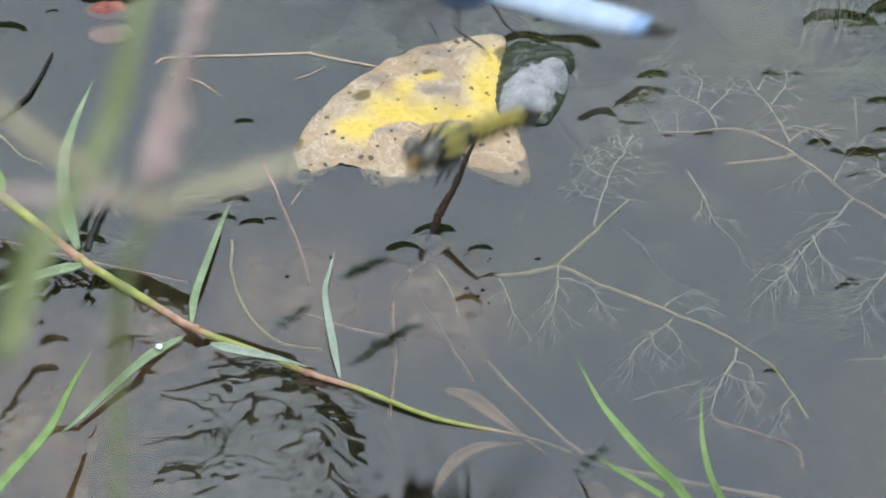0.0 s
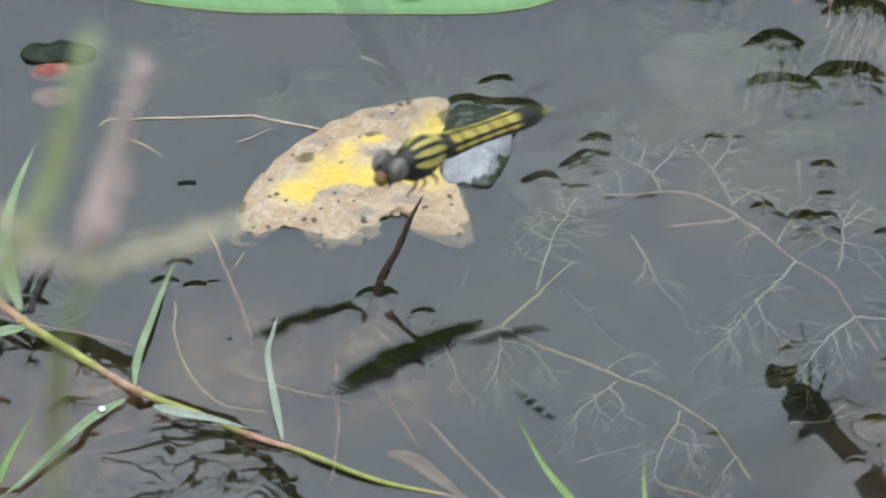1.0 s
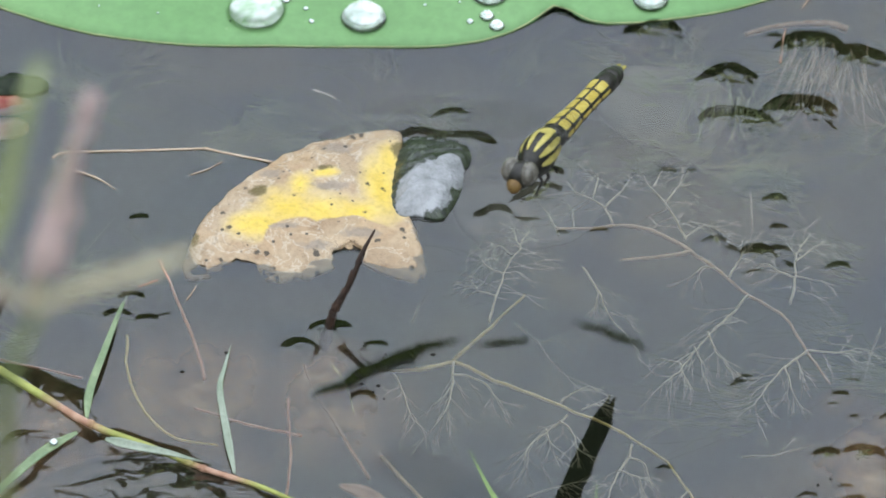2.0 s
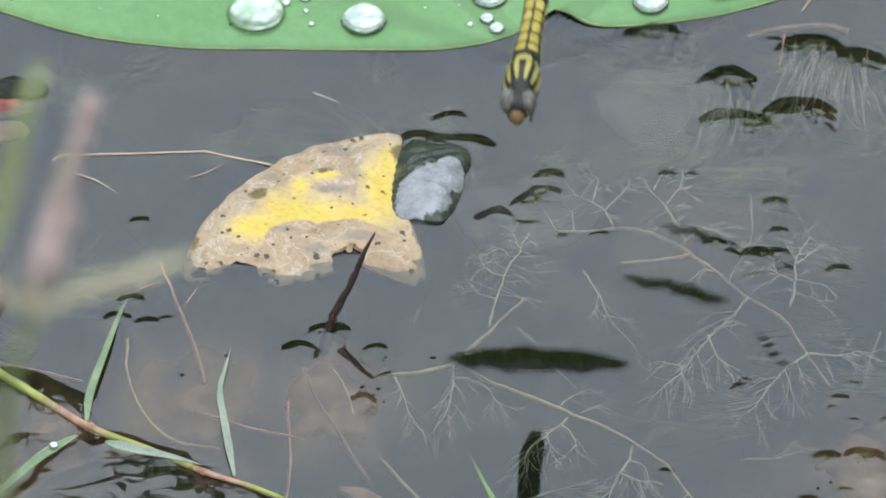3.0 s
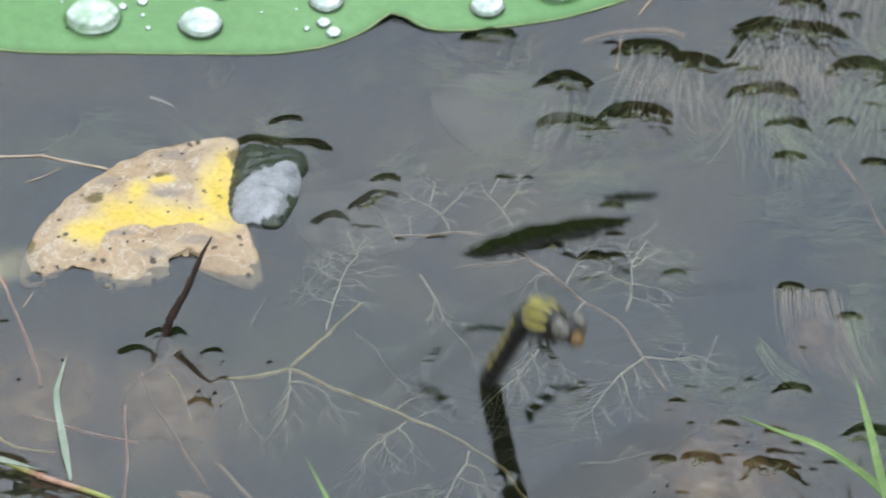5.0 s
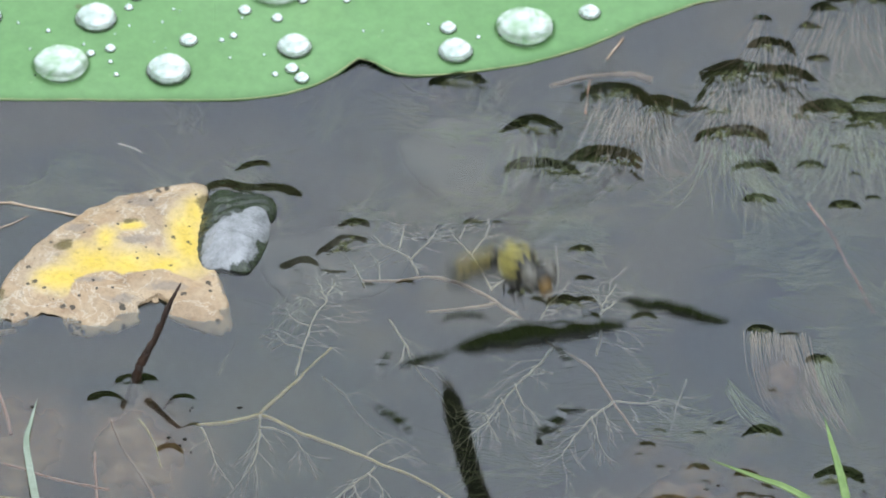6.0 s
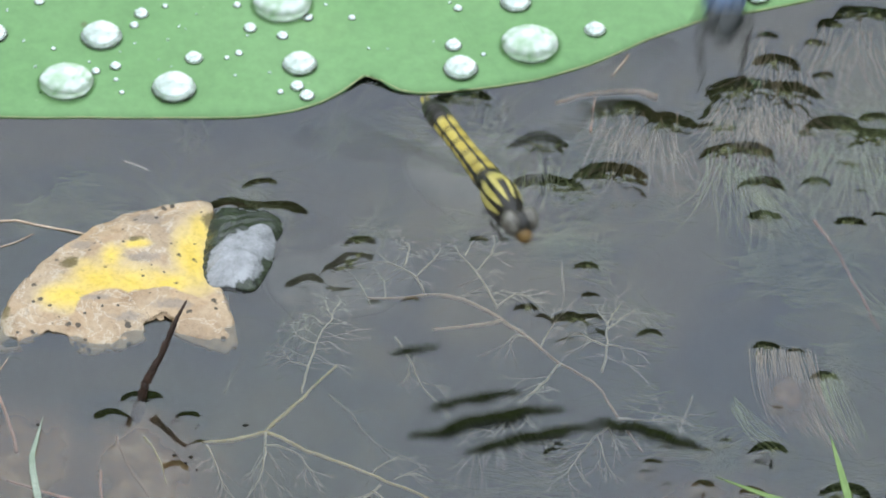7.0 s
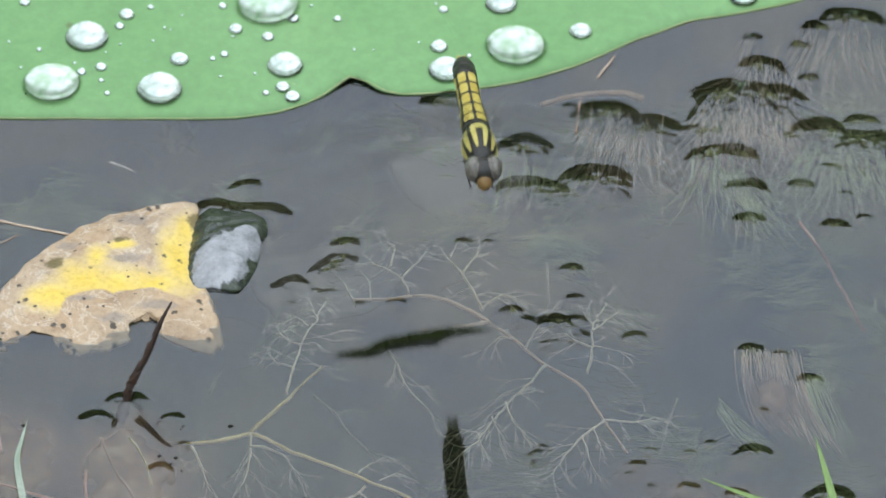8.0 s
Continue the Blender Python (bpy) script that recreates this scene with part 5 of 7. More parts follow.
# ---------------------------------------------------------------- sunken leaves, straws and roots
def sunken_leaf(centre, size, z, seed, label):
    rng = random.Random(seed)
    bm = bmesh.new()
    radii = [size * rng.uniform(0.75, 1.2) for _ in range(9)]
    leaf_sheet(bm, centre, radii, lambda x, y, t: z + 0.002 * noise.noise(Vector((x * 120, y * 120, seed))) - 0.002 * t * t, 0.0006, 14, 60, 0.03)
    tagged(part("sunken_leaf", bm, GHOST), label, "leaf")


sunken_leaf((0.0135, 0.0225), 0.0118, -0.0076, 2, "pale drowned leaf dimly seen below the surface")
sunken_leaf((0.0395, 0.0480), 0.0135, -0.0078, 3, "pale drowned leaf dimly seen below the surface")
sunken_leaf((-0.0234, 0.0354), 0.006, -0.012, 6, "pale drowned leaf dimly seen below the surface")

twig("straw", "thin bent tan straw floating by the yellow leaf", [(-0.0717, 0.0250, 0.00005), (-0.0690, 0.0264, 0.00008), (-0.0560, 0.0270, 0.00008), (-0.0447, 0.0275, 0.00008), (-0.0440, 0.0274, 0.00008), (-0.0390, 0.0259, 0.00006), (-0.0321, 0.0238, 0.0002)], 0.00026, 0.00026, DEAD, "straw", sway=0.00006)
twig("straw", "short thin tan straw floating on the pond", [(-0.0689, 0.0218, 0.0002), (-0.0642, 0.0200, 0.0002), (-0.0599, 0.0170, -0.0002)], 0.0003, 0.00015, DEAD, "straw")
twig("straw", "thin reddish straw slanting under the surface", [(-0.0514, -0.0020, 0.0002), (-0.0481, -0.0117, -0.0004), (-0.0444, -0.0232, -0.0012), (-0.0428, -0.0292, -0.0030)], 0.00026, 0.00044, DEAD_PINK, "straw")
twig("root", "thin pale curved root under the surface", [(-0.0566, -0.0197, -0.0015), (-0.0563, -0.0282, -0.0018), (-0.0535, -0.0372, -0.0020), (-0.0482, -0.0440, -0.0022), (-0.0403, -0.0455, -0.0030)], 0.00034, 0.00022, WORT, "root")
twig("root", "thin reddish root running deep under the surface", [(-0.0255, -0.0271, -0.0015), (-0.0235, -0.0332, -0.0025), (-0.0199, -0.0404, -0.0030), (-0.0140, -0.0530, -0.0035)], 0.00022, 0.00038, DEAD_LEAF, "root")
twig("root", "thin reddish root lying on the silt", [(-0.0445, -0.0362, -0.0030), (-0.0346, -0.0404, -0.0030), (-0.0258, -0.0431, -0.0030)], 0.00026, 0.0003, DEAD_PINK, "root")
twig("root", "short pale root under the surface", [(-0.0206, -0.0256, -0.0030), (-0.0181, -0.0312, -0.0030), (-0.0169, -0.0365, -0.0040)], 0.00024, 0.00012, WORT, "root")
twig("root", "thin pale root under the surface", [(-0.0284, -0.0335, -0.0035), (-0.0277, -0.0472, -0.0038), (-0.0284, -0.0607, -0.0040)], 0.0003, 0.0003, DEAD_PINK, "root")
twig("straw", "beige curved straw just under the surface", [(0.0543, 0.0617, -0.0025), (0.0601, 0.0629, -0.0016), (0.0674, 0.0637, -0.0014), (0.0731, 0.0625, -0.0018)], 0.0005, 0.0008, DEAD_LEAF, "straw")
twig("straw", "short pale straw floating on the pond", [(0.0646, 0.0659, 0.0002), (0.0660, 0.0683, 0.0003), (0.0680, 0.0720, 0.0002)], 0.00016, 0.00024, DEAD, "straw")
twig("straw", "short reddish straw floating on the pond", [(0.0601, 0.0505, 0.0003), (0.0608, 0.0557, 0.0004), (0.0612, 0.0604, 0.0003)], 0.00026, 0.00012, DEAD_LEAF, "straw")
twig("straw", "reddish straw lying under the surface", [(-0.0120, -0.0463, -0.0050), (0.0016, -0.0669, -0.0035), (0.0102, -0.0736, -0.0035), (0.0378, -0.0814, -0.0030)], 0.0004, 0.0006, DEAD, "straw")
twig("straw", "dull reddish straw lying deep under the surface", [(0.0269, -0.0577, -0.0080), (0.0403, -0.0638, -0.0080), (0.0421, -0.0692, -0.0080)], 0.0004, 0.0004, DEAD_PINK, "straw")
twig("straw", "tiny pale twig floating on the pond", [(-0.0249, 0.0434, 0.0001), (-0.0225, 0.0425, -0.0002), (-0.0207, 0.0411, 0.0000)], 0.00016, 0.00012, WORT_FINE, "straw")
twig("straw", "tiny pale twig floating on the pond", [(-0.0468, 0.0204, 0.0001), (-0.0442, 0.0215, 0.0002), (-0.0410, 0.0239, 0.0001)], 0.00013, 0.00011, DEAD, "straw")
twig("straw", "tiny pale twig floating on the pond", [(-0.0465, -0.0122, 0.0001), (-0.0455, -0.0103, 0.0002), (-0.0449, -0.0087, 0.0001)], 0.00014, 0.00012, DEAD, "straw")
twig("straw", "short reddish straw floating on the pond", [(-0.0549, -0.0087, 0.0001), (-0.0532, -0.0080, 0.0002), (-0.0516, -0.0071, 0.0001)], 0.00014, 0.00018, DEAD_PINK, "straw")
twig("straw", "thin reddish straw under the surface", [(-0.0973, -0.0191, -0.0020), (-0.0823, -0.0236, -0.0024), (-0.0643, -0.0287, -0.0030)], 0.0003, 0.00025, DEAD_PINK, "straw")
twig("root", "pale curved root under the surface", [(-0.0990, 0.0082, -0.0020), (-0.0946, 0.0027, -0.0020), (-0.0911, 0.0016, -0.0030)], 0.0003, 0.0002, WORT, "root")
twig("root", "faint reddish weed axis deep under the surface", [(0.1002, 0.0329, -0.0060), (0.1044, 0.0241, -0.0070), (0.1103, 0.0058, -0.0080)], 0.00035, 0.0003, DEAD_PINK, "root")


def dead_leaf(label, pts, width):
    bm = bmesh.new()
    blade(bm, spline(pts, 8), lambda t: width * (0.15 + math.sin(math.pi * min(1, t * 1.1 + 0.02)) * 0.85), 0.35, 0.0003)
    return tagged(part("dead_leaf", bm, DEAD_LEAF), label, "leaf")


def red_leaf():
    bm = bmesh.new()
    leaf_sheet(bm, (-0.0810, 0.0402), [0.0050, 0.0032, 0.0026, 0.0030, 0.0046, 0.0034, 0.0028, 0.0030], lambda x, y, t: 0.0006 - 0.0012 * t * t + 0.0006 * noise.noise(Vector((x * 500, y * 500, 2))), 0.0004, 10, 50, 0.06)
    tagged(part("floating_leaf", bm, RED_LEAF), "small orange-red rotting leaf at the surface", "leaf")


red_leaf()
dead_leaf("withered beige leaf lying under the surface", [(-0.0191, -0.0576, -0.0006), (-0.0148, -0.0587, -0.0015), (-0.0099, -0.0625, -0.0025), (-0.0022, -0.0691, -0.0040)], 0.0027)
dead_leaf("withered beige leaf strip lying under the surface", [(-0.0208, -0.0775, -0.0050), (-0.0175, -0.0728, -0.0030), (-0.0128, -0.0700, -0.0020), (-0.0061, -0.0671, -0.0040)], 0.0022)


def scraps():
    """Dark crumbs of rotten plant afloat."""
    rng = random.Random(31)
    verts, faces = [], []
    spots = [(0.0635, -0.0568), (0.0784, -0.0485), (-0.0111, -0.0240), (-0.0415, -0.0318), (-0.0130, -0.0374), (-0.0131, -0.0357), (-0.0103, -0.0230)]
    for cx, cy in spots:
        for _ in range(2):
            x, y = cx + rng.gauss(0, 0.003), cy + rng.gauss(0, 0.003)
            r, i = rng.uniform(0.00006, 0.00020), len(verts)
            n = 7
            for k in range(n):
                a = 2 * math.pi * k / n
                q = r * rng.uniform(0.6, 1.3)
                verts.append((x + q * 3.0 * math.cos(a) + q * math.sin(a), y + q * math.sin(a), 0.0001))
            verts.append((x, y, 0.0005))
            verts.append((x, y, -0.0004))
            for k in range(n):
                faces.append((i + k, i + (k + 1) % n, i + n))
                faces.append((i + (k + 1) % n, i + k, i + n + 1))
    tagged(raw_mesh("scraps", verts, faces, DARK_SHOOT), "dark crumbs of rotten plant afloat on the pond", "debris", kind="stuff")


scraps()


def drowned_leaves():
    """The dark and the pink leaf that lie beside the reddish one."""
    bm = bmesh.new()
    leaf_sheet(bm, (-0.0801, 0.0442), [0.0070, 0.0042, 0.0032, 0.0038, 0.0068, 0.0036, 0.0026, 0.0034], lambda x, y, t: 0.0017 - 0.0012 * t * t + 0.0005 * noise.noise(Vector((x * 420, y * 420, 6))), 0.0004, 10, 50, 0.06)
    tagged(part("floating_leaf", bm, GREY_GREEN), "small slimy dark green leaf beside a red one", "leaf")
    bm = bmesh.new()
    leaf_sheet(bm, (-0.0806, 0.0374), [0.0040, 0.0032, 0.0026, 0.0030, 0.0042, 0.0036, 0.0030, 0.0034], lambda x, y, t: -0.0022 - 0.0014 * t * t, 0.0004, 10, 50, 0.05)
    tagged(part("sunken_leaf", bm, DEAD_PINK), "faded pink leaf drowned beside a red one", "leaf")


drowned_leaves()
twig("standing_twig", "short blackish dead shoot lying on the water", [(-0.0818, -0.0245, 0.0004), (-0.0804, -0.0178, 0.0008), (-0.0781, -0.0101, 0.0010)], 0.0010, 0.0004, DARK_SHOOT)
twig("standing_twig", "thin blackish dead shoot lying on the water", [(-0.0986, 0.0099, 0.0002), (-0.0941, 0.0164, 0.0005), (-0.0904, 0.0273, 0.0004)], 0.0006, 0.0003, DARK_SHOOT)



# ---------------------------------------------------------------- creeping grass on the water
def runner_material(blushes):
    """Yellow-green stem that blushes pink by stretches."""
    q = Mat("blushing_grass_stem", 0.5)
    green = q.ramp(q.noise(260, 5), (0.35, (0.22, 0.24, 0.045)), (0.62, (0.40, 0.42, 0.11)))
    pink = q.ramp(q.noise(300, 5), (0.35, (0.34, 0.15, 0.10)), (0.62, (0.52, 0.30, 0.22)))
    near = None
    for p in blushes:
        d = q.near_point((p.x, p.y, p.z), (0.0085, 0.0085, 1))
        near = d if near is None else q.math("MINIMUM", near, d)
    near = q.math("ADD", near, q.math("MULTIPLY", q.math("SUBTRACT", q.noise(190, 4), 0.5), 0.9))
    q.color(q.mix(q.ramp(near, (0.30, (0.9, 0.9, 0.9)), (1.05, (0, 0, 0))), green, pink))
    q.bump(q.noise(900, 4), 0.3)
    return q.m


def grass_runner():
    plant = tagged(new("creeping_grass"), "creeping grass runner, green and pink, lying on the water", "grass")
    pts = [(-0.1030, -0.0127, 0.0090), (-0.0969, -0.0171, 0.0070), (-0.0898, -0.0228, 0.0050), (-0.0827, -0.0293, 0.0035), (-0.0725, -0.0372, 0.0025), (-0.0625, -0.0446, 0.0016), (-0.0517, -0.0500, 0.0012), (-0.0423, -0.0551, 0.0010), (-0.0331, -0.0590, 0.0008), (-0.0205, -0.0654, 0.0004), (-0.0051, -0.0691, -0.0006), (0.0026, -0.0715, -0.0020)]
    line = spline(pts, 10)
    thick = lambda f: 0.00100 - 0.00076 * f
    cuts = [0.0, 0.20, 0.275, 0.41, 0.465, 0.62, 0.71, 0.80, 1.0]
    skin = runner_material([line[round((a + b) / 2 * (len(line) - 1))] for a, b in zip(cuts[1::2], cuts[2::2])])
    for k, (a, b) in enumerate(zip(cuts, cuts[1:])):
        ia, ib = round(a * (len(line) - 1)), round(b * (len(line) - 1))
        bm = bmesh.new()
        tube(bm, line[ia:ib + 1], lambda t: thick(a + (b - a) * t), 10, 0.12)
        part("internode", bm, skin, plant, "pinkish red stretch of stem" if k % 2 else "yellow-green stretch of stem")
    for spot, r in (((-0.0827, -0.0293, 0.0035), 0.00115), ((-0.0620, -0.0448, 0.0016), 0.00095), ((-0.0423, -0.0551, 0.0010), 0.0008), ((-0.0205, -0.0654, 0.0004), 0.0006)):
        bm = bmesh.new()
        ball(bm, spot, (r * 1.0, r * 0.85, r * 0.85), 8, 12)
        part("joint", bm, skin, plant)

    def add(points, width, material, label, tip=1.0):
        bm = bmesh.new()
        blade(bm, spline(points, 9), lambda t: width * min(1, 0.35 + 4 * t) * max(0.04, 1 - t ** 2.2 * tip), 0.3)
        part("leaf_blade", bm, material, plant, label)

    add([(-0.0628, -0.0433, 0.0014), (-0.0624, -0.0361, 0.0014), (-0.0603, -0.0259, 0.0011), (-0.0580, -0.0153, 0.0006), (-0.0566, -0.0106, 0.0002)], 0.0015, BLADE, "dusty green leaf blade")
    add([(-0.0370, -0.0559, 0.0007), (-0.0387, -0.0452, 0.0008), (-0.0400, -0.0352, 0.0006), (-0.0393, -0.0295, 0.0005), (-0.0383, -0.0237, 0.0004)], 0.0014, BLADE_PALE, "pale grey-green leaf blade")
    add([(-0.0830, -0.0275, 0.0040), (-0.0853, -0.0217, 0.0080), (-0.0859, -0.0134, 0.0110), (-0.0844, -0.0054, 0.0130), (-0.0814, 0.0053, 0.0140)], 0.0027, BLADE, "upright green leaf blade")
    add([(-0.0820, -0.0309, 0.0035), (-0.0872, -0.0342, 0.0050), (-0.0928, -0.0380, 0.0060), (-0.0995, -0.0408, 0.0060)], 0.0020, BLADE, "dusty green leaf blade")
    add([(-0.0642, -0.0470, 0.0018), (-0.0700, -0.0522, 0.0020), (-0.0755, -0.0587, 0.0015), (-0.0809, -0.0658, 0.0010), (-0.0848, -0.0698, 0.0005)], 0.0017, BLADE, "dusty green leaf blade")
    add([(-0.0593, -0.0491, 0.0022), (-0.0545, -0.0518, 0.0032), (-0.0486, -0.0536, 0.0034), (-0.0423, -0.0555, 0.0030)], 0.0018, BLADE_PALE, "pale grey-green leaf blade")
    add([(-0.0969, -0.0171, 0.0070), (-0.0968, -0.0145, 0.0080), (-0.0978, -0.0112, 0.0090)], 0.0018, BRIGHT, "green leaf blade")


grass_runner()
dew = copy_thing(DROP_ONE, Matrix())
dew.matrix_basis = Matrix.Translation((-0.0681, -0.0502, 0.0024)) @ Matrix.Diagonal((0.0008, 0.0008, 0.0007, 1))
tagged(dew, "small bright water drop on a grass blade", "water drop")


def grass_blade(label, pts, width, material=None):
    bm = bmesh.new()
    blade(bm, spline(pts, 9), lambda t: width * max(0.05, 1 - t ** 2.5), 0.3)
    return tagged(part("grass_blade", bm, material or BRIGHT), label, "grass", "grass blades on the near bank")


grass_blade("bright green grass blade rising from the near bank", [(0.0230, -0.0906, 0.0040), (0.0192, -0.0879, 0.0080), (0.0156, -0.0862, 0.0110), (0.0109, -0.0806, 0.0130), (0.0071, -0.0746, 0.0140), (0.0031, -0.0638, 0.0140)], 0.0018)
grass_blade("bright green grass blade rising from the near bank", [(0.0178, -0.0905, 0.0070), (0.0131, -0.0875, 0.0080), (0.0098, -0.0849, 0.0080), (0.0066, -0.0807, 0.0070)], 0.001)
grass_blade("bright green grass blade rising from the near bank", [(0.0277, -0.0906, 0.0060), (0.0259, -0.0885, 0.0090), (0.0247, -0.0853, 0.0120), (0.0242, -0.0800, 0.0140), (0.0245, -0.0713, 0.0140)], 0.0011)
grass_blade("bright green grass blade rising from the near bank", [(-0.0988, -0.1057, 0.0120), (-0.0922, -0.0921, 0.0120), (-0.0853, -0.0802, 0.0120), (-0.0822, -0.0692, 0.0110), (-0.0790, -0.0577, 0.0090)], 0.0018)
grass_blade("bright green grass blade rising from the near bank", [(0.1020, -0.0687, 0.0060), (0.1003, -0.0633, 0.0100), (0.0991, -0.0557, 0.0120), (0.0980, -0.0492, 0.0130), (0.0971, -0.0425, 0.0130)], 0.0016)
grass_blade("bright green grass blade rising from the near bank", [(0.1027, -0.0660, 0.0050), (0.0991, -0.0613, 0.0060), (0.0943, -0.0582, 0.0080), (0.0896, -0.0554, 0.0090), (0.0859, -0.0535, 0.0090), (0.0821, -0.0514, 0.0090), (0.0773, -0.0476, 0.0080)], 0.0013)


# ---------------------------------------------------------------- grass close to the lens
def near_grass():
    """A flowering grass that leans in between lens and water."""
    plant = tagged(new("flowering_grass"), "flowering grass with a pink seed head leaning over the water", "grass")
    bm = bmesh.new()
    tube(bm, spline([(-0.0492, -0.2969, 0.2681), (-0.0478, -0.2962, 0.2762), (-0.0460, -0.2963, 0.2834), (-0.0440, -0.2955, 0.2916), (-0.0415, -0.2955, 0.2990)], 10), lambda t: 0.00105 - 0.0003 * t, 8, 0.3)
    part("stalk", bm, BUFF, plant, "buff flower stalk")
    rng = random.Random(3)
    axis = spline([(-0.0475, -0.3012, 0.2781), (-0.0466, -0.2986, 0.2810), (-0.0449, -0.2969, 0.2857), (-0.0429, -0.2969, 0.2946), (-0.0412, -0.2966, 0.3007)], 12)
    for i, p in enumerate(axis):
        for _ in range(3):
            t = i / len(axis)
            bm = bmesh.new()
            fat = 0.0009 * (1.7 if t < 0.45 else 0.6)
            off = Vector((rng.uniform(-1, 1.3), rng.uniform(-1, 1), rng.uniform(-1, 1))) * fat
            ball(bm, p + off, (0.0005, 0.0005, 0.0013), 6, 8, Euler((rng.uniform(-0.5, 0.5), rng.uniform(-0.5, 0.5), 0)).to_matrix().to_4x4())
            part("spikelet", bm, SPIKE, plant)
    for pts, w, m in (
            ([(-0.0428, -0.3447, 0.3489), (-0.0445, -0.3479, 0.3454), (-0.0462, -0.3505, 0.3397), (-0.0478, -0.3528, 0.3342), (-0.0515, -0.3561, 0.3279), (-0.0547, -0.3583, 0.3225), (-0.0578, -0.3626, 0.3150), (-0.0584, -0.3650, 0.3124)], 0.0036, HAZE),
            ([(-0.0446, -0.3552, 0.3229), (-0.0391, -0.3550, 0.3261), (-0.0330, -0.3552, 0.3287), (-0.0270, -0.3553, 0.3316)], 0.0030, BUFF),
            ([(-0.0617, -0.3532, 0.3398), (-0.0566, -0.3549, 0.3349), (-0.0509, -0.3556, 0.3299), (-0.0446, -0.3549, 0.3233)], 0.0028, BUFF),
            ([(-0.0635, -0.3465, 0.3176), (-0.0559, -0.3494, 0.3203), (-0.0503, -0.3510, 0.3215), (-0.0446, -0.3544, 0.3238)], 0.0026, SPIKE),
            ([(-0.0437, -0.3552, 0.3229), (-0.0464, -0.3556, 0.3166), (-0.0480, -0.3554, 0.3080), (-0.0488, -0.3558, 0.2929), (-0.0493, -0.3582, 0.2758)], 0.0024, HAZE),
            ([(-0.0566, -0.3560, 0.3220), (-0.0582, -0.3565, 0.3142), (-0.0610, -0.3587, 0.3045)], 0.0050, HAZE)):
        bm = bmesh.new()
        blade(bm, spline(pts, 10), lambda t: 0.62 * w * (0.55 + 0.45 * math.sin(math.pi * t)), 0.25, facing=(0, -1, 0.6))
        part("leaf_blade", bm, m, plant)


near_grass()


# ---------------------------------------------------------------- dragonflies
def wing_mesh(length, chord):
    """A clear wing with a firm front edge, rooted at the origin, reaching along +x."""
    bm = bmesh.new()
    rows = []
    for i in range(15):
        t = i / 14
        c = chord * (0.35 + 0.65 * math.sin(math.pi * min(1, 0.22 + t * 0.62))) * (1 if t < 0.85 else math.sqrt(max(0.02, 1 - ((t - 0.85) / 0.15) ** 2)))
        front = 0.0008 * math.sin(math.pi * t)
        row = [(t * length, front - c * f, 0.0002 * math.sin(9 * f + 5 * t)) for f in (0, 0.15, 0.4, 0.7, 1.0)]
        rows.append([bm.verts.new(p) for p in row] + [bm.verts.new((p[0], p[1], p[2] - 0.00004)) for p in row[::-1]])
    m = len(rows[0])
    for a, b in zip(rows, rows[1:]):
        for k in range(m):
            bm.faces.new((a[k], b[k], b[(k + 1) % m], a[(k + 1) % m]))
    bm.faces.new(rows[0])
    bm.faces.new(rows[-1][::-1])
    return bm


def segment(bm, y0, y1, r0, r1, flat, z0, z1, sides=14):
    """One ring of the abdomen, bulged, with a pinched joint at both ends."""
    prof = [(0.0, 0.93), (0.08, 1.0), (0.5, 1.03), (0.9, 1.0), (1.0, 0.9)]
    rings = []
    for t, k in prof:
        r, y, z = (r0 + (r1 - r0) * t) * k, y0 + (y1 - y0) * t, z0 + (z1 - z0) * t
        rings.append([bm.verts.new((r * math.cos(2 * math.pi * i / sides), y, z + r * flat * math.sin(2 * math.pi * i / sides))) for i in range(sides)])
    for a, b in zip(rings, rings[1:]):
        for i in range(sides):
            q = (i + 1) % sides
            bm.faces.new((a[i], a[q], b[q], b[i]))
    bm.faces.new(rings[0][::-1])
    bm.faces.new(rings[-1])


def patch(bm, y0, y1, r0, r1, flat, z0, z1, a0, a1, lift=0.00007):
    """A coloured plate that hugs a ring between two angles round it."""
    rows = []
    for j in range(5):
        t = 0.07 + 0.84 * j / 4
        row = []
        for i in range(5):
            a = a0 + (a1 - a0) * i / 4
            taper = 0.90 if j in (0, 4) else 1.0
            a = (a0 + a1) / 2 + (a - (a0 + a1) / 2) * taper
            r = (r0 + (r1 - r0) * t) * 1.03 + lift
            row.append(bm.verts.new((r * math.cos(a), y0 + (y1 - y0) * t, z0 + (z1 - z0) * t + r * flat * math.sin(a))))
        rows.append(row)
    for a, b in zip(rows, rows[1:]):
        for i in range(4):
            bm.faces.new((a[i], b[i], b[i + 1], a[i + 1]))


def plate_on_thorax(bm, centre, size, line, width):
    """A stripe laid on the thorax: line gives angle round and place along, from 0 to 1."""
    prev = None
    for ang, al, w in line:
        row = []
        for s in (-1, 0, 1):
            a = ang + s * w * width
            y = (al - 0.5) * 2 * 0.96
            k = math.sqrt(max(0, 1 - y * y)) ** 0.8
            row.append(bm.verts.new((centre[0] + size[0] * 1.03 * k * math.cos(a), centre[1] + size[1] * y, centre[2] + size[2] * 1.03 * k * math.sin(a))))
        if prev:
            for i in range(2):
                bm.faces.new((prev[i], prev[i + 1], row[i + 1], row[i]))
        prev = row


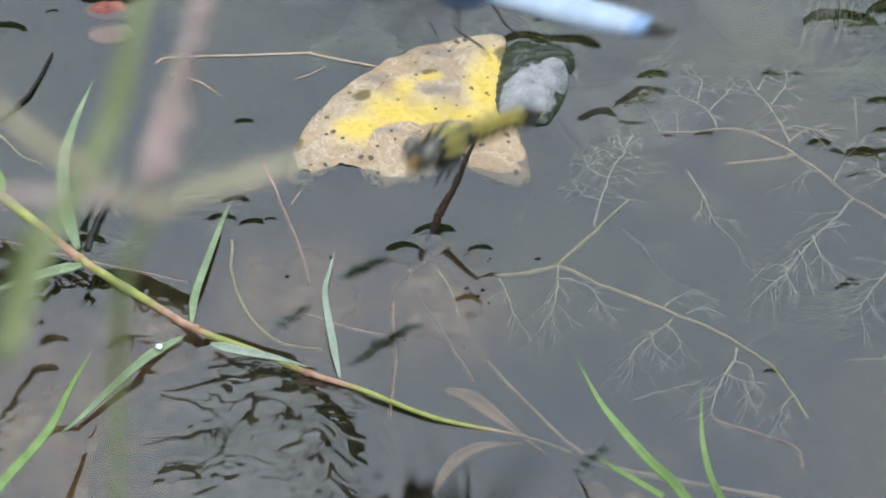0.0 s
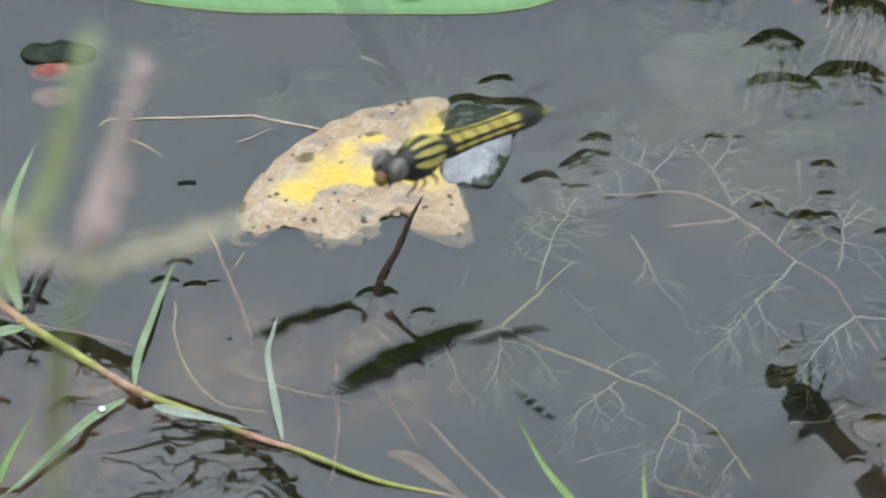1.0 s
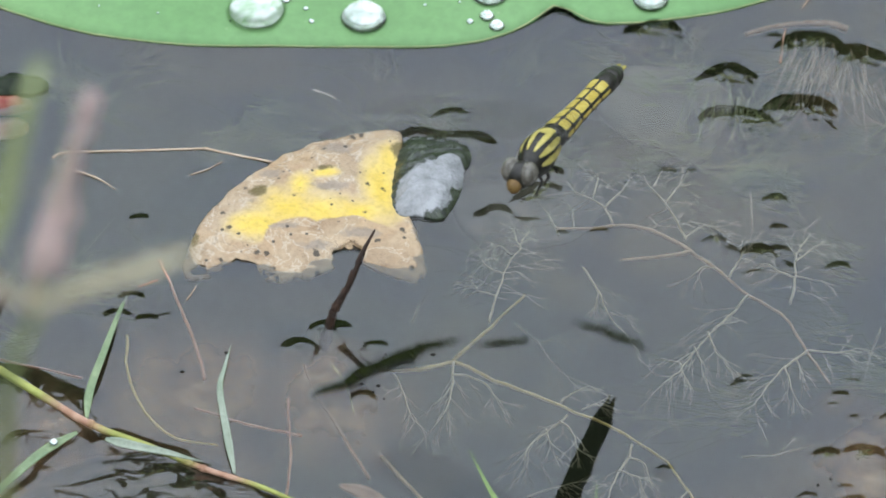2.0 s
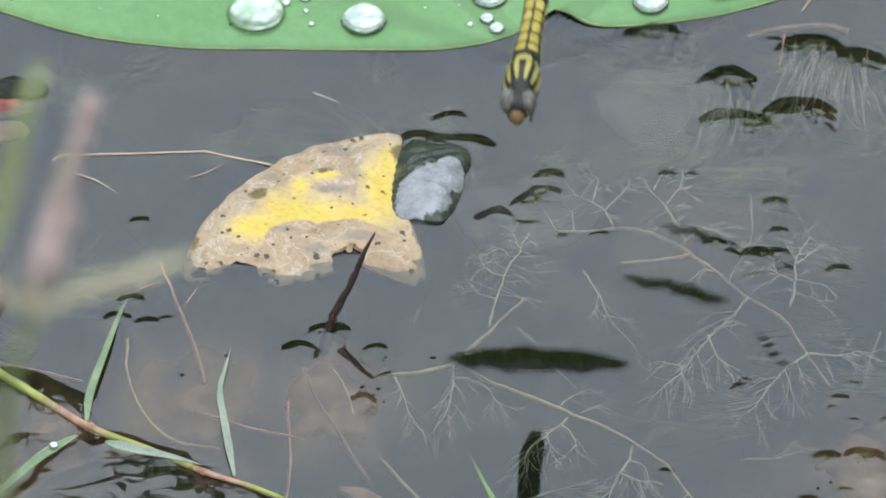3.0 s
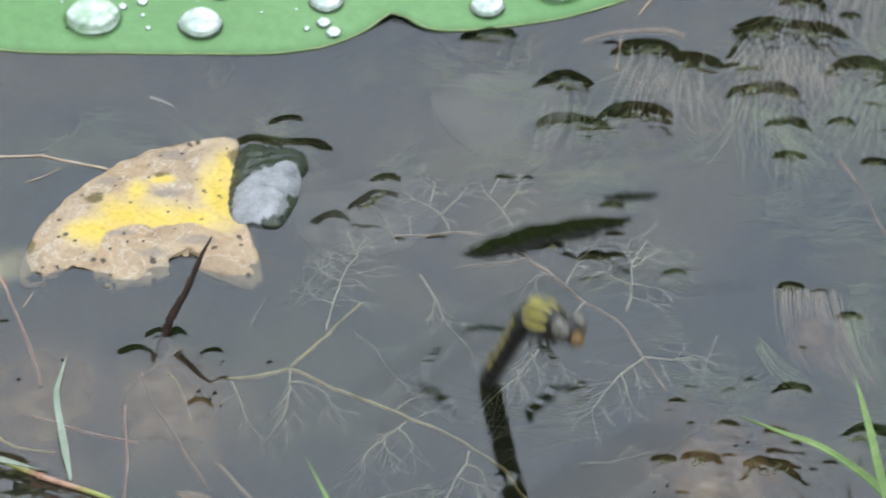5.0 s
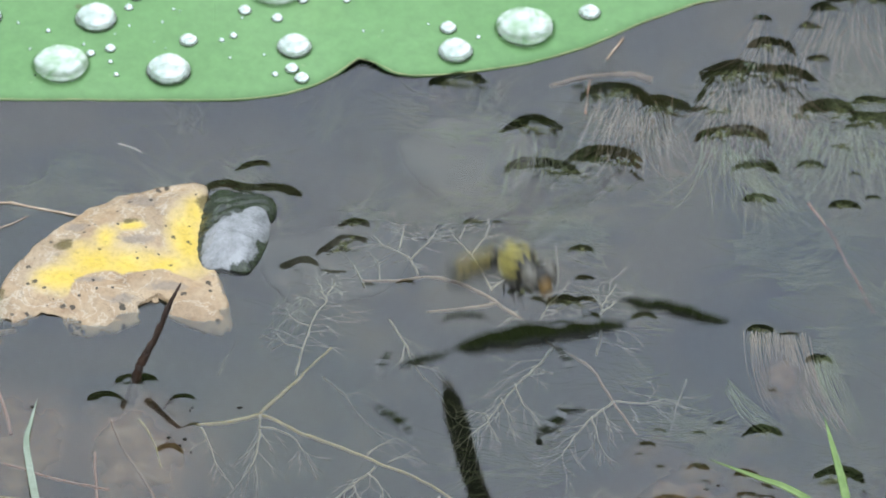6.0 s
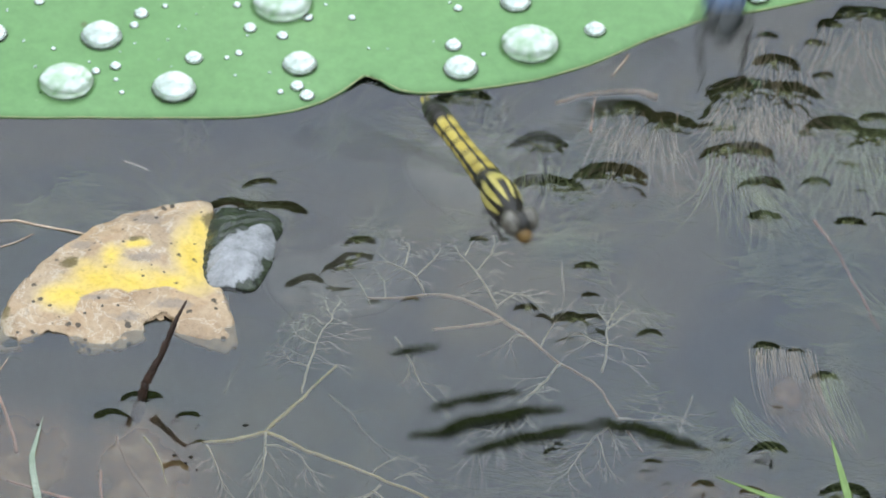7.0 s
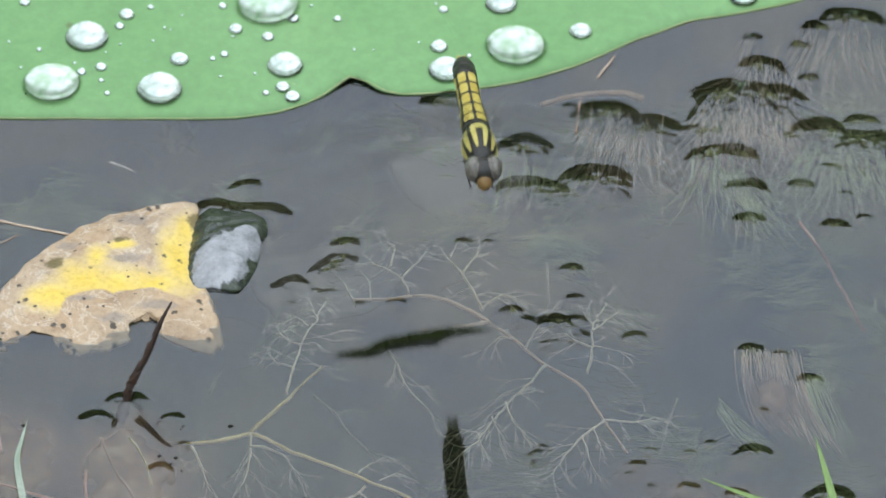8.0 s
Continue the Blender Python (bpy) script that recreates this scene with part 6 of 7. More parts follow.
def legs_of(fly_root, material, dangle, size=1.0):
    for s in (-1, 1):
        for k, (y, reach, back) in enumerate(((0.0052, 0.0055, 0.006), (0.0030, 0.0065, 0.001), (0.0008, 0.0075, -0.006))):
            bm = bmesh.new()
            hip = Vector((s * 0.0014, y - (0.0022 if size < 0.3 else 0), -0.0030))
            knee = hip + Vector((s * reach * 0.55, back * 0.5 + 0.002, -0.0024 - dangle * 0.5))
            knee = hip + (knee - hip) * size
            foot = knee + size * Vector((s * reach * (0.15 if dangle else -0.25), back * 0.7, -0.0046 - dangle))
            toe = foot + size * Vector((s * 0.0008, 0.0012 if back > 0 else -0.0012, -0.0018))
            tube(bm, [hip, hip.lerp(knee, 0.5), knee, knee.lerp(foot, 0.5), foot, toe], lambda t: 0.00036 - 0.00022 * t, 6, 0.2)
            part("leg", bm, material, fly_root)


def wings_of(root):
    out = []
    for s in (-1, 1):
        for name, y, length, chord, sweep in (("forewing", 0.0030, 0.037, 0.0078, 8), ("hindwing", -0.0010, 0.035, 0.0105, -8)):
            bm = wing_mesh(length, chord)
            if s < 0:
                bmesh.ops.scale(bm, vec=(-1, 1, 1), verts=bm.verts)
                bmesh.ops.reverse_faces(bm, faces=bm.faces)
            w = part(name, bm, WING, root, "clear glassy wing")
            w.matrix_basis = pose(s * 0.0018, y, 0.0036, 0, 0, s * sweep)
            out.append((w, s, y, sweep))
    return out


ABDOMEN_ROOT = (0, -0.0040, 0.0002)


def female():
    root = tagged(new("dragonfly"), "yellow and black striped female dragonfly dipping over the water", "dragonfly", "pair of dragonflies")
    # head
    bm = bmesh.new()
    ball(bm, (0, 0.0100, 0.0003), (0.0024, 0.0022, 0.0025), 12, 16)
    head = part("head", bm, BLACK, root)
    for s in (-1, 1):
        bm = bmesh.new()
        ball(bm, (s * 0.0016, 0.0098, 0.0009), (0.0016, 0.0021, 0.0022), 14, 18)
        part("eye", bm, EYE_GREY, head, "large grey-brown eye")
    bm = bmesh.new()
    ball(bm, (0, 0.0119, -0.0008), (0.0013, 0.0011, 0.0014), 10, 14)
    part("face", bm, FACE, head, "amber face plate")
    bm = bmesh.new()
    tube(bm, [Vector((0, 0.0050, 0.0006)), Vector((0, 0.0085, 0.0004))], lambda t: 0.0012, 8)
    part("neck", bm, BLACK, root)
    # thorax
    size, mid = (0.0030, 0.0062, 0.0038), (0, 0.0012, 0.0)
    bm = bmesh.new()
    ball(bm, mid, size, 16, 20)
    thorax = part("thorax", bm, BLACK, root)
    for s in (-1, 1):
        for base, w0 in ((1.22, 0.15), (0.66, 0.17), (0.12, 0.20)):
            bm = bmesh.new()
            a = (lambda q: q if s > 0 else math.pi - q)
            plate_on_thorax(bm, mid, size, [(a(base - 0.08), 0.12, 0.5), (a(base), 0.3, 1), (a(base), 0.5, 1), (a(base + 0.05), 0.7, 0.9), (a(base + 0.08), 0.86, 0.4)], w0)
            part("stripe", bm, PALE_YELLOW, thorax, "pale yellow stripe")
    bm = bmesh.new()
    plate_on_thorax(bm, mid, size, [(1.57, 0.10, 1.0), (1.57, 0.2, 1.3), (1.57, 0.36, 1.0), (1.57, 0.44, 0.5)], 0.3)
    part("stripe", bm, PALE_YELLOW, thorax, "pale yellow patch between the wings")
    # abdomen: ten rings from its root at the thorax, so that it can bend down
    y = 0.0
    lengths = [0.0018, 0.0032, 0.0046, 0.0046, 0.0045, 0.0042, 0.0038, 0.0024, 0.0016, 0.0010]
    radii = [0.0022, 0.0024, 0.0023, 0.0020, 0.0019, 0.0019, 0.0020, 0.0021, 0.0018, 0.0013, 0.0008]
    z, bars, loops, bm = 0.0, [], [], bmesh.new()
    for k, ln in enumerate(lengths):
        y1, z1 = y - ln, z - ln * 0.02
        for t, wide in ((0.0, 0.93), (0.08, 1.0), (0.5, 1.03), (0.9, 1.0), (1.0, 0.9)):
            r, yy, zz = (radii[k] + (radii[k + 1] - radii[k]) * t) * wide, y + (y1 - y) * t, z + (z1 - z) * t
            loops.append([bm.verts.new((r * math.cos(2 * math.pi * i / 14), yy, zz + r * 0.86 * math.sin(2 * math.pi * i / 14))) for i in range(14)])
        if 0 < k < 6:
            for a0, a1 in ((0.70, 1.47), (1.67, 2.44), (0.06, 0.40), (2.74, 3.08)):
                bar = bmesh.new()
                patch(bar, y, y1, radii[k], radii[k + 1], 0.86, z, z1, a0, a1)
                bars.append(bar)
        y, z = y1, z1
    for a, b in zip(loops, loops[1:]):
        for i in range(14):
            bm.faces.new((a[i], a[(i + 1) % 14], b[(i + 1) % 14], b[i]))
    bm.faces.new(loops[0][::-1])
    bm.faces.new(loops[-1])
    abdomen = part("abdomen", bm, BLACK, root, "slender ringed black abdomen")
    abdomen.location = ABDOMEN_ROOT
    for bar in bars:
        part("bar", bar, YELLOW, abdomen, "yellow bar")
    for s in (-1, 1):
        bm = bmesh.new()
        ball(bm, (s * 0.0005, y - 0.0007, z), (0.0004, 0.0012, 0.0003), 8, 8)
        part("tail_tip", bm, PALE_YELLOW, abdomen, "whitish tail appendage")
    legs_of(root, BLACK, 0.0, 0.25)
    return root, wings_of(root), abdomen


def male():
    root = tagged(new("dragonfly"), "powder-blue male dragonfly with black tail tip guarding its mate", "dragonfly", "pair of dragonflies")
    bm = bmesh.new()
    ball(bm, (0, 0.0118, 0.0002), (0.0027, 0.0023, 0.0026), 12, 16)
    head = part("head", bm, EYE_DARK, root)
    for s in (-1, 1):
        bm = bmesh.new()
        ball(bm, (s * 0.0017, 0.0117, 0.0010), (0.0018, 0.0022, 0.0025), 14, 18)
        part("eye", bm, EYE_DARK, head, "large dark eye")
    bm = bmesh.new()
    ball(bm, (0, 0.0141, -0.0009), (0.0017, 0.0012, 0.0016), 10, 14)
    part("face", bm, EYE_DARK, head, "blackish face plate")
    bm = bmesh.new()
    tube(bm, [Vector((0, 0.0055, 0.0004)), Vector((0, 0.0100, 0.0003))], lambda t: 0.0013, 8)
    part("neck", bm, BLACK, root)
    bm = bmesh.new()
    ball(bm, (0, 0.0018, 0.0), (0.0035, 0.0069, 0.0041), 16, 20)
    thorax = part("thorax", bm, BLUE_MID, root)
    for s in (-1, 1):
        bm = bmesh.new()
        ball(bm, (s * 0.0022, 0.0046, 0.0016), (0.0017, 0.0030, 0.0021), 10, 12)
        part("shoulder", bm, BLUE_MID, thorax, "dusky blue shoulder plate")
        for y in (0.0026, -0.0016):
            bm = bmesh.new()
            ball(bm, (s * 0.0024, y, 0.0028), (0.0022, 0.0010, 0.0007), 8, 10)
            part("wing_root", bm, BLUE_DARK, thorax, "dark slate wing root")
    bm = bmesh.new()
    ball(bm, (0, -0.0004, 0.0040), (0.0008, 0.0036, 0.0007), 8, 10)
    part("ridge", bm, BLUE_PALE, thorax, "pale blue ridge between the wings")
    y, z = -0.0046, 0.0
    lengths = [0.0020, 0.0036, 0.0052, 0.0052, 0.0050, 0.0046, 0.0040, 0.0026, 0.0018, 0.0012]
    radii = [0.0020, 0.0022, 0.0025, 0.0028, 0.0030, 0.0030, 0.0028, 0.0024, 0.0017, 0.0012, 0.0008]
    for k, ln in enumerate(lengths):
        y1 = y - ln
        bm = bmesh.new()
        segment(bm, y, y1, radii[k], radii[k + 1], 0.72, z, z)
        seg = part("abdomen_segment", bm, (BLUE if k < 1 or k == 7 else BLUE_PALE) if k < 8 else BLACK, root, "" if k < 8 else "black tail segment")
        if 1 <= k < 7:
            bm = bmesh.new()
            patch(bm, y, y1, radii[k], radii[k + 1], 0.72, z, z, 1.55, 1.59, 0.00003)
            part("keel_line", bm, BLUE, seg, "thin slate line along the back")
        y = y1
    for s in (-1, 1):
        bm = bmesh.new()
        ball(bm, (s * 0.0004, y - 0.0010, z), (0.0003, 0.0014, 0.0003), 8, 8)
        part("tail_tip", bm, BLACK, root, "black tail clasper")
    legs_of(root, BLACK, 0.0, 0.9)
    return root, wings_of(root)


FEMALE, FEMALE_WINGS, ABDOMEN = female()
MALE, MALE_WINGS = male()


def fly(x, y, z, dx, dy, dz):
    """The pose of a dragonfly whose thorax is at x, y, z and whose head points along d."""
    d = Vector((dx, dy, dz)).normalized()
    side = d.cross(Vector((0, 0.02, 1))).normalized()
    upw = side.cross(d)
    m = Matrix((side, d, upw)).transposed().to_4x4()
    return Matrix.Translation((x, y, z)) @ m


def beat(wings, fast):
    """Wing strokes, each wing about its root."""
    for w, s, y, sweep in wings:
        rows = []
        for i in range(81):
            lift = (18 + 34 * math.sin(i * fast + (0.6 if sweep < 0 else 0))) * -s
            rows.append((i / 10, pose(s * 0.0018, y, 0.0036, 0, lift, s * sweep)))
        walk(w, rows)


# ---------------------------------------------------------------- ripples
def crest(length, width, bend, seed):
    """A low wave along x: an even far slope that mirrors the dark trees, a ragged lip on the near side, and soft ends."""
    nu, nv = 80, 13
    verts, faces, wall = [], [], []
    for i in range(nu):
        u = -1 + 2 * i / (nu - 1)
        n1 = noise.noise(Vector((u * 2.4, seed * 7, 1)))
        n2 = noise.noise(Vector((u * 7.0, seed * 11, 3)))
        fat = width * 1.12 * max(0.06, 1 - abs(u) ** 2.4) ** 0.7 * (1 + 0.28 * n1 + 0.10 * n2)
        steep = 0.27 * max(0.0, 1 - abs(u) ** 6) ** 0.5
        x, mid = length * 0.53 * u, bend * (0.4 - u * u) + 0.0011 * noise.noise(Vector((u * 3, seed * 5, 2)))
        lip = 0.10 * noise.noise(Vector((u * 5, seed * 3, 5))) + 0.02 * noise.noise(Vector((u * 10, seed * 3, 8)))
        for j in range(nv):
            v = j / (nv - 1)
            h = steep * fat * ((1 - v) if v < 0.7 else (1 - v) ** 2 / 0.6 + 0.15) - 0.00012 - 0.15 * steep * fat
            y = mid + fat * (v - 0.5 + lip * (1 - v) ** 2)
            verts.append((x, y, h))
            if j == 0:
                wall += [(x, y, h), (x, y - 0.00002, -0.0004)]
    for i in range(nu - 1):
        for j in range(nv - 1):
            k = i * nv + j
            faces.append((k, k + nv, k + nv + 1, k + 1))
        k = nu * nv + 2 * i
        faces.append((k, k + 1, k + 3, k + 2))
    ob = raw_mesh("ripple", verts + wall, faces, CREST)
    return tagged(ob, "ring ripple crest on the pond, painted near-black for its dark reflection", "ripple", "ring ripples")


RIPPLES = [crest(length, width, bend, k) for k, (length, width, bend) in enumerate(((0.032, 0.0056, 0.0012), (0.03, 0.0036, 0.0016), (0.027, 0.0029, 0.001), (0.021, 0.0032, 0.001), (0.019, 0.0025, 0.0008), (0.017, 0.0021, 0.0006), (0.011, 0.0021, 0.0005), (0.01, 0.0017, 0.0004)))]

# where the crests stand at their height: crest, time, place, turn of the crest in degrees
CRESTS = [
    (5, 0.0, -0.0297, -0.0466, 42),
    (6, 0.0, 0.0059, -0.0744, 51),
    (7, 0.0, -0.0459, -0.0406, 49),
    (4, 0.0, -0.0297, -0.0258, 28),
    (2, 0.5, -0.0088, -0.0281, 36),
    (1, 0.5, -0.0263, -0.0524, 55),
    (5, 0.5, 0.0191, -0.0566, 54),
    (6, 0.5, -0.0070, -0.0707, 18),
    (3, 0.5, 0.0089, -0.0410, -28),
    (7, 0.5, -0.0036, -0.0524, 0),
    (0, 1.0, -0.0167, -0.0339, 35),
    (3, 1.0, -0.0338, -0.0247, 26),
    (5, 1.0, 0.0013, -0.0290, 18),
    (6, 1.0, 0.0065, -0.0466, -47),
    (0, 1.5, -0.0297, -0.0430, 44),
    (4, 1.5, -0.0479, -0.0358, 43),
    (5, 1.5, -0.0099, -0.0267, 12),
    (1, 2.0, -0.0116, -0.0282, 31),
    (5, 2.0, 0.0278, -0.0204, -28),
    (6, 2.0, 0.0091, -0.0225, 12),
    (0, 2.5, 0.0155, -0.0246, 13),
    (5, 2.5, 0.0032, -0.0131, 23),
    (6, 2.5, 0.0359, -0.0139, -32),
    (0, 3.0, 0.0152, -0.0257, -2),
    (3, 3.0, 0.0399, -0.0080, -20),
    (5, 3.0, 0.0444, 0.0057, -23),
    (6, 3.0, 0.0563, -0.0238, -63),
    (1, 3.5, 0.0238, -0.0299, 5),
    (4, 3.5, 0.0286, -0.0075, 1),
    (3, 3.5, 0.0658, -0.0205, -64),
    (5, 3.5, 0.0204, -0.0012, 1),
    (2, 3.5, 0.0379, 0.0080, -19),
    (6, 3.5, 0.0037, -0.0059, 10),
    (6, 4.0, 0.0402, 0.0239, 7),
    (0, 5.0, 0.0457, 0.0072, 18),
    (6, 5.0, 0.0614, 0.0172, 5),
    (0, 5.5, 0.0482, -0.0162, 13),
    (5, 5.5, 0.0366, -0.0032, 12),
    (6, 5.5, 0.0694, -0.0054, -32),
    (0, 6.0, 0.0494, -0.0070, 12),
    (3, 6.0, 0.0741, -0.0012, -19),
    (6, 6.0, 0.0291, -0.0136, 23),
    (3, 6.5, 0.0608, -0.0226, -47),
    (5, 6.5, 0.0702, -0.0327, -22),
    (6, 6.5, 0.0459, -0.0075, 2),
    (7, 6.5, 0.0393, -0.0284, 32),
    (4, 6.5, 0.0253, -0.0445, -15),
    (1, 7.0, 0.0387, -0.0250, 16),
    (2, 7.0, 0.0468, -0.0292, 16),
    (4, 7.0, 0.0368, -0.0194, 15),
    (3, 7.0, 0.0670, -0.0281, -22),
    (6, 7.0, 0.0269, -0.0066, 15),
    (0, 7.5, 0.0356, -0.0294, 27),
    (1, 7.5, 0.0594, -0.0250, -8),
    (3, 7.5, 0.0301, 0.0317, 3),
    (5, 7.5, 0.0268, -0.0061, 24),
    (6, 7.5, 0.0712, -0.0009, -4),
    (7, 7.5, 0.0822, -0.0049, -16),
    (1, 8.0, 0.0286, -0.0042, 16),
    (5, 8.0, 0.0517, 0.0006, -8),
]
SPEED = 0.16


def spread():
    """Each crest rises, runs outwards across its own line and dies down into the mud again."""
    ways = collections.defaultdict(list)
    for k, t, x, y, turn in CRESTS:
        ways[k].append((t, x, y, turn))
    for k, ob in enumerate(RIPPLES):
        rows = [(0.0, pose(0, 0, -0.2))]
        for t, x, y, turn in sorted(ways[k]):
            a = radians(turn)
            for dt, z in ((-0.20, -0.2), (-0.165, -0.0012), (-0.11, -0.0001), (0.0, 0.0), (0.11, -0.0001), (0.165, -0.0012), (0.20, -0.2)):
                p = (x - math.sin(a) * SPEED * dt, y + math.cos(a) * SPEED * dt, z)
                when = t + dt
                if when <= 0.0 and dt < 0 and t > 0.02:
                    continue
                if when > 8.0 or when < 0:
                    continue
                if when < 0.001:
                    rows = []
                rows.append((when, pose(*p, 0, 0, turn)))
            if t + 0.235 < 7.95:
                rows.append((t + 0.235, pose(0, 0, -0.2)))
        if rows[-1][0] < 7.97:
            rows.append((8.0, pose(0, 0, -0.2)))
        clean = [rows[0]]
        for q in rows[1:]:
            if q[0] > clean[-1][0] + 0.015:
                clean.append(q)
        walk(ob, clean)


# the female's dips: time and the spot where her tail meets the water
DIPS = [(0.40, 0.0024, -0.0411), (0.90, -0.0113, -0.0371), (2.30, 0.0133, -0.0238), (2.80, 0.0110, -0.0248), (3.30, 0.0200, -0.0352), (3.70, 0.0303, -0.0232), (4.60, 0.0450, -0.0290), (5.00, 0.0355, -0.0287), (5.45, 0.0327, -0.0238), (5.95, 0.0382, -0.0198), (6.40, 0.0442, -0.0258), (6.90, 0.0400, -0.0176), (7.30, 0.0375, -0.0251)]
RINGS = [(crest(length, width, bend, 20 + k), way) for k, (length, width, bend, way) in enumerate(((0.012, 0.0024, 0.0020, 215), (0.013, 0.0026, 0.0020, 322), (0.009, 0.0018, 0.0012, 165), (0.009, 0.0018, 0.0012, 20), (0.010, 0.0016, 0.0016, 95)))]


def rings():
    """Round each dip a ring of small crests runs outwards and sinks again."""
    for ob, way in RINGS:
        a = radians(way)
        turn = way - 90 if math.sin(a) > 0 else way - 270
        rows = [(0.0, pose(0, 0, -0.2, 0, 0, turn))]
        for t, x, y in DIPS:
            for dt, far, z in ((-0.10, 0.004, -0.2), (-0.067, 0.005, -0.0025), (-0.034, 0.007, 0.0), (0.034, 0.017, 0.0), (0.067, 0.023, -0.0012), (0.10, 0.026, -0.2)):
                rows.append((t + dt, pose(x + math.cos(a) * far, y + math.sin(a) * far, z, 0, 0, turn)))
        rows.append((8.0, pose(0, 0, -0.2, 0, 0, turn)))
        walk(ob, rows)


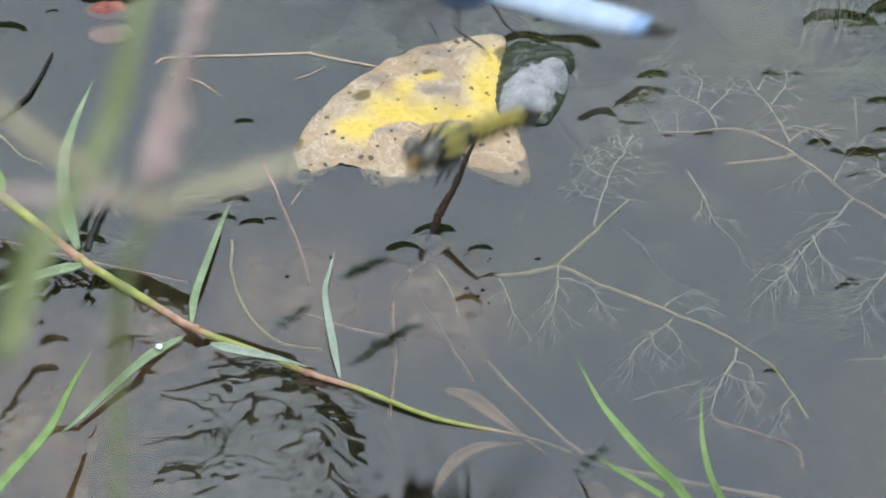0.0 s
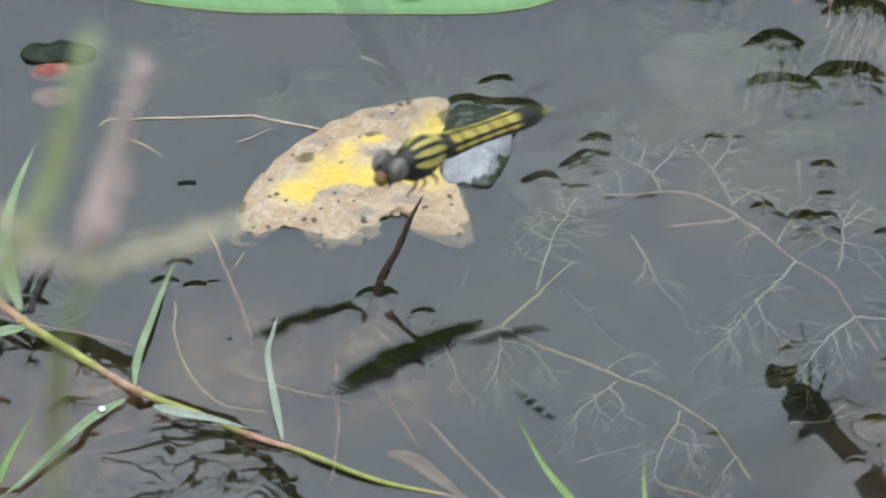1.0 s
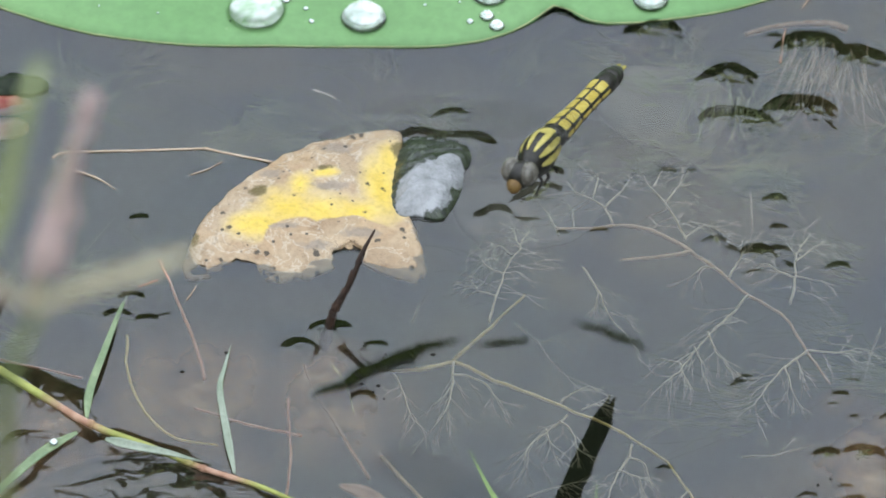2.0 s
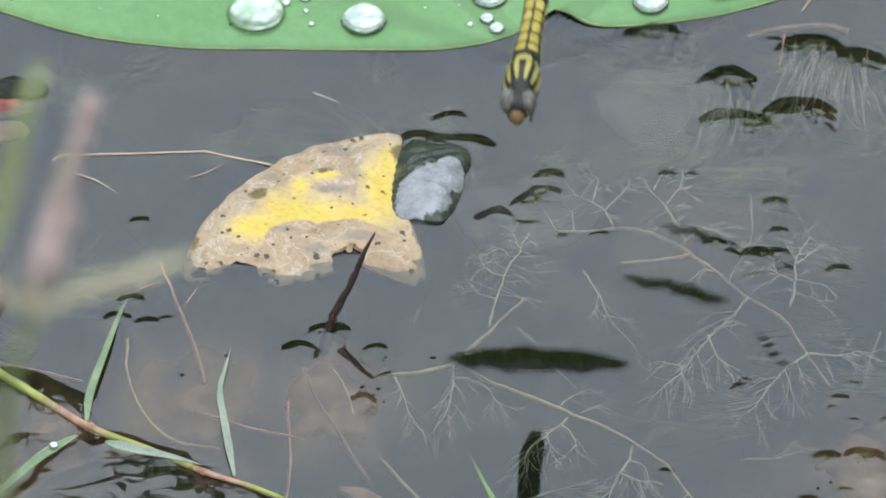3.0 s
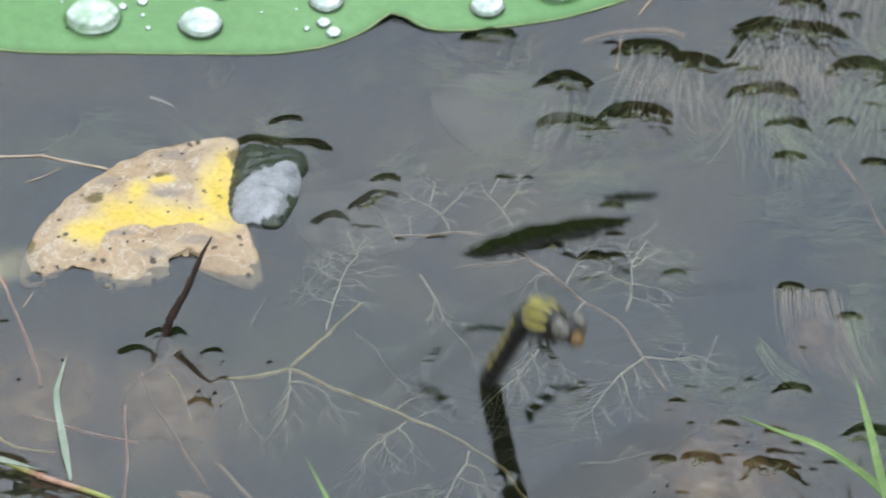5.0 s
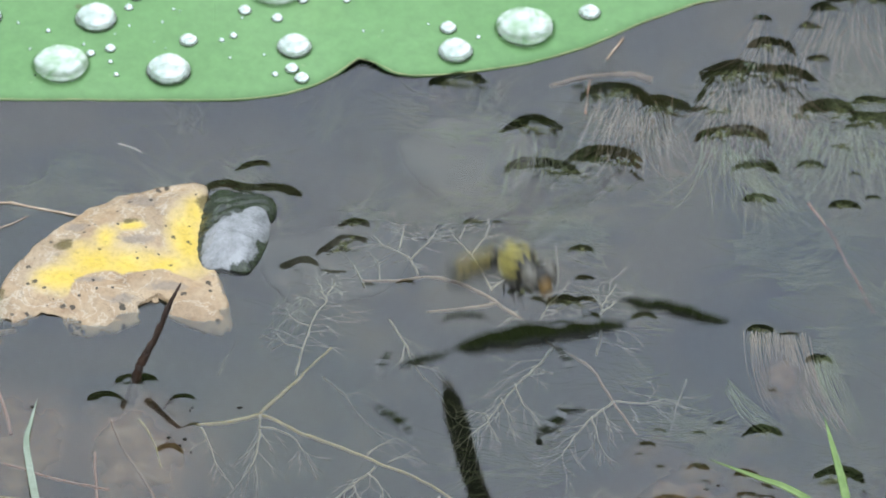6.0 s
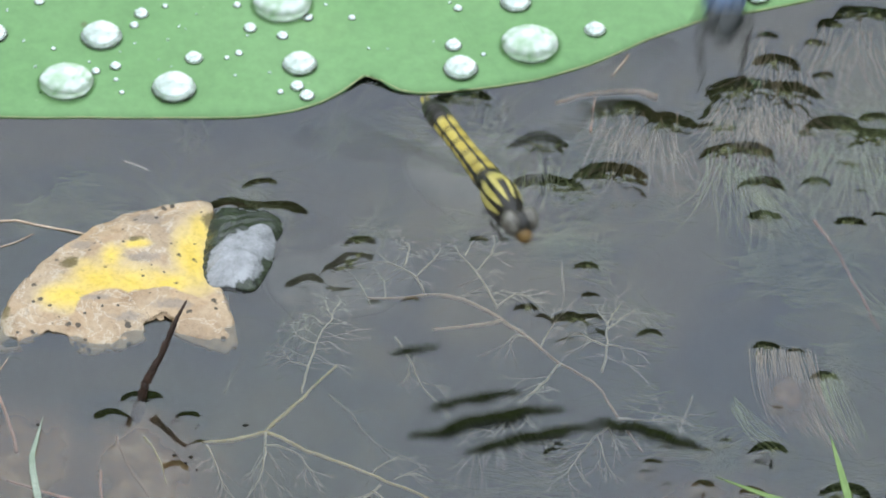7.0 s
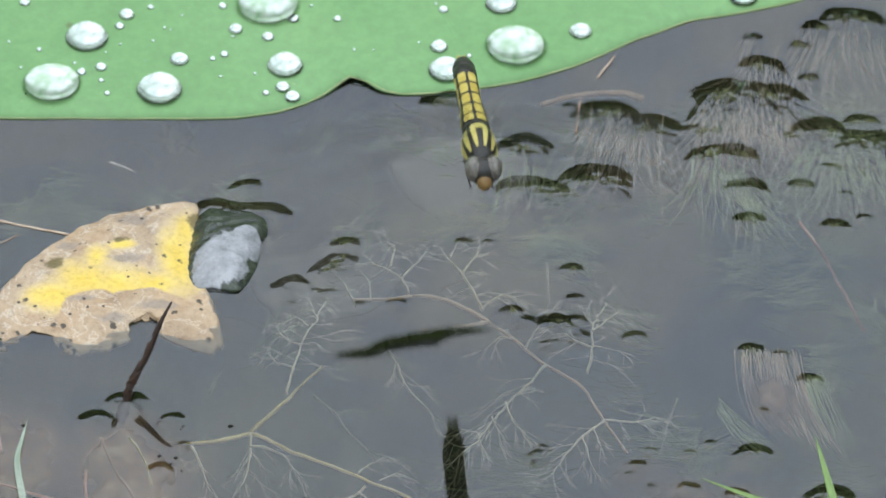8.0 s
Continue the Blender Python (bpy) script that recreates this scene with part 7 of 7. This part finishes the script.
def motions():
    spread()
    rings()
    bend_rows = [(0.0, pose(*ABDOMEN_ROOT, 2))]
    for t, _, _ in DIPS:
        bend_rows += [(t - 0.1, pose(*ABDOMEN_ROOT, 2)), (t, pose(*ABDOMEN_ROOT, 38)), (t + 0.1, pose(*ABDOMEN_ROOT, 2))]
    walk(ABDOMEN, bend_rows + [(8.0, pose(*ABDOMEN_ROOT, 2))])
    walk(FEMALE, [
        (0.00, fly(-0.0178, -0.0707, 0.0688, -0.42, -0.78, 0.46)),
        (0.10, fly(-0.0099, -0.0365, 0.0593, -0.44, -0.82, 0.36)),
        (0.20, fly(-0.0052, -0.0350, 0.0625, -0.39, -0.83, 0.40)),
        (0.30, fly(0.0055, -0.0314, 0.0488, -0.52, -0.83, 0.19)),
        (0.40, fly(-0.0053, -0.0571, 0.0280, -0.45, -0.78, 0.43)),
        (0.50, fly(-0.0008, -0.0675, 0.0667, -0.46, -0.76, 0.46)),
        (0.60, fly(0.0111, -0.0335, 0.0567, -0.47, -0.83, 0.29)),
        (0.70, fly(0.0173, -0.0325, 0.0602, -0.51, -0.79, 0.33)),
        (0.80, fly(0.0223, -0.0260, 0.0347, -0.71, -0.69, -0.14)),
        (0.90, fly(-0.0190, -0.0531, 0.0280, -0.45, -0.78, 0.43)),
        (1.00, fly(-0.0124, -0.0552, 0.0659, -0.56, -0.75, 0.35)),
        (1.10, fly(0.0025, -0.0182, 0.0483, -0.71, -0.70, 0.09)),
        (1.20, fly(0.0130, -0.0334, 0.0494, -0.59, -0.78, 0.20)),
        (1.30, fly(-0.0082, -0.0364, 0.0076, -0.26, -0.74, 0.62)),
        (1.40, fly(-0.0164, -0.0157, 0.0118, -0.24, -0.76, 0.61)),
        (1.50, fly(-0.0026, -0.0457, 0.0567, -0.61, -0.79, 0.05)),
        (1.60, fly(0.0009, -0.0517, 0.0679, -0.58, -0.75, 0.33)),
        (1.70, fly(0.0134, -0.0278, 0.0359, -0.51, -0.85, 0.16)),
        (2.00, fly(0.0153, -0.0282, 0.0499, -0.39, -0.89, 0.22)),
        (2.30, fly(0.0116, -0.0398, 0.0280, -0.10, -0.86, 0.50)),
        (2.50, fly(0.0164, -0.0298, 0.0603, -0.12, -0.93, 0.34)),
        (2.80, fly(0.0110, -0.0408, 0.0280, 0.00, -0.86, 0.50)),
        (2.90, fly(0.0156, -0.0304, 0.0477, -0.17, -0.93, 0.32)),
        (3.00, fly(0.0121, -0.0243, 0.0636, -0.09, -0.97, 0.21)),
        (3.10, fly(0.0112, -0.0204, 0.0654, -0.04, -0.98, 0.20)),
        (3.20, fly(0.0144, -0.0235, 0.0369, 0.19, -0.98, 0.11)),
        (3.30, fly(0.0243, -0.0512, 0.0280, 0.25, -0.84, 0.48)),
        (3.40, fly(0.0267, 0.0041, 0.0104, 0.21, -0.89, 0.42)),
        (3.50, fly(0.0246, -0.0245, 0.0593, 0.19, -0.97, 0.14)),
        (3.60, fly(0.0250, -0.0203, 0.0569, 0.14, -0.97, 0.19)),
        (3.70, fly(0.0346, -0.0392, 0.0280, 0.25, -0.84, 0.48)),
        (3.80, fly(0.0351, 0.0097, 0.0081, 0.26, -0.77, 0.59)),
        (3.90, fly(0.0332, -0.0183, 0.0623, 0.19, -0.96, 0.23)),
        (4.00, fly(0.0338, -0.0160, 0.0633, 0.17, -0.95, 0.26)),
        (4.10, fly(0.0427, -0.0196, 0.0161, 0.23, -0.87, 0.44)),
        (4.20, fly(0.0467, -0.0039, 0.0079, 0.27, -0.60, 0.75)),
        (4.30, fly(0.0360, -0.0285, 0.0619, 0.29, -0.90, 0.33)),
        (4.40, fly(0.0349, -0.0202, 0.0652, 0.24, -0.92, 0.31)),
        (4.50, fly(0.0365, -0.0350, 0.0330, 0.37, -0.92, 0.11)),
        (4.60, fly(0.0509, -0.0450, 0.0280, 0.35, -0.81, 0.46)),
        (4.70, fly(0.0461, -0.0338, 0.0570, 0.27, -0.91, 0.33)),
        (4.80, fly(0.0378, -0.0192, 0.0649, 0.20, -0.92, 0.35)),
        (4.90, fly(0.0304, -0.0140, 0.0550, 0.28, -0.91, 0.30)),
        (5.00, fly(0.0432, -0.0447, 0.0280, 0.45, -0.78, 0.43)),
        (5.10, fly(0.0447, -0.0024, 0.0149, 0.30, -0.68, 0.67)),
        (5.20, fly(0.0349, -0.0170, 0.0521, 0.38, -0.86, 0.33)),
        (5.45, fly(0.0395, -0.0398, 0.0280, 0.40, -0.80, 0.44)),
        (5.70, fly(0.0420, -0.0235, 0.0580, 0.29, -0.90, 0.33)),
        (5.95, fly(0.0450, -0.0358, 0.0280, 0.40, -0.80, 0.44)),
        (6.10, fly(0.0400, -0.0198, 0.0568, 0.28, -0.90, 0.35)),
        (6.30, fly(0.0301, -0.0163, 0.0476, 0.36, -0.90, 0.26)),
        (6.40, fly(0.0510, -0.0418, 0.0280, 0.40, -0.80, 0.44)),
        (6.50, fly(0.0557, -0.0357, 0.0422, 0.45, -0.68, 0.58)),
        (6.60, fly(0.0478, -0.0280, 0.0550, 0.47, -0.83, 0.30)),
        (6.70, fly(0.0373, -0.0268, 0.0589, 0.40, -0.87, 0.30)),
        (6.80, fly(0.0391, -0.0344, 0.0298, 0.32, -0.93, 0.16)),
        (6.90, fly(0.0471, -0.0336, 0.0280, 0.42, -0.79, 0.44)),
        (7.00, fly(0.0399, -0.0316, 0.0583, 0.32, -0.93, 0.17)),
        (7.10, fly(0.0376, -0.0228, 0.0593, 0.18, -0.96, 0.20)),
        (7.20, fly(0.0436, -0.0374, 0.0286, 0.27, -0.90, 0.35)),
        (7.30, fly(0.0446, -0.0411, 0.0280, 0.42, -0.79, 0.44)),
        (7.40, fly(0.0418, -0.0042, 0.0208, 0.19, -0.90, 0.38)),
        (7.50, fly(0.0359, -0.0217, 0.0648, 0.20, -0.95, 0.24)),
        (7.60, fly(0.0336, -0.0050, 0.0514, 0.07, -0.99, 0.15)),
        (7.70, fly(0.0358, -0.0101, 0.0090, 0.03, -0.85, 0.52)),
        (7.80, fly(0.0349, 0.0119, 0.0073, 0.08, -0.76, 0.65)),
        (7.90, fly(0.0378, -0.0221, 0.0643, 0.06, -0.96, 0.28)),
        (8.00, fly(0.0394, -0.0145, 0.0547, 0.05, -0.97, 0.24)),
    ])
    walk(MALE, [
        (0.00, fly(-0.0151, -0.0285, 0.0656, -0.83, 0.52, -0.21)),
        (0.10, fly(-0.0224, -0.0357, 0.0881, -0.28, 0.96, 0.08)),
        (0.20, fly(-0.0192, -0.0317, 0.0886, -0.18, 0.98, 0.09)),
        (0.30, fly(-0.0148, -0.0254, 0.0878, -0.17, 0.98, 0.07)),
        (0.40, fly(-0.0143, -0.0143, 0.0877, -0.15, 0.99, 0.07)),
        (0.50, fly(-0.0164, -0.0319, 0.0877, -0.17, 0.98, 0.07)),
        (0.60, fly(-0.0145, -0.0379, 0.0880, -0.06, 1.00, 0.08)),
        (0.70, fly(-0.0086, -0.0353, 0.0874, 0.01, 1.00, 0.06)),
        (0.80, fly(0.0041, -0.0087, 0.0860, 0.00, 1.00, 0.03)),
        (0.90, fly(0.0563, 0.0114, 0.0800, -0.24, 0.92, -0.30)),
        (1.00, fly(0.0600, 0.0323, 0.0800, -0.57, 0.71, -0.42)),
        (1.10, fly(0.0682, -0.0320, 0.0824, -0.72, 0.55, -0.44)),
        (1.20, fly(0.0488, -0.0427, 0.0819, -0.68, 0.61, -0.40)),
        (1.30, fly(0.0164, -0.0764, 0.0800, -0.65, 0.71, -0.27)),
        (1.40, fly(0.0020, -0.0695, 0.0799, -0.73, 0.62, -0.27)),
        (1.50, fly(-0.0019, -0.0628, 0.0799, -0.90, 0.35, -0.26)),
        (1.60, fly(0.0012, -0.0592, 0.0812, -0.83, 0.42, -0.36)),
        (1.70, fly(0.0052, -0.0438, 0.0716, -0.84, -0.45, 0.30)),
        (2.00, fly(0.0194, -0.0707, 0.1442, -0.72, -0.57, 0.40)),
        (2.40, fly(0.0224, -0.0482, 0.1459, -0.44, -0.85, 0.28)),
        (2.80, fly(0.0177, -0.0500, 0.1465, 0.00, -0.97, 0.24)),
        (3.10, fly(0.0070, -0.0217, 0.1066, 0.05, -0.97, 0.23)),
        (3.20, fly(0.0085, -0.0362, 0.1066, 0.08, -0.97, 0.24)),
        (3.30, fly(0.0194, -0.0334, 0.0883, 0.10, -0.99, 0.12)),
        (3.40, fly(0.0283, -0.0379, 0.0886, 0.13, -0.99, 0.10)),
        (3.50, fly(0.0327, -0.0306, 0.0888, 0.10, -0.99, 0.08)),
        (3.60, fly(0.0393, -0.0721, 0.1478, 0.08, -0.98, 0.15)),
        (3.80, fly(0.0405, -0.0459, 0.1474, 0.08, -0.98, 0.18)),
        (4.40, fly(0.0166, -0.0506, 0.1473, 0.03, -0.98, 0.18)),
        (4.90, fly(-0.0109, -0.0578, 0.1478, -0.02, -0.99, 0.15)),
        (5.00, fly(-0.0074, -0.0730, 0.1480, -0.02, -0.99, 0.14)),
        (5.10, fly(-0.0077, -0.0211, 0.0888, -0.03, -1.00, 0.08)),
        (5.20, fly(-0.0157, -0.0284, 0.0884, -0.10, -0.99, 0.11)),
        (5.40, fly(-0.0195, -0.0566, 0.1479, -0.13, -0.98, 0.14)),
        (5.60, fly(-0.0146, -0.0411, 0.1447, -0.59, -0.72, 0.36)),
        (5.70, fly(-0.0060, -0.0456, 0.1466, -0.93, -0.27, 0.23)),
        (5.80, fly(-0.0032, -0.0551, 0.1558, -0.75, 0.52, -0.40)),
        (6.00, fly(0.0017, -0.0428, 0.1536, -0.46, 0.85, -0.25)),
        (6.20, fly(0.0066, 0.0539, 0.0682, 0.25, 0.95, -0.20)),
        (6.40, fly(0.0233, 0.0225, 0.0708, 0.64, 0.76, -0.13)),
        (6.50, fly(0.0270, 0.0138, 0.0731, 0.66, 0.75, -0.07)),
        (6.60, fly(0.0340, 0.0096, 0.0751, 0.55, 0.83, -0.02)),
        (6.70, fly(0.0500, 0.0463, 0.0680, 0.45, 0.87, -0.20)),
        (6.80, fly(0.0830, -0.0274, 0.1329, 0.72, 0.54, -0.44)),
        (6.84, fly(0.0796, -0.0470, 0.1477, 0.91, -0.39, 0.16)),
        (6.90, fly(0.0845, -0.0556, 0.1462, 0.29, -0.92, 0.26)),
        (7.00, fly(0.0777, -0.0123, 0.0876, -0.08, -0.98, 0.16)),
        (7.10, fly(0.0632, -0.0129, 0.0678, -0.21, -0.84, 0.50)),
        (7.20, fly(0.0412, -0.0198, 0.0477, -0.70, -0.57, 0.43)),
        (7.30, fly(0.0159, -0.0301, 0.0482, -0.73, -0.56, 0.40)),
        (7.40, fly(0.0061, -0.0253, 0.0487, -0.76, -0.54, 0.36)),
        (7.43, fly(0.0094, -0.0320, 0.0578, -0.95, 0.29, -0.13)),
        (7.46, fly(0.0048, -0.0104, 0.0454, -0.41, 0.85, -0.32)),
        (7.50, fly(0.0066, -0.0104, 0.0537, -0.17, 0.98, -0.11)),
        (7.60, fly(0.0052, -0.0042, 0.0653, -0.10, 0.98, 0.19)),
        (7.70, fly(0.0036, 0.0111, 0.0600, 0.05, 1.00, 0.05)),
        (7.80, fly(0.0110, 0.0280, 0.0612, 0.66, 0.75, 0.03)),
        (7.90, fly(0.0155, 0.0137, 0.0776, 0.64, 0.77, -0.06)),
        (8.00, fly(0.0276, 0.0145, 0.0949, 0.55, 0.82, -0.13)),
    ])
    beat(FEMALE_WINGS, 2.1)
    beat(MALE_WINGS, 1.9)


motions()
